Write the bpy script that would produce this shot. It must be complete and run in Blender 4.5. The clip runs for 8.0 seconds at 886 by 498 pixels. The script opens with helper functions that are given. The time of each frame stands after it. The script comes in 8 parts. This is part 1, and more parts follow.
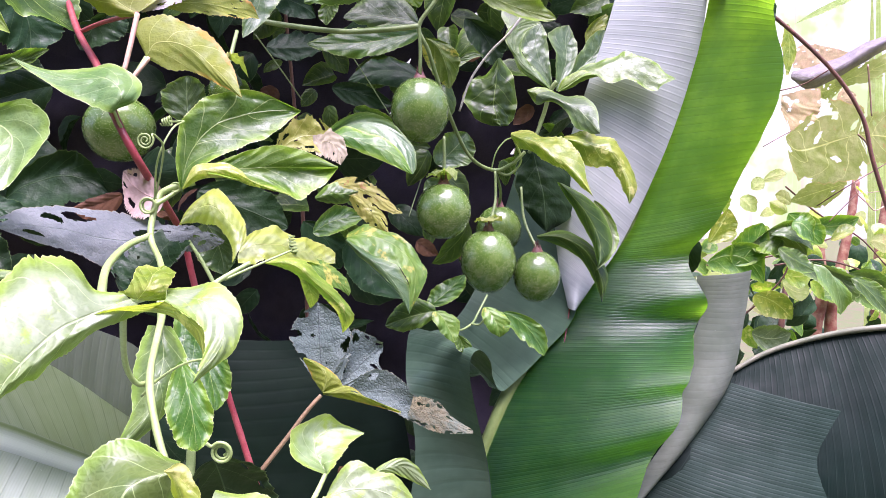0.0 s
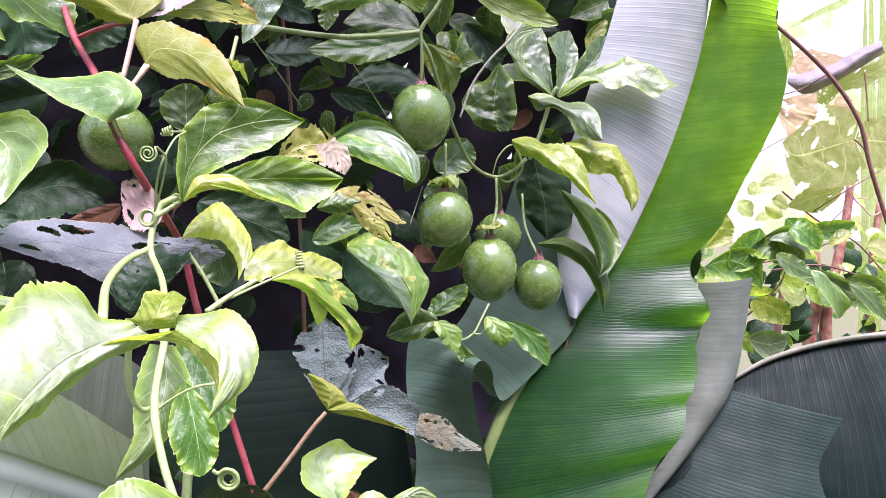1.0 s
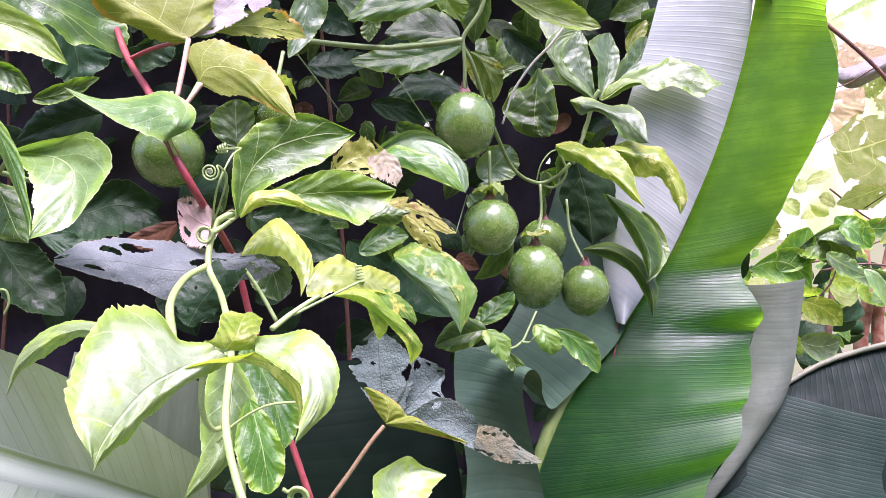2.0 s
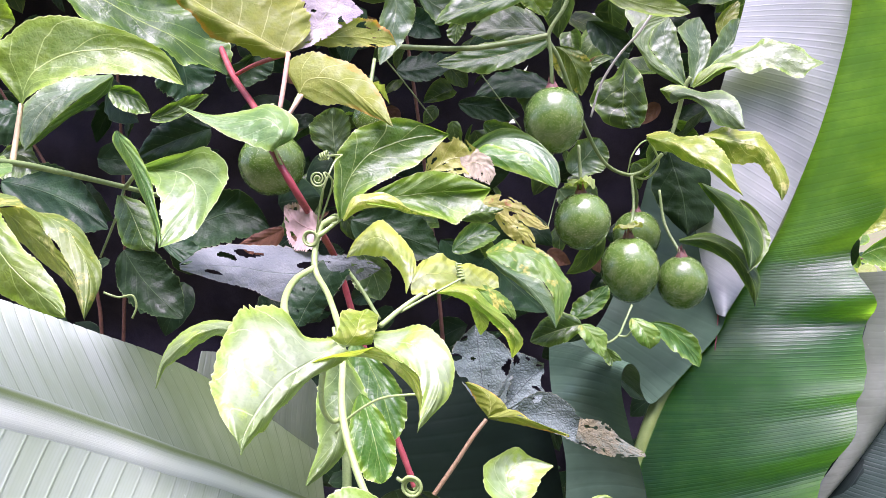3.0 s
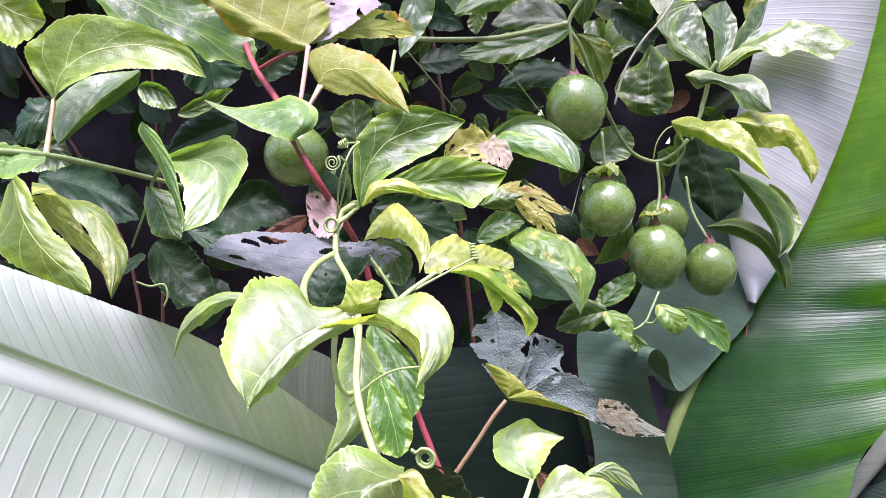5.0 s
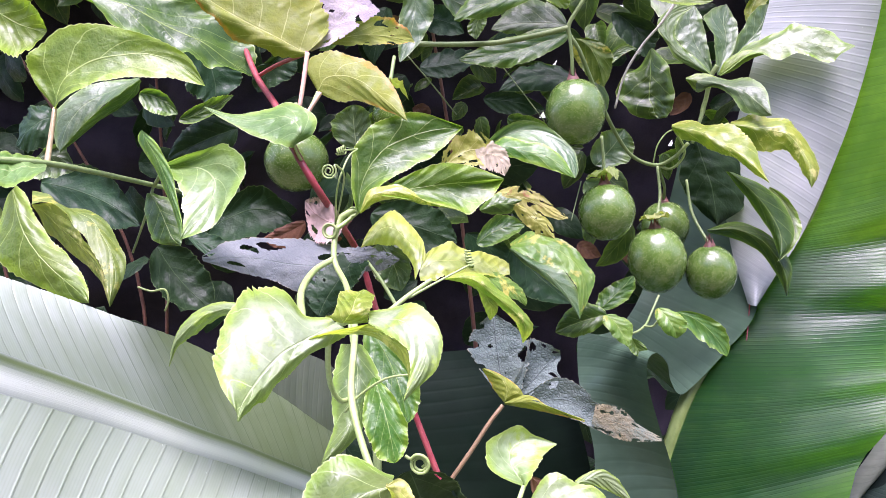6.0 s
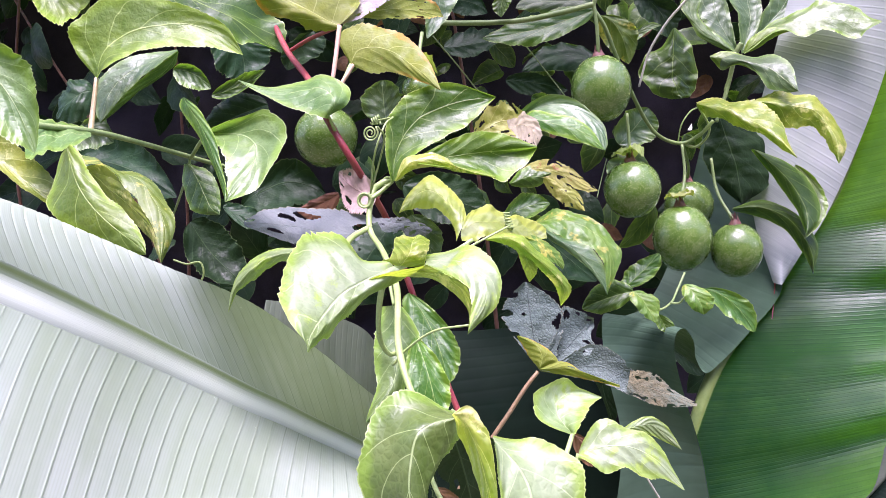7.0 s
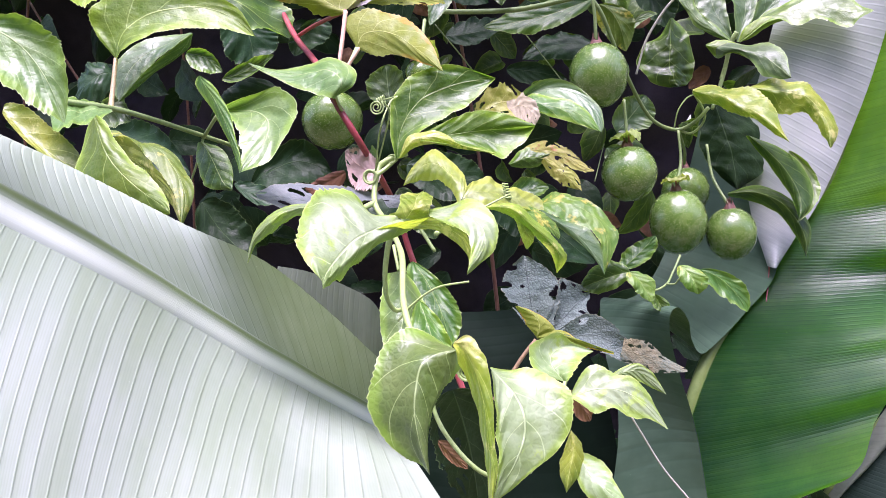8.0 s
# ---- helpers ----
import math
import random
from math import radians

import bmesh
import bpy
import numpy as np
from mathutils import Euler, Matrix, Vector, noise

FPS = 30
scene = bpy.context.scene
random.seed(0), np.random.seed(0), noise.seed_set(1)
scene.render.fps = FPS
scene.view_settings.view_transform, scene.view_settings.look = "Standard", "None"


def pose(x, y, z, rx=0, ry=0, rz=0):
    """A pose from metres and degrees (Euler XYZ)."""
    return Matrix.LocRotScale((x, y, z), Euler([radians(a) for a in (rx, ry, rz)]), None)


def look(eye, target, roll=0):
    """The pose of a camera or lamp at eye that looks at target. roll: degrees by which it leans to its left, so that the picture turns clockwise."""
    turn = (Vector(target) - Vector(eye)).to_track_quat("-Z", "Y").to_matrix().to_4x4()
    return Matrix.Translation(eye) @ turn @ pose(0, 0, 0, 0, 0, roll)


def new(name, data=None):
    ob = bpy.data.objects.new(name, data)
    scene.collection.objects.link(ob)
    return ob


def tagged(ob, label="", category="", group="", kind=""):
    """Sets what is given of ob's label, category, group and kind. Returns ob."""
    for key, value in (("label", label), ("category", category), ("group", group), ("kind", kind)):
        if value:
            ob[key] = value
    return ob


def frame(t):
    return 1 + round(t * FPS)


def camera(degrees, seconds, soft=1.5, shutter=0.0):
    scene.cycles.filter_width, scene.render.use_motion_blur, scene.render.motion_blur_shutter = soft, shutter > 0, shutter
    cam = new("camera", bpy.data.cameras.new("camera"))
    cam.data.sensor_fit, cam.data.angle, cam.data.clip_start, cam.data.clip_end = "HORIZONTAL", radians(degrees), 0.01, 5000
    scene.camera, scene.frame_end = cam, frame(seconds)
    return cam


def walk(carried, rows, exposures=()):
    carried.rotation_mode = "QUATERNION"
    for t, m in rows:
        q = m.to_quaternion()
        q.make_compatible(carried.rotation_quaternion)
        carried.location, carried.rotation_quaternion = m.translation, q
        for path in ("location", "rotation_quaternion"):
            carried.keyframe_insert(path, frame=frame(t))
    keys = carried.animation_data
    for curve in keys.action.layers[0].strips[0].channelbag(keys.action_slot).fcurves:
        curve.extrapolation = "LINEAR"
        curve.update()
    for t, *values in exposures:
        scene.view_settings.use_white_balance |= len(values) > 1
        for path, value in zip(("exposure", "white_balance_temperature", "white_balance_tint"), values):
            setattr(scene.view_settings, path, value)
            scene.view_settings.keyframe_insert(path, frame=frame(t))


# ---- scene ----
EXPOSURES = [(0.0, 1.84, 5880, 43), (1.0, 1.89, 5880, 43), (3.0, 1.93, 5880, 43), (4.5, 1.88, 5880, 43), (6.0, 1.88, 5880, 43), (7.0, 1.82, 5880, 43), (8.0, 1.8, 5880, 43)]
cam = camera(64, 8.0, soft=0.65)
# seconds; eye in metres; yaw, pitch, roll in degrees
ROWS = [
    (0, 0.0004, 0.0001, 1.4504, -0.00, -5.99, -0.00),
    (0.5, -0.0017, 0.0131, 1.4439, -0.66, -6.02, 0.09),
    (1, -0.0095, 0.0115, 1.4560, -0.65, -5.82, 0.05),
    (1.2, -0.0167, 0.0175, 1.4554, -0.85, -5.24, -0.19),
    (2.3, -0.0276, 0.0140, 1.4603, 4.08, -5.35, -2.24),
    (2.5, -0.0331, 0.0120, 1.4608, 5.56, -5.34, -2.74),
    (3, -0.0283, 0.0068, 1.4596, 9.03, -5.19, -3.97),
    (3.5, -0.0273, 0.0093, 1.4573, 10.07, -5.15, -4.34),
    (4, -0.0218, 0.0016, 1.4595, 10.75, -5.07, -4.57),
    (4.5, -0.0230, 0.0027, 1.4546, 11.49, -5.15, -4.85),
    (4.7, -0.0210, 0.0000, 1.4510, 11.76, -5.08, -5.10),
    (5.8, -0.0090, 0.0020, 1.4500, 12.26, -5.25, -5.10),
    (6, -0.0107, -0.0015, 1.4537, 12.33, -5.03, -5.22),
    (6.5, -0.0164, -0.0009, 1.4492, 12.72, -5.10, -5.33),
    (7, -0.0254, -0.0099, 1.4384, 13.33, -5.36, -5.65),
    (7.5, -0.0260, -0.0178, 1.4293, 13.54, -5.56, -5.72),
    (8, -0.0215, -0.0327, 1.4248, 13.53, -5.56, -5.69),
]
walk(cam, [(t, pose(x, y, z, 0, 0, yaw) @ pose(0, 0, 0, 90 + pitch) @ pose(0, 0, 0, 0, 0, roll)) for t, x, y, z, yaw, pitch, roll in ROWS], EXPOSURES)

# ---- light ----
world = bpy.data.worlds.new("world")
scene.world = world
world.use_nodes = True
wn = world.node_tree.nodes
wl = world.node_tree.links
sky = wn.new("ShaderNodeTexSky")
sky.sky_type = "NISHITA"
sky.sun_disc = False
sky.sun_elevation = radians(74)
sky.sun_rotation = radians(160)
sky.air_density, sky.dust_density, sky.ozone_density = 1.0, 4.0, 1.0
wl.new(sky.outputs[0], wn["Background"].inputs[0])
wn["Background"].inputs[1].default_value = 0.11

sun = new("sun", bpy.data.lights.new("sun", "SUN"))
sun.data.energy, sun.data.angle, sun.data.color = 3.0, radians(40), (1.0, 0.98, 0.95)
sun.matrix_world = look((0.35, -0.35, 5.0), (0, 0.6, 1.4))


# ---- materials ----
class Nodes:
    """A small helper round one node material."""

    def __init__(self, name):
        self.mat = bpy.data.materials.new(name)
        self.mat.use_nodes = True
        self.tree = self.mat.node_tree
        self.bsdf = self.tree.nodes["Principled BSDF"]
        self.out = self.tree.nodes["Material Output"]

    def add(self, kind):
        return self.tree.nodes.new(kind)

    def link(self, a, b):
        self.tree.links.new(a, b)

    def put(self, socket, value):
        if isinstance(value, bpy.types.NodeSocket):
            self.link(value, socket)
        else:
            socket.default_value = value

    def math(self, op, a, b=0.0, clamp=False):
        node = self.add("ShaderNodeMath")
        node.operation, node.use_clamp = op, clamp
        self.put(node.inputs[0], a)
        self.put(node.inputs[1], b)
        return node.outputs[0]

    def ramp(self, value, low, high, out0=0.0, out1=1.0):
        node = self.add("ShaderNodeMapRange")
        node.interpolation_type = "SMOOTHSTEP"
        self.put(node.inputs["Value"], value)
        for key, v in (("From Min", low), ("From Max", high), ("To Min", out0), ("To Max", out1)):
            self.put(node.inputs[key], v)
        return node.outputs["Result"]

    def mix(self, fac, a, b, blend="MIX"):
        node = self.add("ShaderNodeMix")
        node.data_type, node.blend_type = "RGBA", blend
        for socket, value in ((node.inputs["Factor"], fac), (node.inputs["A"], a), (node.inputs["B"], b)):
            if isinstance(value, tuple):
                value = (*value, 1.0)
            self.put(socket, value)
        return node.outputs["Result"]

    def noise(self, scale, detail=4.0, rough=0.6, coords="Object", stretch=None):
        tex = self.add("ShaderNodeTexNoise")
        tex.inputs["Scale"].default_value, tex.inputs["Detail"].default_value, tex.inputs["Roughness"].default_value = scale, detail, rough
        where = self.add("ShaderNodeTexCoord").outputs[coords]
        if stretch:
            mapping = self.add("ShaderNodeMapping")
            mapping.inputs["Scale"].default_value = stretch
            self.link(where, mapping.inputs["Vector"])
            where = mapping.outputs[0]
        self.link(where, tex.inputs["Vector"])
        return tex.outputs["Fac"]

    def uv(self):
        node = self.add("ShaderNodeSeparateXYZ")
        self.link(self.add("ShaderNodeTexCoord").outputs["UV"], node.inputs[0])
        return node.outputs[0], node.outputs[1]

    def bump(self, height, strength, distance):
        node = self.add("ShaderNodeBump")
        node.inputs["Strength"].default_value, node.inputs["Distance"].default_value = strength, distance
        self.link(height, node.inputs["Height"])
        self.link(node.outputs[0], self.bsdf.inputs["Normal"])
        return node.outputs[0]

    def leafy(self, colour, rough, through_light, glow, normal=None, spec=0.5):
        """Principled blade that also lets light through."""
        self.put(self.bsdf.inputs["Base Color"], colour)
        self.put(self.bsdf.inputs["Roughness"], rough)
        self.bsdf.inputs["Specular IOR Level"].default_value = spec
        trans = self.add("ShaderNodeBsdfTranslucent")
        self.link(self.mix(1.0, colour, glow, "MULTIPLY"), trans.inputs["Color"])
        if normal:
            self.link(normal, trans.inputs["Normal"])
        mixer = self.add("ShaderNodeMixShader")
        mixer.inputs[0].default_value = through_light
        self.link(self.bsdf.outputs[0], mixer.inputs[1])
        self.link(trans.outputs[0], mixer.inputs[2])
        self.link(mixer.outputs[0], self.out.inputs["Surface"])
        return self.mat


def leaf_material(name, base, other, vein, margin=None, spot=None, spot_at=0.62, rough=0.34, light=0.3, veins=5.0, sweep=1.6, net=0.0, edge_spot=None, spec=0.6, k=0.75, zone=None, zone_at=0.62):
    """A net-veined leaf: two greens in patches, paler veins and margin, optional blotches."""
    base, other = tuple(c * k for c in base), tuple(c * k for c in other)
    vein, margin, spot, zone = (tuple(c * min(1.0, k + 0.1) for c in q) if q else None for q in (vein, margin, spot, zone))
    n = Nodes(name)
    u, v = n.uv()
    a = n.math("ABSOLUTE", n.math("SUBTRACT", n.math("MULTIPLY", v, 2.0), 1.0))
    colour = n.mix(n.ramp(n.noise(38.0, 3.0), 0.36, 0.64), base, other)
    rand = n.add("ShaderNodeObjectInfo").outputs["Random"]
    shift = n.add("ShaderNodeHueSaturation")
    n.link(n.ramp(rand, 0.0, 1.0, 0.485, 0.515), shift.inputs["Hue"])
    n.link(n.ramp(rand, 0.0, 1.0, 0.8, 1.2), shift.inputs["Value"])
    n.link(colour, shift.inputs["Color"])
    colour = shift.outputs[0]
    fine = n.noise(420.0, 3.0, 0.7)
    colour = n.mix(n.ramp(fine, 0.3, 0.75, 0.0, 0.2), colour, tuple(c * 0.5 for c in base))
    if zone:
        band = n.ramp(n.math("ADD", a, n.math("MULTIPLY", n.noise(48.0, 4.0, 0.65), 0.8)), zone_at + 0.4, zone_at + 0.7)
        colour = n.mix(n.math("MULTIPLY", band, 0.85), colour, zone)
    if spot:
        blotch = n.math("MULTIPLY", n.ramp(n.noise(55.0, 6.0, 0.7), spot_at, spot_at + 0.08), 0.85)
        colour = n.mix(blotch, colour, spot)
    if edge_spot:
        rim = n.math("MULTIPLY", n.ramp(n.math("ADD", a, n.math("MULTIPLY", n.noise(60.0, 5.0, 0.7), 0.9)), 1.22, 1.45), n.ramp(u, 0.3, 0.7))
        colour = n.mix(rim, colour, edge_spot)
    mid = n.math("SUBTRACT", 1.0, n.ramp(a, 0.008, 0.03))
    wob = n.math("MULTIPLY", n.noise(45.0, 2.0), 0.35)
    s = n.math("FRACT", n.math("ADD", n.math("SUBTRACT", n.math("MULTIPLY", u, veins), n.math("MULTIPLY", a, sweep)), wob))
    off = n.math("ABSOLUTE", n.math("SUBTRACT", s, 0.5))
    side = n.math("MULTIPLY", n.math("SUBTRACT", 1.0, n.ramp(off, 0.006, 0.028)), n.ramp(a, 0.75, 0.98, 1.0, 0.25))
    ribs = n.math("MAXIMUM", mid, n.math("MULTIPLY", side, 0.85))
    cells = n.add("ShaderNodeTexVoronoi")
    cells.feature = "DISTANCE_TO_EDGE"
    cells.inputs["Scale"].default_value = 430.0
    n.link(n.add("ShaderNodeTexCoord").outputs["Object"], cells.inputs["Vector"])
    mesh_veins = n.math("SUBTRACT", 1.0, n.ramp(cells.outputs["Distance"], 0.02, 0.16))
    colour = n.mix(n.math("MULTIPLY", mesh_veins, 0.05 + net), colour, vein)
    colour = n.mix(n.math("MULTIPLY", ribs, 0.68), colour, vein)
    if margin:
        colour = n.mix(n.math("MULTIPLY", n.ramp(a, 0.965, 0.99, 0.0, 0.8), n.ramp(n.noise(150.0, 2.0), 0.3, 0.6, 0.35, 1.0)), colour, margin)
    pillow = n.ramp(off, 0.0, 0.5)
    height = n.math("ADD", n.math("MULTIPLY", pillow, 0.34), n.math("ADD", n.math("MULTIPLY", fine, 0.05), n.math("MULTIPLY", n.ramp(cells.outputs["Distance"], 0.0, 0.3), 0.07 + net)))
    height = n.math("SUBTRACT", height, n.math("MULTIPLY", mid, 0.4))
    height = n.math("ADD", height, n.math("MULTIPLY", n.noise(105.0, 2.0, 0.5), 1.5))
    normal = n.bump(height, 0.5, 0.0015)
    gloss = n.ramp(n.noise(90.0, 4.0), 0.3, 0.7, rough * 1.0, rough * 1.8)
    return n.leafy(colour, gloss, light, (2.1, 2.35, 0.8), normal, spec)


def banana_material(name, base, other, stripe, rough=0.38, light=0.3, ribs=60.0, glow=(1.5, 1.7, 0.5), strength=0.35, spec=0.5, crease=0.0, groove=0.2, shade=None, line=0.75):
    """A banana blade: fine cross ribs from midrib to margin, bloom and scuffs."""
    n = Nodes(name)
    shade = shade or tuple(c * 0.78 for c in base)
    u, v = n.uv()
    wob = n.math("ADD", n.math("MULTIPLY", n.noise(9.0, 3.0), 0.08), 0.46)
    s = n.math("FRACT", n.math("ADD", n.math("MULTIPLY", u, ribs), wob))
    off = n.math("ABSOLUTE", n.math("SUBTRACT", s, 0.5))
    fine = n.math("ABSOLUTE", n.math("SUBTRACT", n.math("FRACT", n.math("MULTIPLY", u, ribs * 6.0)), 0.5))
    colour = n.mix(n.ramp(n.noise(14.0, 4.0), 0.35, 0.65), base, other)
    rib = n.math("MULTIPLY", n.math("SUBTRACT", 1.0, n.ramp(off, 0.0, 0.075)), n.ramp(n.noise(26.0, 3.0), 0.35, 0.65, 0.25, 1.0))
    colour = n.mix(n.math("MULTIPLY", rib, line), colour, stripe)
    colour = n.mix(n.ramp(fine, 0.1, 0.5, 0.0, 0.12), colour, stripe)
    speck = n.ramp(n.noise(210.0, 2.0), 0.74, 0.79)
    colour = n.mix(n.math("MULTIPLY", speck, 0.5), colour, tuple(min(1.0, c * 2.2) for c in other))
    streak = n.noise(1.0, 4.0, 0.6, "UV", (ribs * 0.55, 1.1, 1.0))
    colour = n.mix(n.ramp(streak, 0.36, 0.66, 0.0, 0.55), colour, shade)
    height = n.math("ADD", n.ramp(off, 0.0, groove), n.math("MULTIPLY", fine, 0.06))
    if crease:
        band = n.noise(1.0, 4.0, 0.55, "UV", (12.0, 1.3, 1.0))
        height = n.math("ADD", height, n.math("MULTIPLY", band, crease))
    normal = n.bump(height, strength, 0.0012)
    gloss = n.ramp(n.noise(40.0, 4.0), 0.3, 0.7, rough * 0.8, rough * 1.3)
    return n.leafy(colour, gloss, light, glow, normal, spec)


def stem_material(name, base, other, rough=0.45, scale=60.0, spec=0.5, grain=0.4):
    n = Nodes(name)
    colour = n.mix(n.ramp(n.noise(scale, 4.0), 0.35, 0.65), base, other)
    fine = n.noise(500.0, 3.0, 0.7)
    colour = n.mix(n.ramp(fine, 0.35, 0.75, 0.0, grain), colour, tuple(c * 0.4 for c in base))
    n.put(n.bsdf.inputs["Base Color"], colour)
    n.bsdf.inputs["Roughness"].default_value = rough
    n.bsdf.inputs["Specular IOR Level"].default_value = spec
    n.bump(fine, grain, 0.0006)
    return n.mat


def rib_material(name, upper, middle, lower):
    """A banana midrib: colour that changes across its width, fine lengthwise streaks."""
    n = Nodes(name)
    u, v = n.uv()
    streak = n.noise(1.0, 4.0, 0.6, "UV", (3.0, 26.0, 1.0))
    across = n.math("ADD", v, n.math("MULTIPLY", n.math("SUBTRACT", streak, 0.5), 0.3))
    colour = n.mix(n.ramp(across, 0.0, 0.45), upper, middle)
    colour = n.mix(n.ramp(across, 0.55, 1.0), colour, lower)
    colour = n.mix(n.ramp(n.noise(90.0, 5.0, 0.7), 0.62, 0.8, 0.0, 0.35), colour, tuple(c * 0.5 for c in middle))
    n.put(n.bsdf.inputs["Base Color"], colour)
    n.put(n.bsdf.inputs["Roughness"], n.ramp(n.noise(60.0, 3.0), 0.3, 0.7, 0.34, 0.5))
    n.bump(streak, 0.2, 0.0005)
    return n.mat


def fruit_material(name, base, other, dot):
    """Smooth green rind with fine pale dots."""
    n = Nodes(name)
    colour = n.mix(n.ramp(n.noise(30.0, 3.0), 0.3, 0.7), base, other)
    for scale, low, high, strength in ((900.0, 0.12, 0.34, 0.75), (520.0, 0.1, 0.24, 0.85)):
        cells = n.add("ShaderNodeTexVoronoi")
        cells.inputs["Scale"].default_value = scale
        n.link(n.add("ShaderNodeTexCoord").outputs["Object"], cells.inputs["Vector"])
        keep = n.add("ShaderNodeSeparateColor")
        n.link(cells.outputs["Color"], keep.inputs[0])
        dots = n.math("MULTIPLY", n.math("SUBTRACT", 1.0, n.ramp(cells.outputs["Distance"], low, high)), n.ramp(keep.outputs[0], 0.1, 0.3))
        colour = n.mix(n.math("MULTIPLY", dots, strength), colour, dot)
    n.put(n.bsdf.inputs["Base Color"], colour)
    n.put(n.bsdf.inputs["Roughness"], n.ramp(n.noise(120.0, 4.0), 0.3, 0.7, 0.2, 0.32))
    n.bsdf.inputs["Coat Weight"].default_value = 0.6
    n.bsdf.inputs["Coat Roughness"].default_value = 0.16
    n.bsdf.inputs["Subsurface Weight"].default_value = 0.05
    n.bsdf.inputs["Subsurface Radius"].default_value = (0.004, 0.006, 0.002)
    n.bump(n.noise(260.0, 3.0), 0.25, 0.0006)
    return n.mat


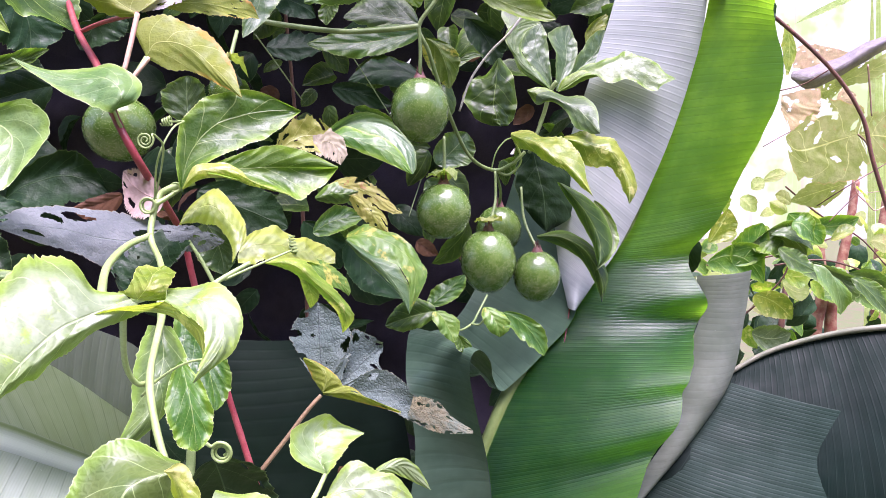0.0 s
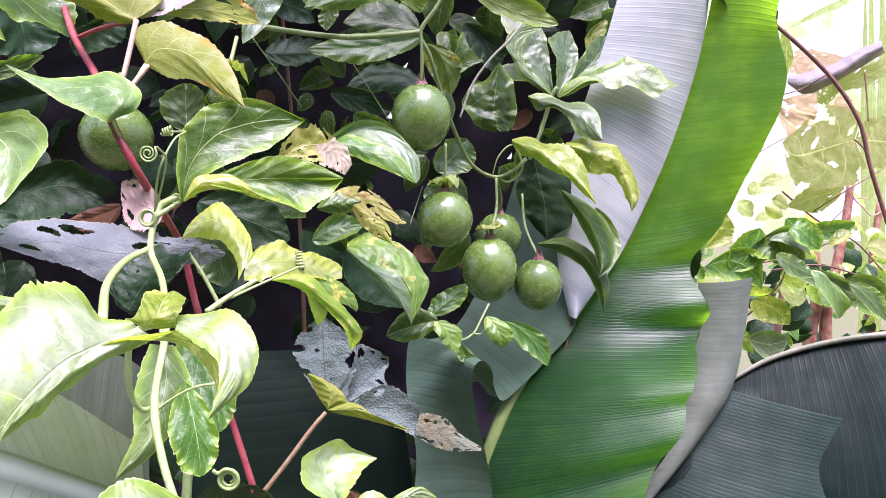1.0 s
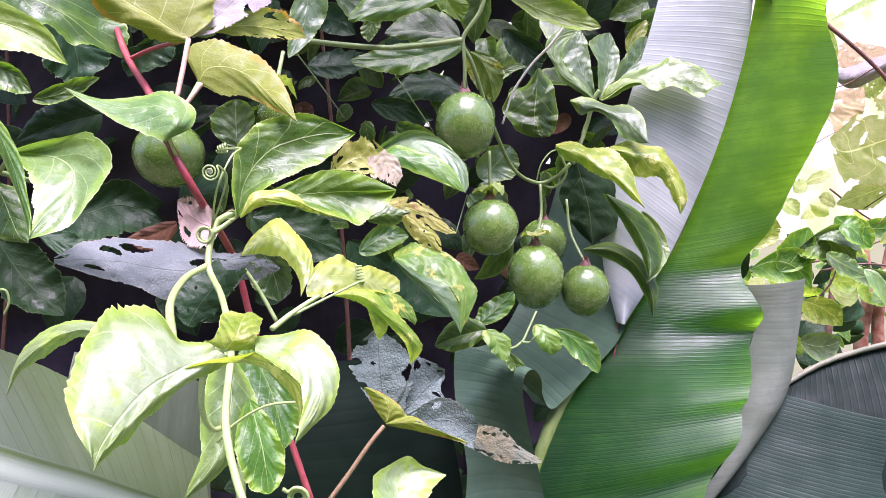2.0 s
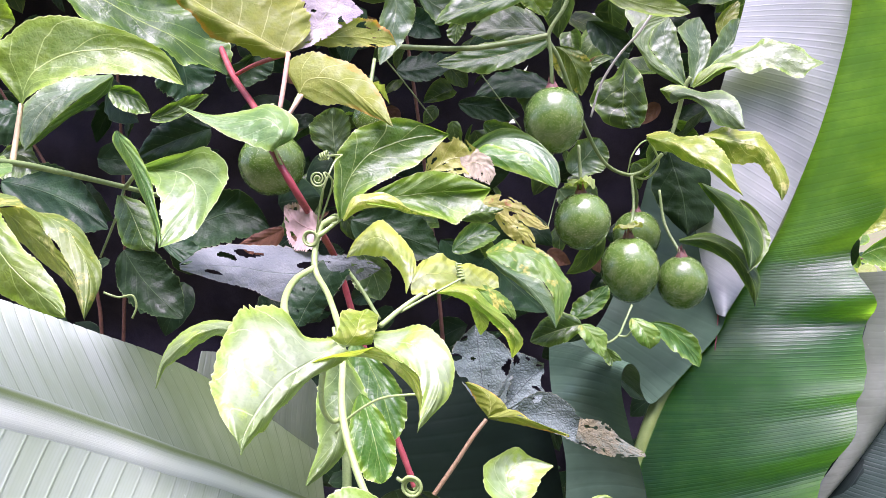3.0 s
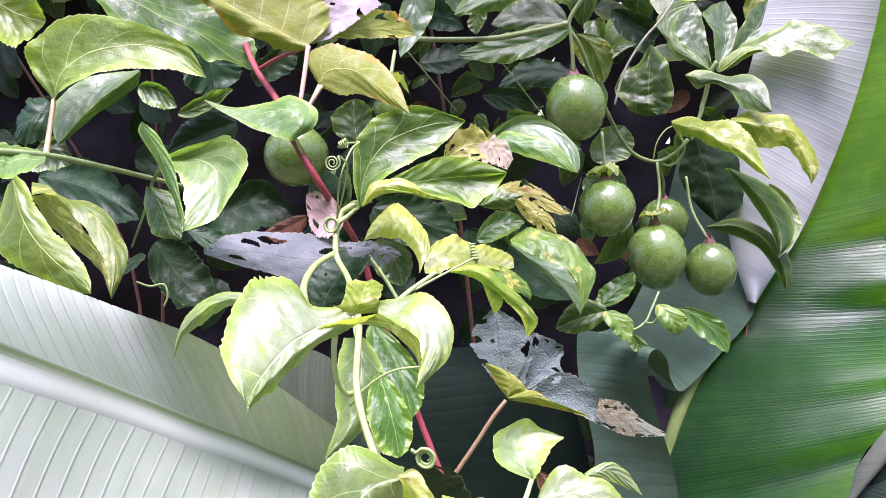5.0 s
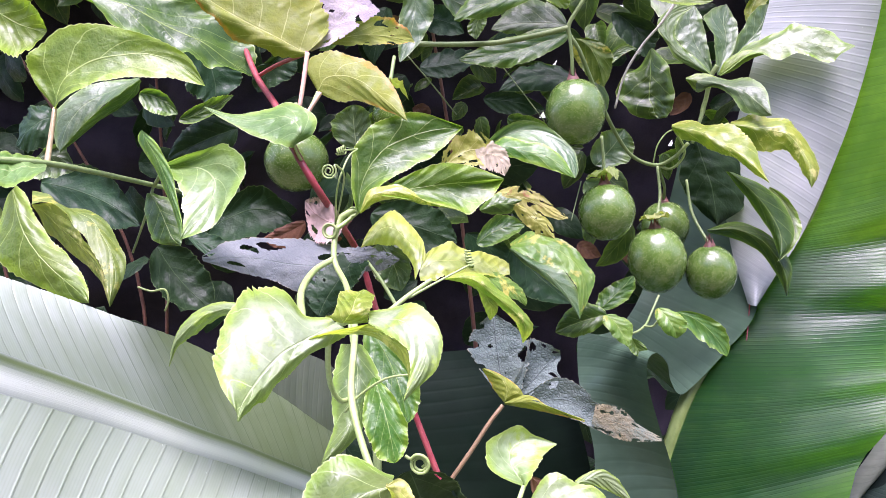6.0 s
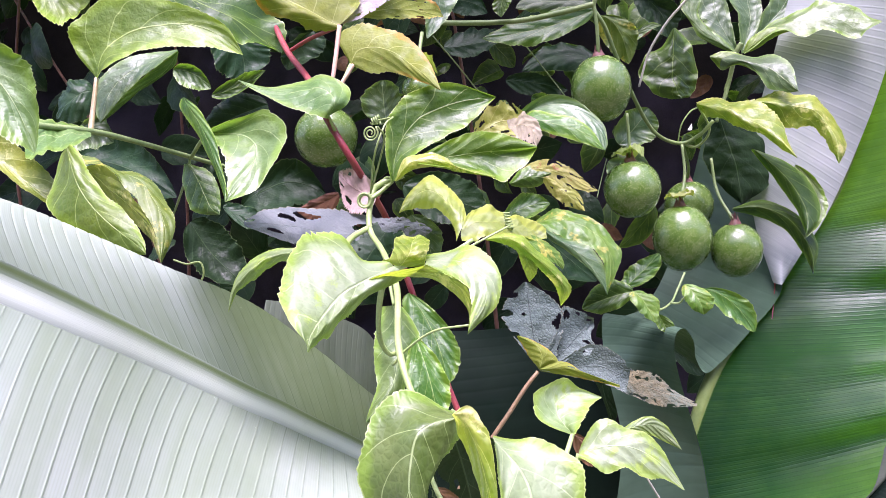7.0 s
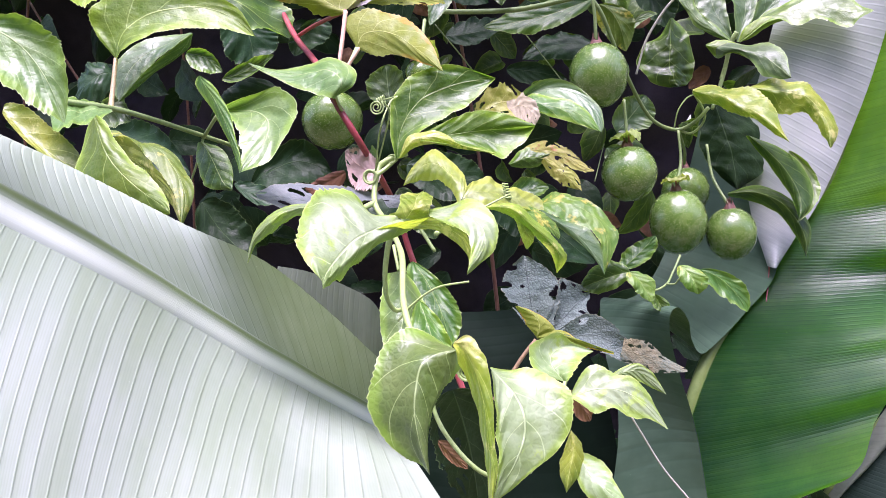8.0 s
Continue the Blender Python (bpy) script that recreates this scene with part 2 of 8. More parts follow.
MAT = {
    # whitish second green: pale young tissue plus some painted glare
    "young": leaf_material("young_leaf", (0.2, 0.31, 0.09), (0.4, 0.5, 0.31), (0.5, 0.6, 0.34), (0.5, 0.6, 0.2), spec=0.65, rough=0.32, light=0.3, k=0.7, zone=(0.22, 0.34, 0.03), zone_at=0.6, spot=(0.3, 0.42, 0.06), spot_at=0.56),
    "bright": leaf_material("bright_leaf", (0.13, 0.25, 0.02), (0.2, 0.32, 0.035), (0.46, 0.57, 0.2), (0.58, 0.66, 0.26), rough=0.34, light=0.36, zone=(0.22, 0.35, 0.02)),
    # bluish grey base puts the sky's sheen into the chewed leaf
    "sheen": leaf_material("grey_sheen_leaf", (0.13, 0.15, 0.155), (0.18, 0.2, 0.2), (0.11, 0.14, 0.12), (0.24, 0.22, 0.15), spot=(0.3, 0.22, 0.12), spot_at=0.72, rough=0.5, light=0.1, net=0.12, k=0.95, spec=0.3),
    "thin": leaf_material("thin_backlit_leaf", (0.27, 0.32, 0.12), (0.36, 0.38, 0.2), (0.6, 0.58, 0.34), (0.4, 0.28, 0.16), spot=(0.34, 0.2, 0.12), spot_at=0.62, rough=0.65, light=0.5, spec=0.15, k=0.95, veins=4.0),
    "tan": leaf_material("tan_drying_leaf", (0.4, 0.3, 0.2), (0.34, 0.34, 0.16), (0.55, 0.46, 0.28), (0.3, 0.16, 0.1), spot=(0.28, 0.14, 0.08), spot_at=0.6, rough=0.65, light=0.45, spec=0.15, k=0.95, veins=4.0),
    "reed": leaf_material("pale_reed_leaf", (0.3, 0.4, 0.14), (0.4, 0.48, 0.24), (0.45, 0.52, 0.28), None, rough=0.5, light=0.45, k=0.95, veins=0.5),
    # cream leaf whose second colour is whitened to paint its glare
    "cream": leaf_material("cream_leaf", (0.33, 0.39, 0.08), (0.52, 0.56, 0.32), (0.46, 0.48, 0.16), (0.6, 0.62, 0.2), spec=0.7, rough=0.32, light=0.38, veins=11.0, k=0.64, zone=(0.36, 0.42, 0.04), zone_at=0.4, spot=(0.36, 0.42, 0.04), spot_at=0.56),
    # yellow spots, and cream-white glare mottled into the green
    "lime": leaf_material("lime_leaf", (0.19, 0.31, 0.012), (0.38, 0.46, 0.05), (0.6, 0.64, 0.24), (0.58, 0.6, 0.2), spot=(0.6, 0.56, 0.22), spot_at=0.55, rough=0.32, light=0.35, spec=0.8),
    "mid": leaf_material("green_leaf", (0.036, 0.11, 0.01), (0.075, 0.17, 0.016), (0.3, 0.42, 0.12), (0.46, 0.54, 0.18), rough=0.3, light=0.28, zone=(0.11, 0.22, 0.016)),
    "fresh": leaf_material("fresh_leaf", (0.055, 0.15, 0.01), (0.105, 0.215, 0.018), (0.44, 0.55, 0.22), (0.56, 0.64, 0.25), rough=0.31, light=0.34, spec=0.55, zone=(0.18, 0.32, 0.012)),
    "sage": leaf_material("sage_leaf", (0.07, 0.14, 0.045), (0.12, 0.195, 0.075), (0.34, 0.42, 0.23), (0.42, 0.5, 0.24), rough=0.3, light=0.22, spec=0.65, zone=(0.11, 0.2, 0.03)),
    "spotted": leaf_material("spotted_leaf", (0.09, 0.19, 0.012), (0.16, 0.26, 0.025), (0.36, 0.45, 0.16), (0.36, 0.42, 0.1), spot=(0.5, 0.44, 0.08), spot_at=0.56, rough=0.34, light=0.25),
    "old": leaf_material("yellowing_leaf", (0.32, 0.36, 0.04), (0.42, 0.4, 0.08), (0.52, 0.5, 0.2), (0.4, 0.42, 0.1), spot=(0.3, 0.1, 0.025), spot_at=0.56, rough=0.45, light=0.3, k=0.72),
    # dark foliage green, lowered further so inner leaves carry their shade in it
    "dark": leaf_material("dark_shade_leaf", (0.012, 0.034, 0.012), (0.02, 0.05, 0.018), (0.06, 0.1, 0.045), (0.13, 0.19, 0.08), rough=0.3, light=0.12, spec=0.18, k=1.0),
    "pale": leaf_material("pale_leaf", (0.1, 0.19, 0.04), (0.16, 0.25, 0.065), (0.4, 0.5, 0.24), (0.48, 0.56, 0.28), spec=0.6, rough=0.3, light=0.22, zone=(0.16, 0.28, 0.025)),
    "vine": leaf_material("vine_leaf", (0.3, 0.38, 0.03), (0.26, 0.36, 0.035), (0.5, 0.52, 0.18), (0.36, 0.36, 0.1), spot=(0.3, 0.2, 0.05), spot_at=0.66, edge_spot=(0.5, 0.22, 0.04), rough=0.5, light=0.35, veins=5.0, k=0.72),
    "mauve": leaf_material("mauve_leaf", (0.2, 0.17, 0.2), (0.27, 0.24, 0.25), (0.2, 0.2, 0.12), None, rough=0.45, light=0.15, net=0.2, k=0.95, spec=0.4),
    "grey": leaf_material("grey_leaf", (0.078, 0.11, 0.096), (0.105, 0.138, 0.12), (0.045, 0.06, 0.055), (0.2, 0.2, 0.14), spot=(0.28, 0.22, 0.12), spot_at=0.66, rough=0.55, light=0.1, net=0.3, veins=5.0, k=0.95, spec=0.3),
    "dry": leaf_material("dry_leaf", (0.5, 0.36, 0.33), (0.58, 0.46, 0.42), (0.38, 0.24, 0.2), None, spot=(0.3, 0.14, 0.1), rough=0.7, light=0.15, k=0.95),
    "dull_tan": leaf_material("dull_tan_leaf", (0.125, 0.11, 0.065), (0.08, 0.105, 0.08), (0.17, 0.14, 0.08), None, spot=(0.1, 0.05, 0.03), spot_at=0.6, rough=0.6, light=0.15, net=0.2, k=0.95, spec=0.25),
    "cream_dry": leaf_material("cream_dry_leaf", (0.34, 0.31, 0.2), (0.42, 0.36, 0.27), (0.4, 0.34, 0.16), None, spot=(0.28, 0.12, 0.05), spot_at=0.64, rough=0.6, light=0.2, k=0.95),
    "brown": leaf_material("brown_leaf", (0.12, 0.05, 0.03), (0.2, 0.09, 0.045), (0.09, 0.045, 0.03), None, rough=0.7, light=0.1, k=0.95),
    "banana_pale": banana_material("banana_underside", (0.37, 0.41, 0.4), (0.44, 0.47, 0.47), (0.5, 0.54, 0.53), rough=0.42, light=0.18, strength=0.16),
    "banana_near": banana_material("banana_pale_blade", (0.29, 0.35, 0.272), (0.345, 0.395, 0.335), (0.11, 0.16, 0.085), rough=0.4, light=0.08, ribs=60.0, strength=0.22, spec=0.38, groove=0.1, shade=(0.22, 0.28, 0.18), line=0.6),
    "banana_green": banana_material("banana_blade", (0.009, 0.05, 0.012), (0.015, 0.07, 0.019), (0.006, 0.034, 0.008), rough=0.36, spec=0.5, light=0.42, ribs=60.0, glow=(41.0, 17.0, 1.6), crease=5.0, strength=0.26, line=0.5),
    # near-black green: the shade on this blade is put into its colour
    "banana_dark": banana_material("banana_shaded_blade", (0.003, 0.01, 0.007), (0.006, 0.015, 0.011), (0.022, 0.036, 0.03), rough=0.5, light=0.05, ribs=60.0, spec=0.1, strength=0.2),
    # lighter copy of that blade, painting its fold as caught by light
    "banana_fold": banana_material("banana_lit_fold_blade", (0.011, 0.027, 0.018), (0.02, 0.04, 0.03), (0.046, 0.068, 0.06), rough=0.5, light=0.05, ribs=60.0, spec=0.14, strength=0.2),
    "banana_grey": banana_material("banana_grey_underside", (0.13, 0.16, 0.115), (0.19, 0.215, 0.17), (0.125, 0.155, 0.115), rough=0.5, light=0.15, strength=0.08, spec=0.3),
    # grey-green of the torn part, with some of its shade mixed into the colour
    "banana_strip": banana_material("banana_grey_strip", (0.056, 0.105, 0.066), (0.08, 0.136, 0.09), (0.052, 0.1, 0.062), rough=0.36, light=0.06, strength=0.16, spec=0.36, crease=0.8),
    # blade green taken almost to black to paint deep shade
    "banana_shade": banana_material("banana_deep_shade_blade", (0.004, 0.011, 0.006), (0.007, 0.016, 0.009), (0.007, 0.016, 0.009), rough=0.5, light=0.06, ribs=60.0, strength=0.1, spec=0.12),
    # olive middle: the ridge's own green, darkened to include its shadow
    "ridge": rib_material("banana_ridge", (0.37, 0.43, 0.35), (0.2, 0.27, 0.11), (0.42, 0.49, 0.36)),
    "midrib": stem_material("banana_midrib", (0.16, 0.23, 0.06), (0.2, 0.27, 0.08), 0.35, grain=0.15),
    "midrib_pale": rib_material("banana_pale_midrib", (0.42, 0.49, 0.36), (0.72, 0.78, 0.66), (0.42, 0.48, 0.4)),
    "stem": stem_material("vine_stem", (0.17, 0.25, 0.08), (0.24, 0.32, 0.12)),
    "shoot": stem_material("young_shoot", (0.26, 0.36, 0.11), (0.31, 0.4, 0.15)),
    "tan": stem_material("tan_petiole", (0.4, 0.33, 0.16), (0.5, 0.36, 0.2)),
    "petiole": stem_material("brown_pink_petiole", (0.23, 0.145, 0.075), (0.29, 0.2, 0.11)),
    "pink": stem_material("pink_petiole", (0.55, 0.3, 0.24), (0.5, 0.36, 0.22)),
    "red": stem_material("red_stem", (0.25, 0.03, 0.04), (0.33, 0.07, 0.07), 0.42),
    "straw": stem_material("pale_dead_stem", (0.46, 0.45, 0.38), (0.55, 0.52, 0.44), 0.6),
    "twig": stem_material("brown_twig", (0.13, 0.06, 0.045), (0.2, 0.09, 0.06)),
    "cane": stem_material("red_brown_cane", (0.24, 0.07, 0.045), (0.38, 0.23, 0.15), 0.55, 45.0),
    "fruit": fruit_material("green_rind", (0.065, 0.135, 0.018), (0.11, 0.19, 0.03), (0.58, 0.66, 0.34)),
    "calyx": leaf_material("bract_leaf", (0.28, 0.36, 0.08), (0.34, 0.4, 0.12), (0.44, 0.48, 0.2), (0.42, 0.4, 0.16), spot=(0.3, 0.2, 0.08), rough=0.5),
    "calyx_dry": stem_material("dry_calyx", (0.12, 0.04, 0.045), (0.2, 0.085, 0.06), 0.6, 300.0),
    "soil": stem_material("grassy_soil", (0.09, 0.12, 0.04), (0.12, 0.1, 0.06), 0.9, 8.0),
    "rim": stem_material("dry_rim", (0.2, 0.2, 0.13), (0.13, 0.15, 0.09), 0.5, 30.0),
    # violet-black tone of deep shadow, used as the sheet's own colour
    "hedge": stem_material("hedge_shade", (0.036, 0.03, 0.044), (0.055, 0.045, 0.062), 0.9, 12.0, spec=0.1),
}


# ---- builders ----
PLACE = {}


def thing(name, where, label, category, group="", kind=""):
    ob = new(name)
    ob.empty_display_size = 0.02
    ob.location = where
    PLACE[ob.name] = Vector(where)
    return tagged(ob, label, category, group, kind)


def part(name, verts, faces, material, parent, label="", uvs=None, origin=None, smooth=True, face_mats=None):
    """One mesh object under a thing or a part; verts in world metres."""
    origin = Vector(origin if origin is not None else verts[0])
    me = bpy.data.meshes.new(name)
    me.from_pydata([tuple(Vector(p) - origin) for p in verts], [], faces)
    for m in [material] if isinstance(material, str) else material:
        me.materials.append(MAT[m])
    if face_mats:
        me.polygons.foreach_set("material_index", face_mats)
    if uvs is not None:
        layer = me.uv_layers.new(name="UVMap")
        flat = np.array([uvs[i] for f in faces for i in f], dtype=np.float32).ravel()
        layer.data.foreach_set("uv", flat)
    me.polygons.foreach_set("use_smooth", [smooth] * len(me.polygons))
    me.update()
    ob = new(name, me)
    if parent:
        ob.parent = parent
        ob.location = origin - PLACE[parent.name]
    else:
        ob.location = origin
    PLACE[ob.name] = origin
    if label:
        ob["label"] = label
    return ob


def tooth(x):
    """One slanted tooth a step, from -1 to 1."""
    f = x % 1.0
    return 2 * (f / 0.7 if f < 0.7 else (1 - f) / 0.3) - 1


def blade(B, C, T, L, R, um=0.4, full=0.55, point=0.85, teeth=0.032, count=24, wave=0.16, waves=4.0, bulge=0.2, roll=None, crumple=0.1, back=0.1, fold=None, nu=76, nv=8, holes=0.0, seed=0, hole_size=1.0):
    """A leaf blade: midrib from B through C to T, half-blades that reach L and R where it is widest."""
    B, C, T, L, R = (np.array(p, float) for p in (B, C, T, L, R))
    rng = np.random.RandomState(seed * 7 + 3)
    ctrl = 2 * C - (B + T) / 2
    u = np.linspace(0, 1, nu + 1)
    mid = (1 - u)[:, None] ** 2 * B + (2 * u * (1 - u))[:, None] * ctrl + (u**2)[:, None] * T
    at = (1 - um) ** 2 * B + 2 * um * (1 - um) * ctrl + um**2 * T
    near = np.sin(np.clip(u / um, 0, 1) * np.pi / 2) ** full
    far = np.cos(np.clip((u - um) / (1 - um), 0, 1) * np.pi / 2) ** point
    w = np.where(u < um, near, far)
    normal = np.cross(T - B, R - L)
    normal /= np.linalg.norm(normal) + 1e-9
    span = np.linalg.norm(R - L) / 2
    verts, uvs, faces = [], [], []
    ph = rng.rand(4) * 6.28
    roll = rng.uniform(-0.06, 0.22) if roll is None else roll
    fold = rng.uniform(0.0, 0.32) if fold is None else fold
    rise = normal if normal[2] > 0 else -normal
    long = np.linalg.norm(T - B) + 1e-9
    v = np.linspace(-1, 1, 2 * nv + 1)
    cols = 2 * nv + 1
    for i in range(nu + 1):
        for x in v:
            arm, a = (L - at if x < 0 else R - at), abs(x)
            saw = 1 + teeth * a**4 * tooth(u[i] * count + 1.6 * noise.noise(Vector((u[i] * 5.0, seed, x < 0))) + (0.3 if x < 0 else 0.0))
            along = Vector((u[i] * waves * 1.6, seed * 1.7, 0.0 if x < 0 else 5.0))
            ripple = 1.7 * wave * span * a**2 * noise.noise(along) * min(1, w[i] * 1.5)
            ripple += 0.5 * wave * span * a**3 * noise.noise(along * 3.1) * min(1, w[i] * 2)
            saw *= 1 + a**3 * (0.1 * noise.noise(along * 1.3 + Vector((0, 9, 0))) + 0.05 * noise.noise(along * 3.7))
            p = mid[i] + arm * (a * w[i] * saw) + normal * (bulge * span * a * (1 - a) * 2 * w[i] + ripple)
            p = p - (T - B) * (back * a * w[i] * max(0.0, 1 - u[i] / um))
            q = Vector(p) * (3.6 / long)
            p = p + normal * (span * (crumple * min(1, 2 * w[i]) * noise.noise(q + Vector((seed, 0, 0))) - roll * a**3 * w[i]))
            verts.append(p + rise * (fold * span * a * w[i]))
            uvs.append((u[i], x / 2 + 0.5))
    scale = 1.0 / (np.linalg.norm(T - B) * hole_size + 1e-9)
    for i in range(nu):
        for j in range(cols - 1):
            if holes:
                c = (verts[i * cols + j] + verts[(i + 1) * cols + j + 1]) / 2
                away = min(1.0, abs(v[j] + v[j + 1]) * 0.5 + 0.1) * min(1, 2.2 * u[i])
                if noise.noise(Vector((u[i] * 7.0 / hole_size, v[j] * 5.0 / hole_size, seed * 3.1)) + Vector(c * scale * 2.0)) * (0.5 + away) > 0.55 - holes:
                    continue
            faces.append((i * cols + j, (i + 1) * cols + j, (i + 1) * cols + j + 1, i * cols + j + 1))
    return verts, faces, uvs


def loft(rows, nu=60, nv=16, teeth=0.03, count=16, ripple=0.03, holes=0.0, seed=0, lobing=0.12):
    """A lobe through several curves that run from its base to its tip, first and last its two margins."""
    lines = [curve_points(q, nu) for q in rows]
    verts, uvs, faces = [], [], []
    for i in range(nu + 1):
        u = i / nu
        across = curve_points([q[i] for q in lines], nv)
        wide = (across[-1] - across[0]).length
        ahead = lines[len(lines) // 2][min(i + 1, nu)] - lines[len(lines) // 2][max(i - 1, 0)]
        up = ahead.cross(across[-1] - across[0]).normalized()
        for j, p in enumerate(across):
            a = abs(2 * j / nv - 1)
            edge = (p - across[nv // 2]) * (teeth * a**4 * (0.4 + noise.noise(Vector((u * 11, seed, 7.0)))) * 1.6 * tooth(u * count + 1.6 * noise.noise(Vector((u * 5, seed, j > nv / 2))) + 0.3 * (j < nv / 2)))
            edge += (p - across[nv // 2]) * (lobing * a**3 * noise.noise(Vector((u * 7, seed, 4.0 * (j > nv / 2)))))
            wav = noise.noise(Vector((u * 5, 2.2 * j / nv, seed))) + 1.2 * a**2 * noise.noise(Vector((u * 9, seed, 3.0 * (j > nv / 2))))
            wav += 0.4 * noise.noise(Vector((u * 14, 6.0 * j / nv, seed + 5)))
            verts.append(p + edge + up * (ripple * wide * wav))
            uvs.append((u, j / nv))
    for i in range(nu):
        for j in range(nv):
            k = i * (nv + 1) + j
            if holes and noise.noise(Vector((i / nu * 9.0, j / nv * 6.0, seed * 3.1))) * (0.6 + 0.9 * abs(2 * j / nv - 1)) > 0.55 - holes:
                continue
            faces.append((k, k + nv + 1, k + nv + 2, k + 1))
    return verts, faces, uvs


def lobed_leaf(parent, lobes, label, stalk=None, stalk_r=0.0013, stalk_material="shoot"):
    """One leaf of several curled lobes: rows of (material, curves, options)."""
    verts, faces, uvs, mats, kinds = [], [], [], [], []
    for material, rows, own in lobes:
        SEED[0] += 1
        if material not in kinds:
            kinds.append(material)
        v, f, t = loft(rows, seed=SEED[0], **own)
        k = len(verts)
        verts += v
        uvs += t
        faces += [tuple(i + k for i in q) for q in f]
        mats += [kinds.index(material)] * len(f)
    ob = part("leaf", verts, faces, kinds, parent, label, uvs, face_mats=mats)
    if stalk:
        tube("petiole", stalk, stalk_r, stalk_r * 0.8, stalk_material, ob)
    return ob


SEED = [0]


def leaf(parent, material, blades, label="", stalk=None, stalk_material="shoot", stalk_r=0.0012, **opts):
    """A leaf of one or more lobes as a part, its petiole under it."""
    verts, faces, uvs, mats, kinds = [], [], [], [], [material]
    for b in blades:
        SEED[0] += 1
        own = dict(opts)
        if len(b) == 6:
            own.update(b[5])
        mat = own.pop("mat", material)
        if mat not in kinds:
            kinds.append(mat)
        v, f, t = blade(*b[:5], seed=SEED[0], **own)
        k = len(verts)
        verts += v
        uvs += t
        faces += [tuple(i + k for i in q) for q in f]
        mats += [kinds.index(mat)] * len(f)
    ob = part("leaf", verts, faces, kinds, parent, label, uvs, origin=blades[0][0], face_mats=mats)
    if stalk:
        tube("petiole", stalk, stalk_r, stalk_r * 0.8, stalk_material, ob)
    return ob


def curve_points(points, steps):
    """A Catmull-Rom curve through the points."""
    p = [Vector(q) for q in points]
    p = [p[0] * 2 - p[1], *p, p[-1] * 2 - p[-2]]
    out = []
    n = len(p) - 3
    for k in range(steps + 1):
        x = k / steps * n
        i = min(int(x), n - 1)
        f = x - i
        a, b, c, d = p[i : i + 4]
        out.append(0.5 * (2 * b + (c - a) * f + (2 * a - 5 * b + 4 * c - d) * f * f + (3 * b - a - 3 * c + d) * f**3))
    return out


def tube(name, points, r0, r1, material, parent, label="", sides=8, steps=None, knots=0.0):
    """A tapered round stem along a smooth curve, closed at both ends."""
    steps = steps or 8 * (len(points) - 1)
    line = curve_points(points, steps)
    verts, faces = [], []
    side = None
    for k, p in enumerate(line):
        ahead = (line[min(k + 1, steps)] - line[max(k - 1, 0)]).normalized()
        side = (side - ahead * side.dot(ahead)).normalized() if side else ahead.orthogonal().normalized()
        up = ahead.cross(side)
        r = r0 + (r1 - r0) * k / steps
        r *= 1 + knots * (noise.noise(p * 180.0)) + 0.06 * noise.noise(p * 700.0)
        for s in range(sides):
            a = 6.28319 * s / sides
            verts.append(p + (side * math.cos(a) + up * math.sin(a)) * r)
    for k in range(steps):
        for s in range(sides):
            t = (s + 1) % sides
            faces.append((k * sides + s, k * sides + t, (k + 1) * sides + t, (k + 1) * sides + s))
    faces += [tuple(reversed(range(sides))), tuple(range(steps * sides, (steps + 1) * sides))]
    return part(name, verts, faces, material, parent, label, origin=line[0])


def sheet(name, inner, outer, material, parent, label="", bow=0.0, pleats=0, depth=0.0006, waves=(), nu=160, nv=16, toward=(0, -1, 0), notch=0.0):
    """A half-blade of a banana leaf between two curves, bowed, pleated along its cross ribs; waves: rows of (how many, height, phase)."""
    a, b = curve_points(inner, nu), curve_points(outer, nu)
    verts, uvs, faces = [], [], []
    toward = Vector(toward)
    for i in range(nu + 1):
        u = i / nu
        for j in range(nv + 1):
            v = j / nv
            p = a[i].lerp(b[i], v)
            lift = bow * 4 * v * (1 - v) + depth * min(1.0, 2.5 * abs(math.sin(u * pleats * 3.14159))) * min(1.0, 6 * v)
            for many, height, phase in waves:
                lift += height * v * math.sin(many * u * 6.28319 + phase + 0.8 * v)
            lift += 0.0015 * noise.noise(p * 22.0)
            p = p + toward * lift
            if notch and j == nv:
                p = p.lerp(a[i], notch * max(0.0, noise.noise(p * 60.0)))
            verts.append(p)
            uvs.append((u * max(pleats, 1) / 60, v))
    for i in range(nu):
        for j in range(nv):
            k = i * (nv + 1) + j
            faces.append((k, k + nv + 1, k + nv + 2, k + 1))
    return part(name, verts, faces, material, parent, label, uvs, origin=verts[0])


def spiral(name, start, centre, turns, r0, r1, rise, thick, material, parent, label="", axis=(0, 1, 0)):
    """A coiled tendril end round centre, wound about axis."""
    axis = Vector(axis).normalized()
    x = (Vector(start) - Vector(centre))
    x = (x - axis * x.dot(axis)).normalized()
    y = axis.cross(x)
    points = [Vector(start)]
    n = int(turns * 10)
    for k in range(n + 1):
        a = turns * 6.28319 * k / n
        r = r0 + (r1 - r0) * k / n
        points.append(Vector(centre) + (x * math.cos(a) + y * math.sin(a)) * r + axis * rise * k / n)
    return tube(name, points, thick, thick * 0.7, material, parent, label, sides=6, steps=4 * len(points))


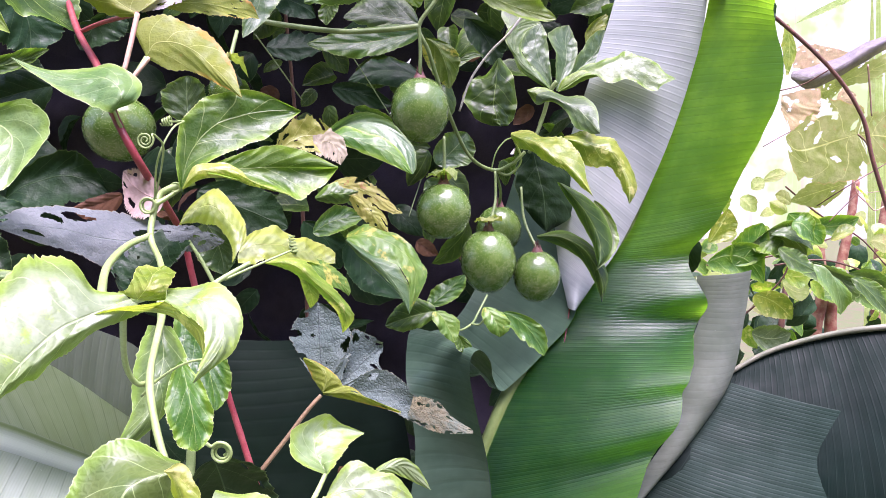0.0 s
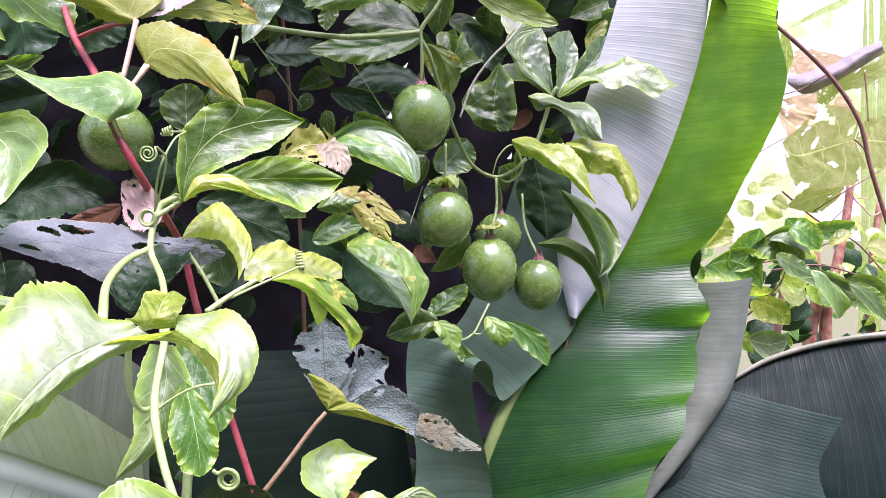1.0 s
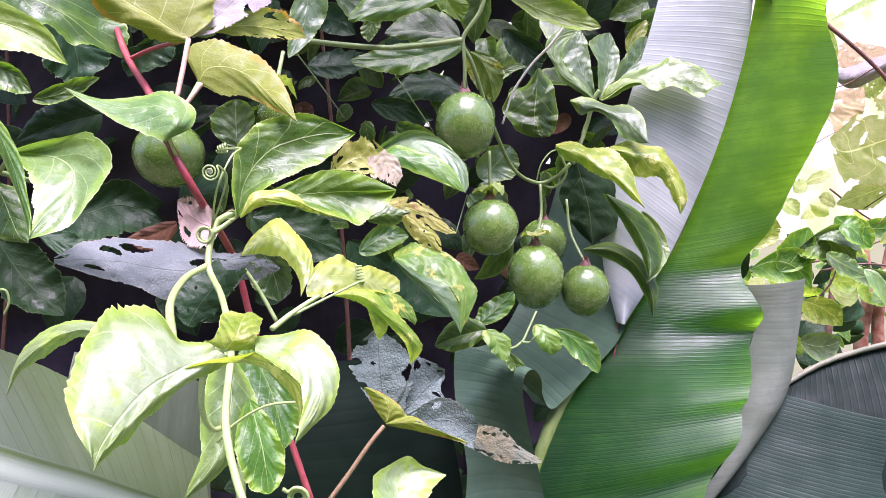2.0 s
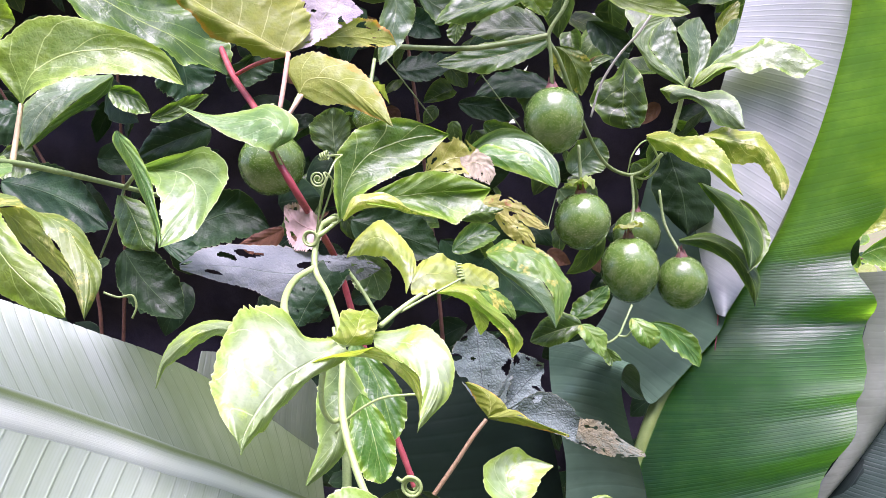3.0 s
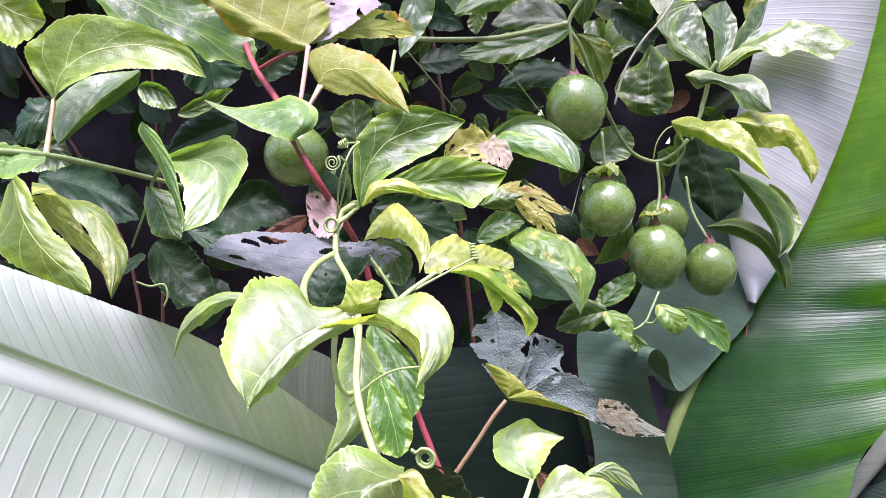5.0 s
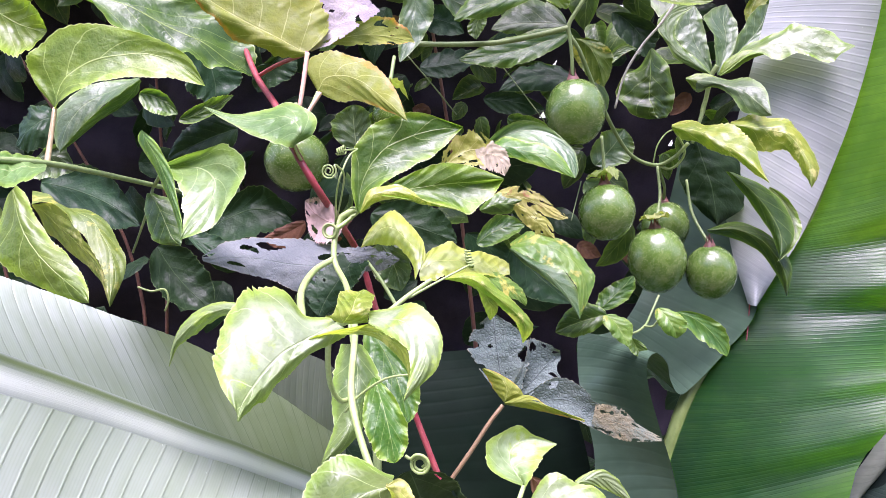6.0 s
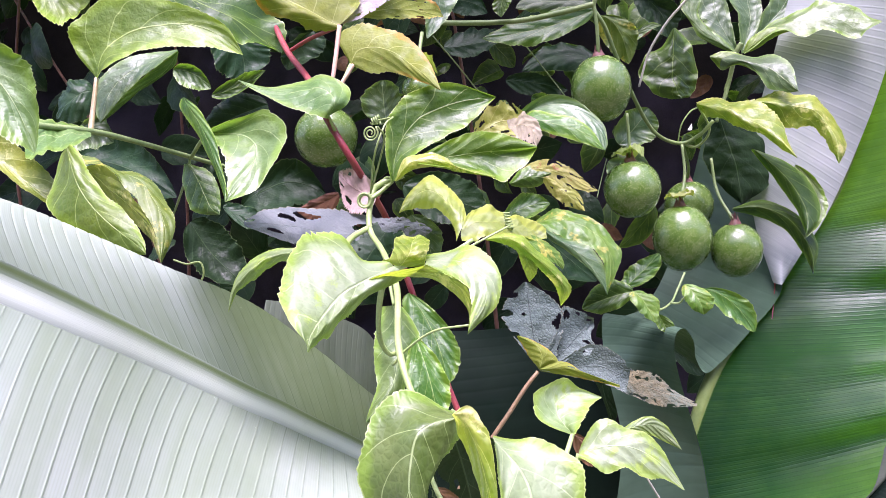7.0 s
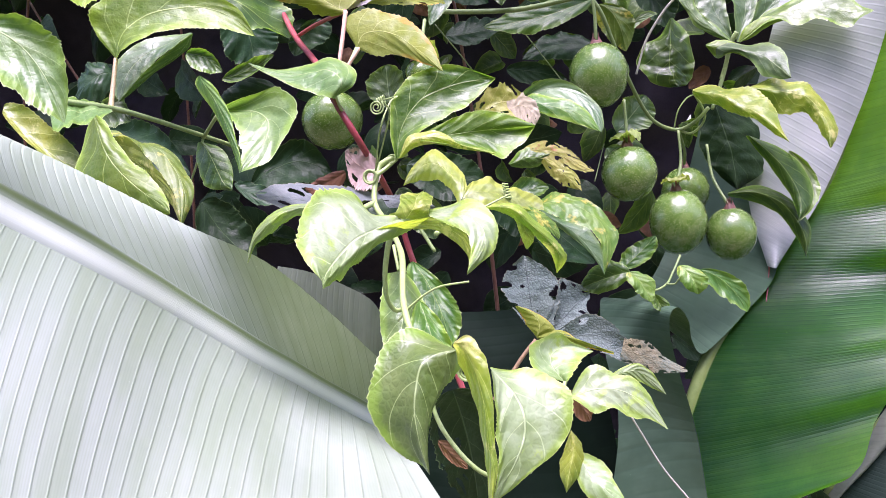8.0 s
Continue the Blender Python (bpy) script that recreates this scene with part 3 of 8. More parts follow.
def fruit(where, rx, rz, lean, stalk, label, green_cap=True):
    """A passion fruit: rind, calyx with bracts, and the stalk that it hangs from."""
    where = Vector(where)
    t = thing("passion_fruit", where, label, "fruit", "passion fruits on the vine")
    verts, faces = [], []
    rings, sides = 28, 36
    turn = Euler((radians(lean[0]), radians(lean[1]), 0)).to_matrix()
    for i in range(rings + 1):
        a = math.pi * i / rings
        z = math.cos(a)
        r = math.sin(a) * (1 + 0.03 * z)
        z = z - 0.05 * math.exp(-(a / 0.22) ** 2) + 0.02 * math.exp(-((math.pi - a) / 0.2) ** 2)
        for s in range(sides):
            b = 6.28319 * s / sides
            k = 1 + 0.012 * noise.noise(Vector((math.cos(b), math.sin(b), z)) * 1.7 + where * 9)
            verts.append(where + turn @ Vector((r * rx * k * math.cos(b), r * rx * k * math.sin(b), z * rz)))
    for i in range(rings):
        for s in range(sides):
            n = (s + 1) % sides
            faces.append((i * sides + s, (i + 1) * sides + s, (i + 1) * sides + n, i * sides + n))
    part("rind", verts, faces, "fruit", t, origin=where)
    top = where + turn @ Vector((0, 0, rz * 0.95))
    up = turn @ Vector((0, 0, 1))
    v2, f2 = [], []
    rng = random.Random(int(where.x * 9000))
    jag = [rng.uniform(0.55, 1.25) for k in range(22)]
    for f, rad in ((0.0, 0.0075), (0.25, 0.006), (0.55, 0.0042), (0.8, 0.003), (1.0, 0.0034)):
        for k in range(22):
            b = 6.28319 * k / 22
            out = turn @ Vector((math.cos(b), math.sin(b), 0))
            v2.append(top + out * rad * (1 + 0.25 * f * (jag[k] - 0.9)) + up * (0.011 * f * (1 + 1.6 * (jag[k] - 1) * f) - 0.001))
    for i in range(4):
        for k in range(22):
            n = (k + 1) % 22
            f2.append((i * 22 + k, i * 22 + n, i * 22 + 22 + n, i * 22 + 22 + k))
    part("calyx", v2, f2, "calyx_dry", t, "dry dark reddish calyx", origin=top)
    if green_cap:
        base = top + up * 0.01
        for k in range(3):
            b = 2.094 * k + where.z * 50
            out = turn @ Vector((math.cos(b), math.sin(b), 0))
            wid = up.cross(out) * rng.uniform(0.009, 0.013)
            end = base + out * rng.uniform(0.015, 0.022) + up * rng.uniform(-0.012, 0.008)
            mid = base + out * 0.009 + up * rng.uniform(0.004, 0.009)
            v3, f3, t3 = blade(base, mid, end, mid + wid - up * 0.004, mid - wid - up * 0.003, um=0.5, teeth=0.12, count=7, wave=0.25, crumple=0.2, nu=20, nv=5, seed=k + int(where.z * 900))
            part("bract", v3, f3, "calyx", t, "pale green leafy bract", t3, origin=base)
    tube("stalk", [*stalk, tuple(top + up * 0.002)], 0.0016, 0.002, "stem", t, "thin green stalk")
    return t


def clump(name, parent, material, count, box, size, seed, tilt=0.6, label="", kind="stuff", nu=10, nv=2, ratio=0.31, face=(0, -1, 0.35)):
    """Many small leaves joined into one part, scattered through a box ((x0, x1), (y0, y1), (z0, z1))."""
    rng = random.Random(seed)
    verts, faces, uvs = [], [], []
    for k in range(count):
        p = Vector([rng.uniform(*r) for r in box])
        s = size * rng.uniform(0.55, 1.3)
        ahead = Vector((rng.uniform(-1, 1), rng.uniform(-0.5, 0.3), rng.uniform(-1.0, 0.25))).normalized()
        n = (Vector(face) + Vector((rng.gauss(0, tilt), rng.gauss(0, tilt), rng.gauss(0, tilt)))).normalized()
        side = ahead.cross(n).normalized()
        n = side.cross(ahead)
        B, T = p, p + ahead * s
        C = p + ahead * s * 0.5 + n * s * rng.uniform(0.02, 0.16)
        M = p + ahead * s * 0.42 + n * s * 0.05
        fold = rng.uniform(-0.1, 0.2)
        L, R = M + side * s * ratio + n * s * fold, M - side * s * ratio + n * s * fold
        v, f, t = blade(B, C, T, L, R, nu=nu, nv=nv, teeth=0.0, wave=0.1, seed=rng.randrange(9999))
        q = len(verts)
        verts += v
        uvs += t
        faces += [tuple(i + q for i in g) for g in f]
    ob = part(name, verts, faces, material, parent, label, uvs)
    if kind:
        ob["kind"] = kind
    return ob


# ---- setting ----
ground_verts, ground_faces = [], []
for gy in range(41):
    for gx in range(41):
        px, py = (gx - 20) * 1.5, (gy - 12) * 1.5
        ground_verts.append((px, py, 0.05 * noise.noise(Vector((px * 0.6, py * 0.6, 0)))))
for gy in range(40):
    for gx in range(40):
        k = gy * 41 + gx
        ground_faces.append((k, k + 1, k + 42, k + 41))
tagged(part("ground", ground_verts, ground_faces, "soil", None), "grassy dark soil under the plants", "ground", kind="structure")

# far card that glows: bright haze and distant greens painted into its emission
glare = Nodes("painted_haze_glow")
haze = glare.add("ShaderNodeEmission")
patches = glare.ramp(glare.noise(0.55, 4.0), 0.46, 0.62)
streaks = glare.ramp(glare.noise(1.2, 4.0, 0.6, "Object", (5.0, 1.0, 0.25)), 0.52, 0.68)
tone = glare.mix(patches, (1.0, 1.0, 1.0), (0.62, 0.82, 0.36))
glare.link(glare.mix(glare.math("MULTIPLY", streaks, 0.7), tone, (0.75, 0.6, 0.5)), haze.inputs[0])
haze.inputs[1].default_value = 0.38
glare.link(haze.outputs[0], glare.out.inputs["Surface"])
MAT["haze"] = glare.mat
tagged(part("backdrop", [(-26, 16, -1), (26, 16, -1), (26, 16, 12), (-26, 16, 12)], [(0, 1, 2, 3)], "haze", None), "glowing card painted as bright hazy daylight in the distance", "backdrop", kind="structure")

# tall trees added out of view behind the viewer to block front skylight
trees = thing("unseen_tree_line", (0, -2.6, 0), "unseen dark tree line added to block the front sky", "trees", kind="stuff")
tv, tf = [], []
for i in range(61):
    for j in range(25):
        x, z = -6 + 12 * i / 60, 3.4 * j / 24
        tv.append((x, -2.6 + 0.35 * noise.noise(Vector((x * 1.1, 0, z * 1.1))) + 0.1 * noise.noise(Vector((x * 5, 2, z * 5))), z + 0.3 * noise.noise(Vector((x, 4, 0))) * (j > 20)))
for i in range(60):
    for j in range(24):
        k = i * 25 + j
        tf.append((k, k + 25, k + 26, k + 1))
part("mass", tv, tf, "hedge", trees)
clump("foliage", trees, "mid", 700, ((-5, 5), (-2.7, -2.2), (0.2, 3.5)), 0.28, 41, face=(0, 1, 0.4))

# mass of the hedge behind the vine, a sheet coloured as deep shade
hedge = thing("hedge", (-0.8, 1.5, 0), "hedge of dark foliage behind the vine, deep shade painted into it", "hedge", kind="stuff")
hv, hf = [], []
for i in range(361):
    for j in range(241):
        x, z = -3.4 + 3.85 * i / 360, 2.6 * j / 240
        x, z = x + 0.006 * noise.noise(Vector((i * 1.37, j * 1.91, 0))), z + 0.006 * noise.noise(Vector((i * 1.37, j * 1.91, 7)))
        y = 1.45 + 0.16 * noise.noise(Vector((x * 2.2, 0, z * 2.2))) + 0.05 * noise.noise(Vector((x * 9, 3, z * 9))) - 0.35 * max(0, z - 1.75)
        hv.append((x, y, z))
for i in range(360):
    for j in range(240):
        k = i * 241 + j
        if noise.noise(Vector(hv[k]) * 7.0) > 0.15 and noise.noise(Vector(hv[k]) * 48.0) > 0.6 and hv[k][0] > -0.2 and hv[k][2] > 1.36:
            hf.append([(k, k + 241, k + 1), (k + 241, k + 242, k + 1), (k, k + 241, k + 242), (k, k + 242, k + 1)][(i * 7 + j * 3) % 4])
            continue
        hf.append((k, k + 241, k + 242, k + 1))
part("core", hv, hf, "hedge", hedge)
# inner leaves darker than those overhead: the hedge's shade set by material
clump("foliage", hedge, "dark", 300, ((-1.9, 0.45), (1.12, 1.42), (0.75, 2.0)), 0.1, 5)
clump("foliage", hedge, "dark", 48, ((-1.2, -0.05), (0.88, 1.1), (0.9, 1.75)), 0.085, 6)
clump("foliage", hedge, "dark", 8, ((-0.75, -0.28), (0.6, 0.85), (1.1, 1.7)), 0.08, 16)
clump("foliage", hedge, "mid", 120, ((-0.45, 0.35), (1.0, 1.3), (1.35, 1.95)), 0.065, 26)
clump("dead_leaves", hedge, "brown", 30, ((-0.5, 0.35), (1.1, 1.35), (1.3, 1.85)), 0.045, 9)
# overhead leaves out of view, added to keep top light off the hedge
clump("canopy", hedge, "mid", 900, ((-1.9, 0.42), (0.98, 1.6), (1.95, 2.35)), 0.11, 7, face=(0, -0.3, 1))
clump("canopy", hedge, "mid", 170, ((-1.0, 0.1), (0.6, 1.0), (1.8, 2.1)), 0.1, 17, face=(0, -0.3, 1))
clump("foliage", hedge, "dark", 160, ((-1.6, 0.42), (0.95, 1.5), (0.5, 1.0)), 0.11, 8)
rng = random.Random(31)
for k in range(6):
    x, y, z = rng.uniform(-1.2, 0.3), rng.uniform(1.05, 1.3), rng.uniform(1.2, 1.6)
    tube("twig", [(x, y, z - 0.5), (x + rng.uniform(-0.08, 0.08), y, z), (x + rng.uniform(-0.2, 0.2), y - 0.05, z + 0.5)], 0.004, 0.002, "twig", hedge)
# ---- banana leaves ----
banana = thing("banana_plant", (0.0457, 0.8204, 1.0273), "large green banana leaf with pale underside behind the fruits", "banana plant")
sheet("leaf", [(0.3605, 0.9557, 1.7416), (0.3291, 0.9549, 1.5907), (0.2611, 0.9447, 1.3974), (0.2147, 0.9327, 1.3307), (0.1735, 0.9071, 1.2785), (0.0969, 0.8686, 1.1995), (0.0525, 0.8304, 1.1227), (0.0245, 0.8013, 1.0371), (0.0044, 0.7828, 0.9565)], [(0.3766, 0.8297, 1.6909), (0.3906, 0.8382, 1.5799), (0.3562, 0.8669, 1.4225), (0.3146, 0.8936, 1.3415), (0.327, 0.8718, 1.278), (0.278, 0.7912, 1.2284), (0.2571, 0.7412, 1.1832), (0.21, 0.7294, 1.1186), (0.1453, 0.7326, 1.0532)], "banana_green", banana, "glossy green half-blade, backlit above", pleats=150, depth=0.00025, bow=0.01, waves=[(6.5, 0.011, 1.0), (2.0, 0.006, 0.5), (4.2, 0.013, 2.2)], nu=420, notch=0.018)
sheet("leaf", [(0.3442, 0.943, 1.7168), (0.3352, 0.9478, 1.6185), (0.294, 0.939, 1.4867), (0.2342, 0.9239, 1.3616), (0.1992, 0.9109, 1.315), (0.1707, 0.8921, 1.2792)], [(0.2384, 0.9638, 1.7226), (0.2124, 0.9545, 1.6342), (0.1838, 0.9503, 1.5462), (0.1518, 0.9487, 1.4349), (0.1526, 0.945, 1.352), (0.1607, 0.8972, 1.2804)], "banana_pale", banana, "pale whitish green underside of the folded half-blade", pleats=75, depth=0.0002, bow=0.012, nu=240)
sheet("leaf", [(0.1191, 1.0307, 1.4983), (0.0875, 1.0297, 1.3927), (0.0628, 1.022, 1.3192), (0.0331, 0.9864, 1.2675), (0.0091, 0.9736, 1.2419), (-0.0105, 0.963, 1.2362), (-0.0222, 0.963, 1.2362), (-0.032, 0.9534, 1.2407), (-0.0396, 0.9141, 1.2494), (-0.0421, 0.8442, 1.2543), (-0.0416, 0.7818, 1.2344), (-0.0379, 0.7542, 1.2104), (-0.0296, 0.7429, 1.1509), (-0.0416, 0.7298, 1.074), (-0.0807, 0.7111, 0.9439)], [(0.1725, 0.9611, 1.4574), (0.1716, 0.9458, 1.3595), (0.1712, 0.895, 1.2786), (0.126, 0.8667, 1.2289), (0.0849, 0.8402, 1.1971), (0.069, 0.8296, 1.1919), (0.0594, 0.8196, 1.2116), (0.0533, 0.7727, 1.2433), (0.0378, 0.6956, 1.2755), (0.0281, 0.6802, 1.2726), (0.0278, 0.6974, 1.2448), (0.0364, 0.7176, 1.1978), (0.0477, 0.7323, 1.1458), (0.0544, 0.7365, 1.0899), (0.068, 0.7485, 0.9173)], "banana_strip", banana, "grey-green torn part that folds over and hangs down", pleats=50, depth=0.0003, bow=-0.012, nu=260, nv=28)
tube("midrib", [(0.353, 0.9939, 1.6267), (0.2652, 0.9597, 1.3966), (0.1754, 0.917, 1.2766), (0.0932, 0.8665, 1.1979), (0.0513, 0.832, 1.1185), (0.0245, 0.8013, 1.0371)], 0.006, 0.009, "midrib", banana, "yellow-green midrib", sides=12)
banana2 = thing("banana_plant", (0.2273, 0.8872, 0.9928), "pale grey-green banana leaf hanging behind the larger one", "banana plant")
sheet("leaf", [(0.3575, 0.9907, 1.3087), (0.3524, 0.9749, 1.2537), (0.3259, 0.9447, 1.1577), (0.27, 0.9141, 1.0583), (0.2147, 0.8967, 0.9879)], [(0.4356, 0.9915, 1.3167), (0.4261, 0.9847, 1.2517), (0.3957, 0.9552, 1.1624), (0.3187, 0.9254, 1.0694), (0.2259, 0.8963, 0.9842)], "banana_grey", banana2, pleats=40, depth=0.0001, bow=0.015, nu=120)
# added blade, hidden from view, keeps back light off the lower green half-blade
sheet("leaf", [(0.2147, 0.9537, 1.3307), (0.1735, 0.9281, 1.2785), (0.0969, 0.8896, 1.1995), (0.0525, 0.8514, 1.1227), (0.0245, 0.8223, 1.0371), (0.0044, 0.8038, 0.9565)], [(0.3155, 0.9146, 1.337), (0.3285, 0.8928, 1.276), (0.28, 0.8122, 1.226), (0.259, 0.7622, 1.181), (0.212, 0.7504, 1.1166), (0.1473, 0.7536, 1.0512)], "banana_shade", banana2, "unseen dark blade added close behind to block back light", pleats=30, depth=0.0002, bow=0.01, nu=160)
banana3 = thing("banana_plant", (0.4423, 0.8585, 1.0076), "dark blue-green banana leaf with a pale rim, shade painted in", "banana plant")
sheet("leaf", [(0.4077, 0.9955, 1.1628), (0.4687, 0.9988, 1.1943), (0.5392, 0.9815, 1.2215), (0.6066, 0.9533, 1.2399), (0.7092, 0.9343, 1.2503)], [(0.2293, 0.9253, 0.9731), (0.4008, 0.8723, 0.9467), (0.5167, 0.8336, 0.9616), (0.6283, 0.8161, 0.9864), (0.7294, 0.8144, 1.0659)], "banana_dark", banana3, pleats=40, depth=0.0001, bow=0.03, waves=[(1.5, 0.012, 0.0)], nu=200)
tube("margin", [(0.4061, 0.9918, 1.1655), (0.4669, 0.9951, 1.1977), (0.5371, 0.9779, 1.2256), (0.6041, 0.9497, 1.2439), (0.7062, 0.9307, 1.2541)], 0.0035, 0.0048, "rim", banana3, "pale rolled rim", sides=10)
sheet("leaf", [(0.3918, 0.9754, 1.1629), (0.337, 0.951, 1.1025), (0.282, 0.926, 1.0421), (0.2271, 0.9011, 0.9817)], [(0.5878, 0.9114, 1.128), (0.5615, 0.8897, 1.0649), (0.5, 0.8585, 0.9976), (0.35, 0.8749, 0.9522)], "banana_fold", banana3, "lower fold of the blade, light painted in as a paler green", pleats=46, depth=0.0002, bow=0.02, nu=200)
banana4 = thing("banana_plant", (-0.1424, 0.7632, 1.0568), "smooth dark green banana leaf, deep shade painted in", "banana plant")
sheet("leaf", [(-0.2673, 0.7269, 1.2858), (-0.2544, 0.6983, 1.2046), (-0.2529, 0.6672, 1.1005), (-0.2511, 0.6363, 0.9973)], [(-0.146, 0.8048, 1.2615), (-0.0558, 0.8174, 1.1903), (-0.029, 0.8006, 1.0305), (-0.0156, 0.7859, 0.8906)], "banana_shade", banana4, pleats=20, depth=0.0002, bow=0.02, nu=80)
near = thing("banana_plant", (-0.1475, 0.1373, 1.4177), "broad pale green banana leaf close to the lens", "banana plant")
sheet("leaf", [(-0.1926, 0.0856, 1.4697), (-0.1978, 0.1138, 1.4545), (-0.197, 0.1443, 1.4371), (-0.1924, 0.1833, 1.4132), (-0.1949, 0.2541, 1.372), (-0.189, 0.3302, 1.3236), (-0.17, 0.3921, 1.2768)], [(-0.2039, 0.0936, 1.4738), (-0.207, 0.123, 1.4647), (-0.2051, 0.1552, 1.4516), (-0.2081, 0.1936, 1.4399), (-0.1988, 0.2389, 1.4159), (-0.1739, 0.2731, 1.3881), (-0.1602, 0.3626, 1.3203)], "banana_near", near, "upper half-blade", pleats=54, depth=0.0005, bow=0.008, nu=380, nv=18, toward=(0.2, -0.6, 0.75))
sheet("leaf", [(-0.1935, 0.0842, 1.4574), (-0.1987, 0.1124, 1.4422), (-0.1979, 0.1429, 1.4248), (-0.1933, 0.1819, 1.4009), (-0.1958, 0.2526, 1.3597), (-0.1899, 0.3287, 1.3113), (-0.1709, 0.3906, 1.2646)], [(-0.166, 0.0292, 1.3591), (-0.1637, 0.0441, 1.3468), (-0.1572, 0.0599, 1.3341), (-0.1521, 0.0807, 1.3234), (-0.1455, 0.1119, 1.3099), (-0.1307, 0.1651, 1.2894), (-0.1045, 0.273, 1.2716)], "banana_near", near, "lower half-blade", pleats=44, depth=4e-05, bow=0.008, nu=380, nv=24, toward=(0.2, -0.6, 0.75))
sheet("midrib", [(-0.193, 0.0899, 1.4639), (-0.1982, 0.1182, 1.4487), (-0.1974, 0.1486, 1.4313), (-0.1929, 0.1876, 1.4074), (-0.1953, 0.2584, 1.3662), (-0.1895, 0.3345, 1.3178), (-0.1704, 0.3964, 1.271)], [(-0.1935, 0.0841, 1.4573), (-0.1987, 0.1124, 1.4421), (-0.1979, 0.1429, 1.4246), (-0.1934, 0.1819, 1.4007), (-0.1958, 0.2526, 1.3595), (-0.19, 0.3287, 1.3111), (-0.1709, 0.3906, 1.2644)], "midrib_pale", near, "broad pale midrib", depth=0, bow=0.0004, nu=120, nv=10, toward=(0.2, -0.6, 0.75))
sheet("ridge", [(-0.1926, 0.0857, 1.47), (-0.1978, 0.1139, 1.4548), (-0.197, 0.1444, 1.4374), (-0.1924, 0.1834, 1.4135), (-0.1948, 0.2541, 1.3723), (-0.189, 0.3302, 1.3239), (-0.1699, 0.3921, 1.2772)], [(-0.1931, 0.0899, 1.4636), (-0.1982, 0.1181, 1.4484), (-0.1974, 0.1486, 1.4309), (-0.1929, 0.1876, 1.407), (-0.1953, 0.2583, 1.3658), (-0.1895, 0.3345, 1.3174), (-0.1704, 0.3964, 1.2707)], "ridge", near, "greenish ridge along the midrib", depth=0, bow=0.0008, nu=120, nv=8, toward=(0.2, -0.6, 0.75))
tube("midrib", [(-0.2666, 0.7248, 1.285), (-0.2537, 0.6962, 1.2041), (-0.2521, 0.6652, 1.1003), (-0.2503, 0.6344, 0.9986)], 0.004, 0.006, "stem", banana4, "dark green midrib")
tube("midrib", [(0.3582, 0.9925, 1.3069), (0.3531, 0.9768, 1.2533), (0.3266, 0.9466, 1.1571), (0.2706, 0.9161, 1.0575), (0.2152, 0.8986, 0.9869)], 0.003, 0.005, "midrib", banana2, "pale midrib")
# ---- grape vine with red stem ----
grape = thing("grape_vine", (-0.1199, 0.4233, 1.2584), "red-stemmed grape vine with chewed yellowing leaves", "vine")
tube("stem", [(-0.2924, 0.5661, 1.5935), (-0.2588, 0.5172, 1.5514), (-0.2274, 0.4792, 1.5199), (-0.207, 0.4524, 1.4892), (-0.1913, 0.4494, 1.4593), (-0.1874, 0.4804, 1.4304), (-0.1849, 0.5041, 1.4044), (-0.1744, 0.4994, 1.3631), (-0.1502, 0.4874, 1.2912), (-0.1313, 0.4753, 1.2402), (-0.1235, 0.4741, 1.21)], 0.0025, 0.0024, "red", grape, "reddish stem", knots=0.12)
tube("petiole", [(-0.2018, 0.4829, 1.5562), (-0.2034, 0.4747, 1.5361), (-0.2056, 0.4674, 1.5167)], 0.0018, 0.0016, "pink", grape)
tube("petiole", [(-0.1905, 0.4709, 1.5258), (-0.1972, 0.4636, 1.5137), (-0.2066, 0.4584, 1.4975)], 0.0015, 0.0015, "pink", grape)
tube("petiole", [(-0.2589, 0.5172, 1.5506), (-0.2356, 0.5065, 1.5557), (-0.2018, 0.4829, 1.5562)], 0.0016, 0.0016, "red", grape)
leaf(grape, "vine", [((-0.2017, 0.483, 1.5569), (-0.2349, 0.4728, 1.5767), (-0.2767, 0.458, 1.6077), (-0.2067, 0.501, 1.6067), (-0.2467, 0.47, 1.5692), dict(um=0.5))], "yellow-green leaf seen from below")
lobed_leaf(grape, [
    ("mauve", [[(-0.2019, 0.4851, 1.558), (-0.1997, 0.4949, 1.5749), (-0.2019, 0.5038, 1.5909), (-0.1953, 0.5146, 1.6087)],
        [(-0.2028, 0.4912, 1.56), (-0.1916, 0.504, 1.5737), (-0.1824, 0.5164, 1.588), (-0.173, 0.5289, 1.6031)],
        [(-0.2, 0.4854, 1.5575), (-0.1863, 0.4984, 1.5644), (-0.1725, 0.5118, 1.576), (-0.1572, 0.5257, 1.5892)]], dict(nu=110, nv=26, count=18, teeth=0.05, ripple=0.035, holes=0.1))], "mauve-grey dried leaf lobe")
leaf(grape, "vine", [((-0.1934, 0.4996, 1.5659), (-0.1699, 0.5351, 1.5741), (-0.1433, 0.5702, 1.5714), (-0.1676, 0.5471, 1.5888), (-0.1663, 0.5349, 1.5645))], "yellow-green leaf lobe", holes=0.1, nu=110, nv=22)
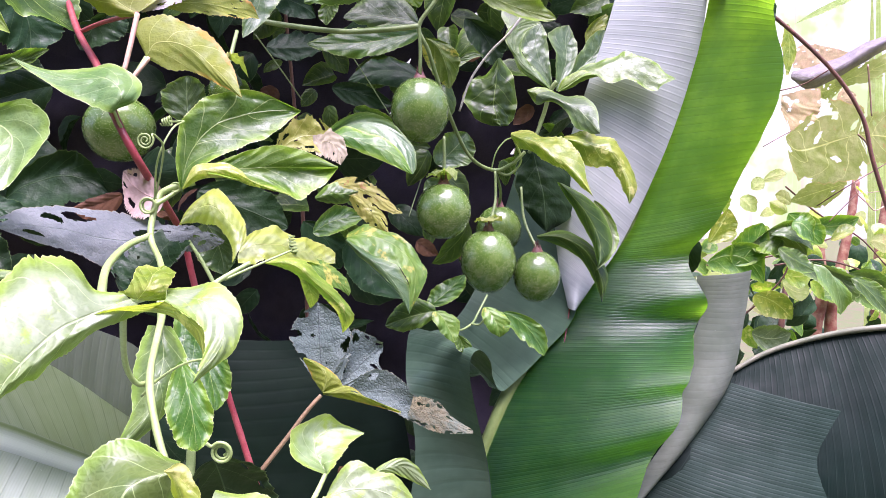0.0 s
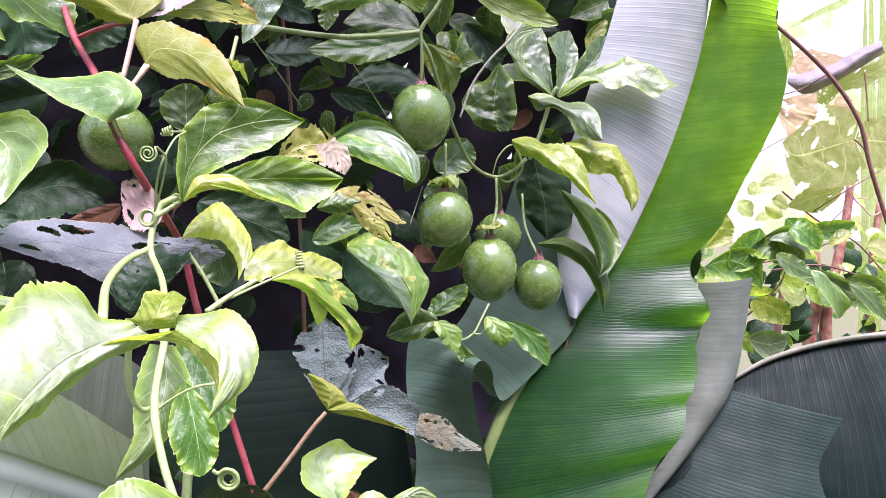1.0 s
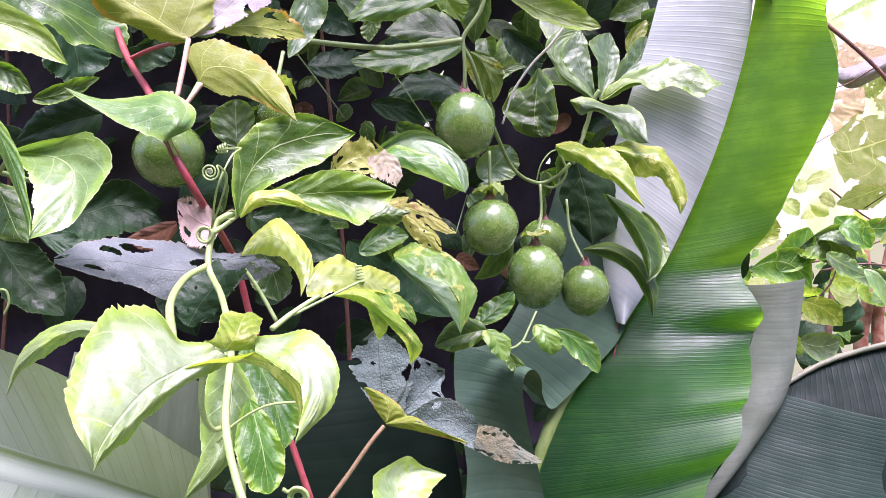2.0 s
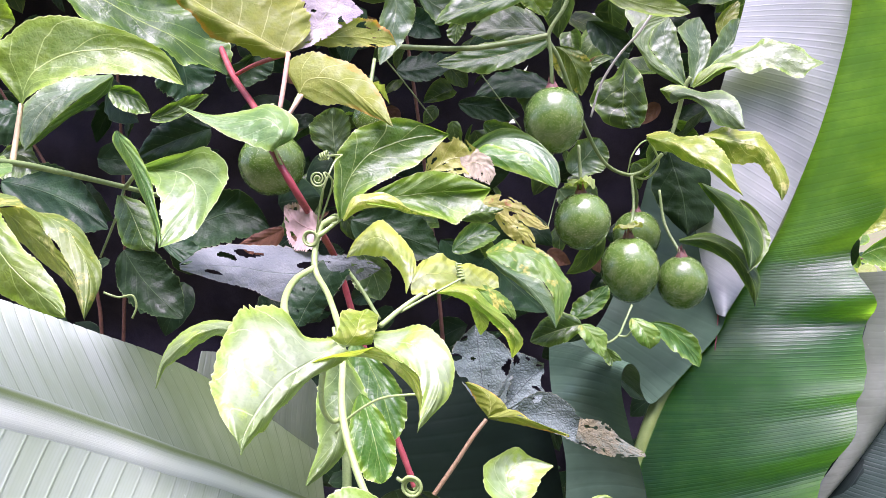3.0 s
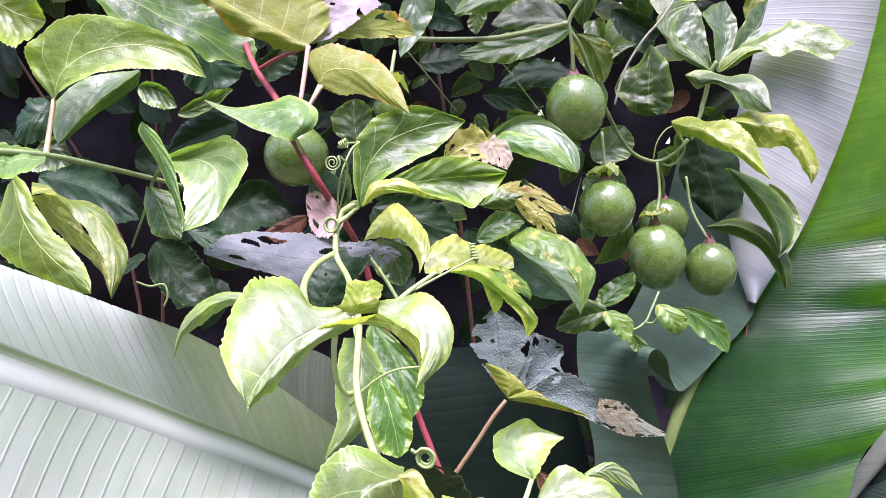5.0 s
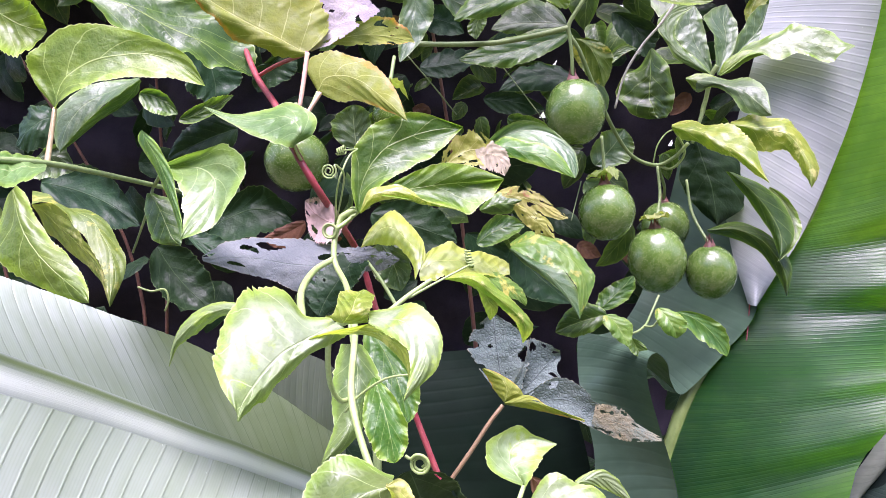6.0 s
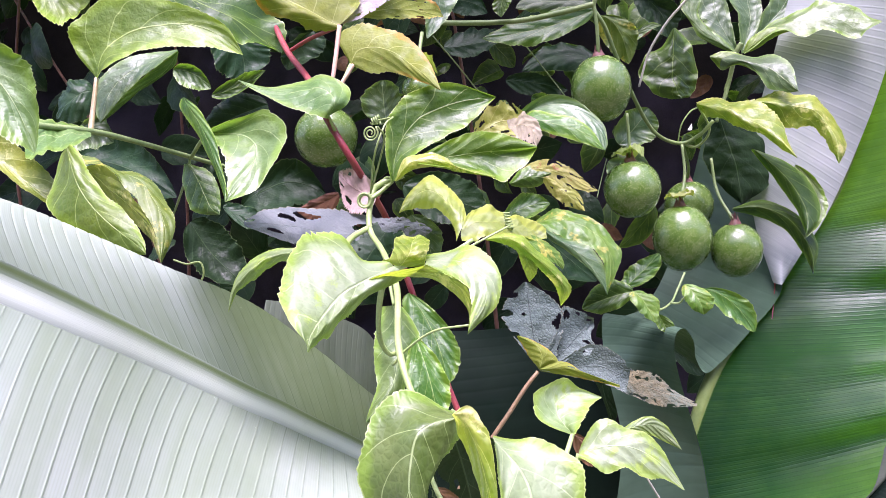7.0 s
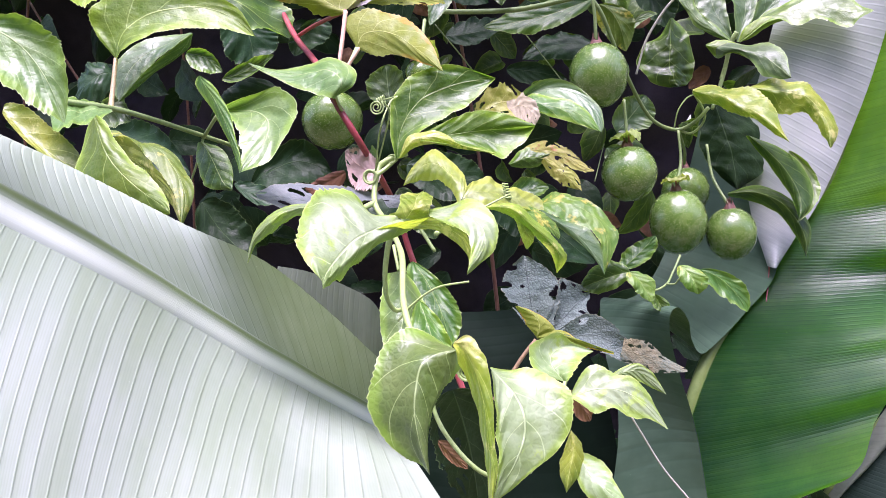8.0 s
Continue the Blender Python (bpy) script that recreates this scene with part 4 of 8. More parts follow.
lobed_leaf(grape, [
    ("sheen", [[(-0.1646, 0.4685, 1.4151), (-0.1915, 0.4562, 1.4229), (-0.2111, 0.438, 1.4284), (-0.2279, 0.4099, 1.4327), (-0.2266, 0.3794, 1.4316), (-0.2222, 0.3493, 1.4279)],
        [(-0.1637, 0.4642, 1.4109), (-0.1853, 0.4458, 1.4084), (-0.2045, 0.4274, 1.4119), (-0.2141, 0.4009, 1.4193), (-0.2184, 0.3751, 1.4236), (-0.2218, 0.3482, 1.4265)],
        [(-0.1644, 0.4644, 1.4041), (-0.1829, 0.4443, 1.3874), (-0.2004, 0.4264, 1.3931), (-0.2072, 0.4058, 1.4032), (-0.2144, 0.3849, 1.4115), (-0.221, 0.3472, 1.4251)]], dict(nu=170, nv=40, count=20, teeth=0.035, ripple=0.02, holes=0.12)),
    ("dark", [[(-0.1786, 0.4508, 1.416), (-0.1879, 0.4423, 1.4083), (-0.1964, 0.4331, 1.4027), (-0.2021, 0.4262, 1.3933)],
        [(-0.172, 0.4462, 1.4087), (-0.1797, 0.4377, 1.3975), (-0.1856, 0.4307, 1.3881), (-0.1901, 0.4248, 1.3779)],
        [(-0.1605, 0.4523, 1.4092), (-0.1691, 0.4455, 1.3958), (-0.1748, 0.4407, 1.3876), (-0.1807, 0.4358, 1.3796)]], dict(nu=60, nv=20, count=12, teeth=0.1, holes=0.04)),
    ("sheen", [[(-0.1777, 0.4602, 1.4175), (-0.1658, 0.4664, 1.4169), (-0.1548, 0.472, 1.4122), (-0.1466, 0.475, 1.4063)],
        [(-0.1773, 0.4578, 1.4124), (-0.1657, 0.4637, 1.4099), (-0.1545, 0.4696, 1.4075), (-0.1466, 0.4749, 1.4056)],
        [(-0.1783, 0.4592, 1.4074), (-0.1674, 0.4625, 1.3999), (-0.158, 0.4682, 1.3994), (-0.1474, 0.4746, 1.4045)]], dict(nu=60, nv=20, count=9, teeth=0.1, holes=0.22))], "insect-chewed leaf with holes, sky sheen painted in grey", [(-0.1438, 0.4502, 1.3752), (-0.1557, 0.4578, 1.3932), (-0.1676, 0.4633, 1.409)], 0.0014)
leaf(grape, "dry", [((-0.1791, 0.4574, 1.434), (-0.1935, 0.4554, 1.44), (-0.2046, 0.4566, 1.4519), (-0.1952, 0.4505, 1.4233), (-0.1913, 0.4589, 1.4516))], "dry pinkish dead leaf", wave=0.2, holes=0.06, nu=90, nv=20, teeth=0.08)
leaf(grape, "brown", [((-0.2092, 0.4646, 1.4374), (-0.2247, 0.4613, 1.4309), (-0.24, 0.4583, 1.4283), (-0.2244, 0.4619, 1.4366), (-0.2215, 0.461, 1.4211))], "brown withered leaf", wave=0.2)
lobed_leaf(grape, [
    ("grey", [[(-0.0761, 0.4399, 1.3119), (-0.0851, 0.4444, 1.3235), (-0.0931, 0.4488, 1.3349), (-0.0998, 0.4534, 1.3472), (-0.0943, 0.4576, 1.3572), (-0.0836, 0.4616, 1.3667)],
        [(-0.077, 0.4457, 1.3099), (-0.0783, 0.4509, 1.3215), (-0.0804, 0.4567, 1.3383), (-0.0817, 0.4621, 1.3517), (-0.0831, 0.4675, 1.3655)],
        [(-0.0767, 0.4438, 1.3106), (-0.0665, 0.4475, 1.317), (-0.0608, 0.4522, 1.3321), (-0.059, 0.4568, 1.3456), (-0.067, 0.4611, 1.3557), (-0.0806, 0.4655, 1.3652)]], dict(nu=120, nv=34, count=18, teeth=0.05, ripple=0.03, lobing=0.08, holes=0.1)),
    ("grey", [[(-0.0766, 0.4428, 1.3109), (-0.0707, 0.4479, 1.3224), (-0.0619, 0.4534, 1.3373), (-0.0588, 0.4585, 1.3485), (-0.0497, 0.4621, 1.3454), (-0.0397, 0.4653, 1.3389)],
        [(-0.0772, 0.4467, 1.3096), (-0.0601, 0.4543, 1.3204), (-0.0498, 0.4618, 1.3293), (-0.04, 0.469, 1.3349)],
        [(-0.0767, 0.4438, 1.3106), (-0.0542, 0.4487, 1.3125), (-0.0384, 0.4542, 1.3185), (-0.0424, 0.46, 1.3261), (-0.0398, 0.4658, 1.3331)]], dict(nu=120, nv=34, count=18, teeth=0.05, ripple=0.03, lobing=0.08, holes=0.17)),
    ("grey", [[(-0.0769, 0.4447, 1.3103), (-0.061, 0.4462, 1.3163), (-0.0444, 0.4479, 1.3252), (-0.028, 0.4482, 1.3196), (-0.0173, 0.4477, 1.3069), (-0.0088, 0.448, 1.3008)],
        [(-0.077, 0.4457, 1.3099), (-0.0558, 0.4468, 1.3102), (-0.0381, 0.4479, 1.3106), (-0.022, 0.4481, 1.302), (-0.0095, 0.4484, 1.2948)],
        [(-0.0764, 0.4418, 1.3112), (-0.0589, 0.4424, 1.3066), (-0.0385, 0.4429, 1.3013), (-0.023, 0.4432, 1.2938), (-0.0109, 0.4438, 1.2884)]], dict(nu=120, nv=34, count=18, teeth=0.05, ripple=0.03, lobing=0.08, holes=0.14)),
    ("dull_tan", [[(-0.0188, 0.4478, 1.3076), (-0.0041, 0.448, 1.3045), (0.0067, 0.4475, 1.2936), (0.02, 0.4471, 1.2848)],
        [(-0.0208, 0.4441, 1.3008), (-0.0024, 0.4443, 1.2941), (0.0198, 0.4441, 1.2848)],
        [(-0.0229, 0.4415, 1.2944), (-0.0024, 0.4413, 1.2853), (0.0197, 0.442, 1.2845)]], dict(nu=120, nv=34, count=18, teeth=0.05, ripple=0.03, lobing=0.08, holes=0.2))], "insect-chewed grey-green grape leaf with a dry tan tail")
lobed_leaf(grape, [
    ("vine", [[(-0.0755, 0.436, 1.3132), (-0.0821, 0.4389, 1.3216), (-0.0891, 0.4423, 1.3342)],
        [(-0.075, 0.4331, 1.3142), (-0.0732, 0.4352, 1.322), (-0.0772, 0.4373, 1.3292), (-0.0878, 0.4394, 1.335)],
        [(-0.0756, 0.437, 1.3129), (-0.0639, 0.4383, 1.3174), (-0.0689, 0.4401, 1.3248), (-0.0796, 0.4419, 1.3314), (-0.0878, 0.4433, 1.3343)]], dict(nu=80, nv=16, count=10, teeth=0.03, ripple=0.03)),
    ("vine", [[(-0.0755, 0.436, 1.3139), (-0.0599, 0.4369, 1.3178), (-0.0471, 0.4366, 1.3097), (-0.0262, 0.4362, 1.3015)],
        [(-0.075, 0.4331, 1.3142), (-0.0544, 0.4337, 1.3132), (-0.0261, 0.4333, 1.3018)],
        [(-0.0755, 0.4359, 1.3122), (-0.0582, 0.436, 1.3085), (-0.0381, 0.4359, 1.3034), (-0.0262, 0.4361, 1.2997)]], dict(nu=80, nv=14, count=14, teeth=0.05, ripple=0.04, holes=0.08))], "yellow-green lower side of the chewed leaf", [(-0.1329, 0.4012, 1.2406), (-0.1188, 0.4093, 1.2608), (-0.1072, 0.4162, 1.275), (-0.0957, 0.4231, 1.2891), (-0.0849, 0.4299, 1.3031), (-0.0766, 0.4356, 1.3119)], 0.0016, "petiole")
lobed_leaf(grape, [
    ("vine", [[(-0.1934, 0.4726, 1.5274), (-0.2023, 0.48, 1.5474), (-0.1885, 0.4832, 1.5556), (-0.1685, 0.4822, 1.5506), (-0.15, 0.4763, 1.5392), (-0.1352, 0.465, 1.5209), (-0.1256, 0.4514, 1.4987)],
        [(-0.192, 0.4697, 1.5262), (-0.1863, 0.4715, 1.5348), (-0.1737, 0.4697, 1.5355), (-0.1597, 0.4666, 1.5296), (-0.1476, 0.4617, 1.5199), (-0.1357, 0.4557, 1.5092), (-0.1254, 0.4504, 1.4982)],
        [(-0.1931, 0.4715, 1.5261), (-0.1784, 0.4673, 1.5187), (-0.1626, 0.4659, 1.5163), (-0.1502, 0.4614, 1.5111), (-0.1402, 0.4577, 1.5062), (-0.1321, 0.4537, 1.5023), (-0.1256, 0.4514, 1.498)]], dict(count=30, teeth=0.05, ripple=0.012, nu=90, nv=20))], "yellow-green leaf with orange scorched edge", [(-0.2066, 0.4584, 1.4975), (-0.1972, 0.4636, 1.5137), (-0.1923, 0.4707, 1.5263)], 0.0015)
# ---- young passion vine shoot ----
shoot = thing("passion_vine", (-0.1732, 0.4404, 1.4367), "fresh passion vine shoot with bright lobed young leaves", "vine")
tube("stem", [(-0.1563, 0.4493, 1.4459), (-0.1699, 0.4434, 1.4417), (-0.1761, 0.4397, 1.4351), (-0.1765, 0.4275, 1.4139), (-0.1593, 0.3986, 1.3993), (-0.1322, 0.331, 1.3873), (-0.1184, 0.2808, 1.37), (-0.1085, 0.2608, 1.3543), (-0.0949, 0.2414, 1.3395)], 0.0022, 0.0014, "shoot", shoot, "pale green stem", knots=0.15)
tube("stem", [(-0.1768, 0.4274, 1.4139), (-0.1817, 0.4058, 1.4094), (-0.1698, 0.3564, 1.4038), (-0.1413, 0.2897, 1.3995)], 0.002, 0.002, "shoot", shoot)
lobed_leaf(shoot, [
    ("young", [[(-0.0995, 0.2188, 1.4136), (-0.1073, 0.2176, 1.4151), (-0.1145, 0.2191, 1.4237), (-0.1229, 0.2158, 1.426), (-0.1263, 0.2099, 1.424), (-0.1258, 0.1972, 1.4178), (-0.1242, 0.1876, 1.4104), (-0.1192, 0.1788, 1.4043), (-0.1106, 0.1715, 1.3977)],
        [(-0.098, 0.217, 1.4131), (-0.1037, 0.21, 1.414), (-0.109, 0.2064, 1.4184), (-0.1144, 0.2025, 1.4195), (-0.1177, 0.1976, 1.4174), (-0.1185, 0.1909, 1.4125), (-0.1171, 0.1825, 1.4069), (-0.114, 0.1764, 1.4019), (-0.1099, 0.1706, 1.3968)],
        [(-0.0972, 0.2181, 1.4119), (-0.1003, 0.2072, 1.4107), (-0.1036, 0.2014, 1.4093), (-0.1071, 0.1965, 1.4074), (-0.1096, 0.1917, 1.4047), (-0.1111, 0.1861, 1.4017), (-0.1114, 0.1797, 1.3992), (-0.1108, 0.1746, 1.3976), (-0.1099, 0.1704, 1.3951)],
        [(-0.0949, 0.2164, 1.4113), (-0.0976, 0.2065, 1.4091), (-0.101, 0.2006, 1.4069), (-0.1045, 0.1957, 1.4043), (-0.1071, 0.1909, 1.4017), (-0.109, 0.1853, 1.3996), (-0.1103, 0.1798, 1.3977), (-0.11, 0.1746, 1.3965), (-0.1097, 0.1705, 1.3951)],
        [(-0.0931, 0.2205, 1.4079), (-0.0978, 0.2143, 1.4057), (-0.1034, 0.2091, 1.4038), (-0.1081, 0.2028, 1.3997), (-0.1101, 0.1971, 1.397), (-0.1118, 0.1905, 1.395), (-0.1122, 0.1832, 1.3944), (-0.1114, 0.1772, 1.3945), (-0.1101, 0.1714, 1.3946)]], dict(nu=170, nv=28, count=26, teeth=0.03, ripple=0.05, lobing=0.22)),
    ("young", [[(-0.127, 0.2146, 1.421), (-0.1368, 0.219, 1.4209), (-0.1441, 0.2197, 1.4204), (-0.1503, 0.2193, 1.4173), (-0.155, 0.2181, 1.4131), (-0.1576, 0.2161, 1.4071), (-0.1587, 0.2143, 1.4006)],
        [(-0.127, 0.2104, 1.4197), (-0.1349, 0.2131, 1.4195), (-0.1402, 0.212, 1.4185), (-0.1451, 0.2109, 1.4157), (-0.1501, 0.2107, 1.4119), (-0.1548, 0.2125, 1.4074), (-0.1581, 0.2133, 1.4005)],
        [(-0.1308, 0.2135, 1.416), (-0.137, 0.2165, 1.4165), (-0.1416, 0.2155, 1.4145), (-0.1462, 0.2145, 1.4118), (-0.1504, 0.2134, 1.4091), (-0.1542, 0.2136, 1.4068), (-0.1579, 0.2134, 1.4004)]], dict(count=14, teeth=0.06)),
    ("lime", [[(-0.1016, 0.2194, 1.4132), (-0.0972, 0.2195, 1.4166), (-0.0983, 0.2258, 1.4203), (-0.0957, 0.2284, 1.4214)],
        [(-0.0972, 0.2181, 1.4122), (-0.0926, 0.2162, 1.416), (-0.0925, 0.2206, 1.4192), (-0.0922, 0.2279, 1.4206)],
        [(-0.0921, 0.2179, 1.4114), (-0.0884, 0.2138, 1.4152), (-0.0879, 0.2183, 1.4186), (-0.0893, 0.2274, 1.4209)],
        [(-0.0871, 0.2208, 1.4109), (-0.0856, 0.2183, 1.4141), (-0.085, 0.2207, 1.4171), (-0.086, 0.2278, 1.4189)]], dict(nu=40, count=8, teeth=0.03, ripple=0.05)),
    ("young", [[(-0.0874, 0.2239, 1.4142), (-0.078, 0.2211, 1.4156), (-0.0696, 0.2181, 1.417), (-0.0631, 0.214, 1.4129), (-0.0595, 0.2092, 1.4068), (-0.0599, 0.2033, 1.4007), (-0.0633, 0.197, 1.3969), (-0.0679, 0.1904, 1.3935)],
        [(-0.0863, 0.2199, 1.4131), (-0.0771, 0.2153, 1.4126), (-0.0696, 0.2101, 1.4113), (-0.0639, 0.2042, 1.4068), (-0.0633, 0.1969, 1.4007), (-0.0675, 0.1885, 1.3939)],
        [(-0.084, 0.2121, 1.4121), (-0.0767, 0.208, 1.4092), (-0.0703, 0.2037, 1.4066), (-0.0676, 0.1983, 1.4016), (-0.0672, 0.1924, 1.3975), (-0.0671, 0.1865, 1.3943)]], dict(nu=150, nv=24, count=24, teeth=0.03, ripple=0.04, lobing=0.14)),
    ("lime", [[(-0.084, 0.2123, 1.4122), (-0.0768, 0.2082, 1.4094), (-0.0703, 0.2039, 1.4067), (-0.0676, 0.1985, 1.4017), (-0.0673, 0.1926, 1.3975), (-0.0672, 0.1867, 1.3943)],
        [(-0.0914, 0.2153, 1.4102), (-0.0805, 0.2116, 1.4084), (-0.0729, 0.2069, 1.4051), (-0.069, 0.2011, 1.4002), (-0.068, 0.1948, 1.3962), (-0.0675, 0.1885, 1.3939)],
        [(-0.0971, 0.219, 1.4085), (-0.0843, 0.2151, 1.4073), (-0.0759, 0.2099, 1.4032), (-0.0704, 0.2039, 1.3987), (-0.0687, 0.1971, 1.3949), (-0.0679, 0.1904, 1.3935)]], dict(nu=60, nv=10, count=8, teeth=0.0, ripple=0.02)),
    ("lime", [[(-0.1088, 0.1995, 1.4061), (-0.1018, 0.2037, 1.4097), (-0.0953, 0.2076, 1.4112), (-0.0838, 0.2127, 1.412)],
        [(-0.1104, 0.2041, 1.4041), (-0.1039, 0.2076, 1.4066), (-0.0966, 0.2113, 1.4095), (-0.0848, 0.2158, 1.4097)],
        [(-0.1123, 0.2096, 1.4018), (-0.1067, 0.2116, 1.4032), (-0.1006, 0.2139, 1.4069), (-0.0951, 0.2158, 1.4083), (-0.0857, 0.2185, 1.4073)]], dict(nu=50, nv=10, count=6, teeth=0.0, ripple=0.02))], "bright three-lobed young leaf with yellow-green edges", [(-0.0911, 0.2203, 1.413), (-0.1039, 0.2307, 1.407), (-0.1157, 0.2527, 1.392), (-0.1223, 0.2685, 1.3764), (-0.1215, 0.275, 1.3678), (-0.119, 0.2804, 1.3666)], 0.0013)
lobed_leaf(shoot, [
    ("cream", [[(-0.0957, 0.3454, 1.419), (-0.098, 0.3527, 1.4253), (-0.1027, 0.3605, 1.4305), (-0.1097, 0.368, 1.4367), (-0.1188, 0.3752, 1.4431), (-0.1284, 0.3771, 1.4382), (-0.1365, 0.3791, 1.4318), (-0.1412, 0.3796, 1.4237)],
        [(-0.0972, 0.3376, 1.4146), (-0.0999, 0.344, 1.4222), (-0.1052, 0.3496, 1.4274), (-0.1123, 0.357, 1.4328), (-0.1198, 0.362, 1.4352), (-0.1273, 0.3665, 1.4324), (-0.1344, 0.3731, 1.4283), (-0.1412, 0.3796, 1.4237)],
        [(-0.0998, 0.3345, 1.4084), (-0.1015, 0.3409, 1.4144), (-0.1052, 0.3468, 1.4193), (-0.111, 0.3543, 1.423), (-0.1181, 0.3614, 1.425), (-0.1271, 0.368, 1.4254), (-0.1343, 0.3738, 1.4249), (-0.1412, 0.3796, 1.4234)]], dict(count=22, teeth=0.05, ripple=0.06)),
    ("cream", [[(-0.0971, 0.3432, 1.4193), (-0.0941, 0.3613, 1.4221), (-0.0871, 0.3728, 1.4231), (-0.0798, 0.3817, 1.4172), (-0.0732, 0.3899, 1.4153), (-0.0664, 0.3958, 1.411), (-0.0609, 0.4014, 1.4062)],
        [(-0.0971, 0.3365, 1.4134), (-0.0917, 0.3459, 1.4165), (-0.0847, 0.3542, 1.4158), (-0.0779, 0.3653, 1.4126), (-0.0722, 0.3762, 1.4087), (-0.066, 0.3871, 1.4044), (-0.0602, 0.396, 1.4013)],
        [(-0.0972, 0.335, 1.4082), (-0.09, 0.3403, 1.4078), (-0.0843, 0.3475, 1.4078), (-0.0774, 0.3588, 1.4071), (-0.0708, 0.37, 1.4048), (-0.0652, 0.3829, 1.4014), (-0.0602, 0.3959, 1.4007)]], dict(count=16, teeth=0.05, ripple=0.08)),
    ("spotted", [[(-0.0733, 0.3779, 1.4076), (-0.0644, 0.3852, 1.4031), (-0.059, 0.3898, 1.3984), (-0.0536, 0.3943, 1.3918), (-0.0516, 0.396, 1.3851)],
        [(-0.0713, 0.3739, 1.4045), (-0.0642, 0.3797, 1.3985), (-0.059, 0.3853, 1.3936), (-0.0545, 0.3907, 1.3884), (-0.0519, 0.3938, 1.3837)],
        [(-0.0692, 0.372, 1.4017), (-0.0642, 0.3763, 1.3939), (-0.059, 0.3819, 1.3896), (-0.0552, 0.3894, 1.3859), (-0.0526, 0.3936, 1.3825)]], dict(count=10, teeth=0.08)),
    ("lime", [[(-0.0868, 0.346, 1.4081), (-0.0766, 0.353, 1.4088), (-0.0694, 0.3581, 1.4065), (-0.063, 0.3646, 1.3974), (-0.0554, 0.3712, 1.3885), (-0.0491, 0.3775, 1.378), (-0.0484, 0.38, 1.3713), (-0.0544, 0.3814, 1.3641)],
        [(-0.0863, 0.343, 1.4078), (-0.0773, 0.3476, 1.4071), (-0.0706, 0.3515, 1.4034), (-0.0647, 0.357, 1.3959), (-0.0582, 0.3645, 1.3879), (-0.0528, 0.3708, 1.379), (-0.0516, 0.3745, 1.3727), (-0.0543, 0.3804, 1.3644)],
        [(-0.0865, 0.3439, 1.4071), (-0.0793, 0.35, 1.4041), (-0.0733, 0.3558, 1.3994), (-0.0678, 0.3613, 1.393), (-0.0617, 0.3678, 1.3856), (-0.0571, 0.374, 1.3781), (-0.0554, 0.3779, 1.3721), (-0.0546, 0.3814, 1.3642)]], dict(count=22, teeth=0.09, ripple=0.05)),
    ("lime", [[(-0.0726, 0.3569, 1.3997), (-0.0719, 0.3596, 1.3935), (-0.0707, 0.3623, 1.3871), (-0.0691, 0.3651, 1.3812)],
        [(-0.069, 0.3582, 1.3959), (-0.0678, 0.3601, 1.3912), (-0.0673, 0.3628, 1.3863), (-0.0688, 0.3651, 1.3812)],
        [(-0.0645, 0.3617, 1.3916), (-0.0638, 0.3636, 1.3883), (-0.0653, 0.365, 1.3846), (-0.0685, 0.3652, 1.3811)]], dict(nu=30, nv=8, count=6, teeth=0.05))], "curled lime-yellow ruffled leaf, white glare put into its cream", [(-0.1085, 0.3157, 1.3977), (-0.1015, 0.3276, 1.4029), (-0.0923, 0.3379, 1.4083)], 0.0013)
tube("tendril", [(-0.121, 0.2776, 1.3617), (-0.1132, 0.2776, 1.3691), (-0.1, 0.2745, 1.3767), (-0.0846, 0.2723, 1.3789)], 0.0006, 0.0005, "shoot", shoot, "thin green tendril")
tube("tendril", [(-0.1016, 0.3275, 1.4016), (-0.0905, 0.335, 1.4065), (-0.0743, 0.3487, 1.4132)], 0.0007, 0.0005, "shoot", shoot, "thin pale tendril")
lobed_leaf(shoot, [
    ("pale", [[(-0.1492, 0.3539, 1.3744), (-0.1494, 0.3428, 1.3658), (-0.1486, 0.3317, 1.3543), (-0.145, 0.3209, 1.3407), (-0.1482, 0.3087, 1.3259)],
        [(-0.1387, 0.3429, 1.3766), (-0.1345, 0.3352, 1.3645), (-0.1343, 0.3266, 1.3513), (-0.1366, 0.3176, 1.339), (-0.1469, 0.3069, 1.3264)],
        [(-0.1375, 0.3532, 1.3741), (-0.1299, 0.3466, 1.3665), (-0.1242, 0.3393, 1.3543), (-0.1292, 0.3297, 1.3416), (-0.1359, 0.3201, 1.3318), (-0.1473, 0.3098, 1.3249)]], dict(nu=80, nv=20, count=16, teeth=0.03, ripple=0.05))], "pale glossy wavy leaf", [(-0.1425, 0.3516, 1.3903), (-0.1396, 0.3445, 1.3843), (-0.1367, 0.3373, 1.3779)], 0.0011)
leaf(shoot, "mid", [((-0.1377, 0.37, 1.3785), (-0.1231, 0.3603, 1.3561), (-0.1151, 0.3493, 1.3313), (-0.1117, 0.362, 1.3523), (-0.1349, 0.358, 1.3541))], "dark green wavy leaf", wave=0.15)
leaf(shoot, "fresh", [((-0.1262, 0.3347, 1.361), (-0.1181, 0.3242, 1.342), (-0.1141, 0.318, 1.3226), (-0.1103, 0.3302, 1.3369), (-0.129, 0.3216, 1.3349))], "green ruffled leaf", wave=0.18)
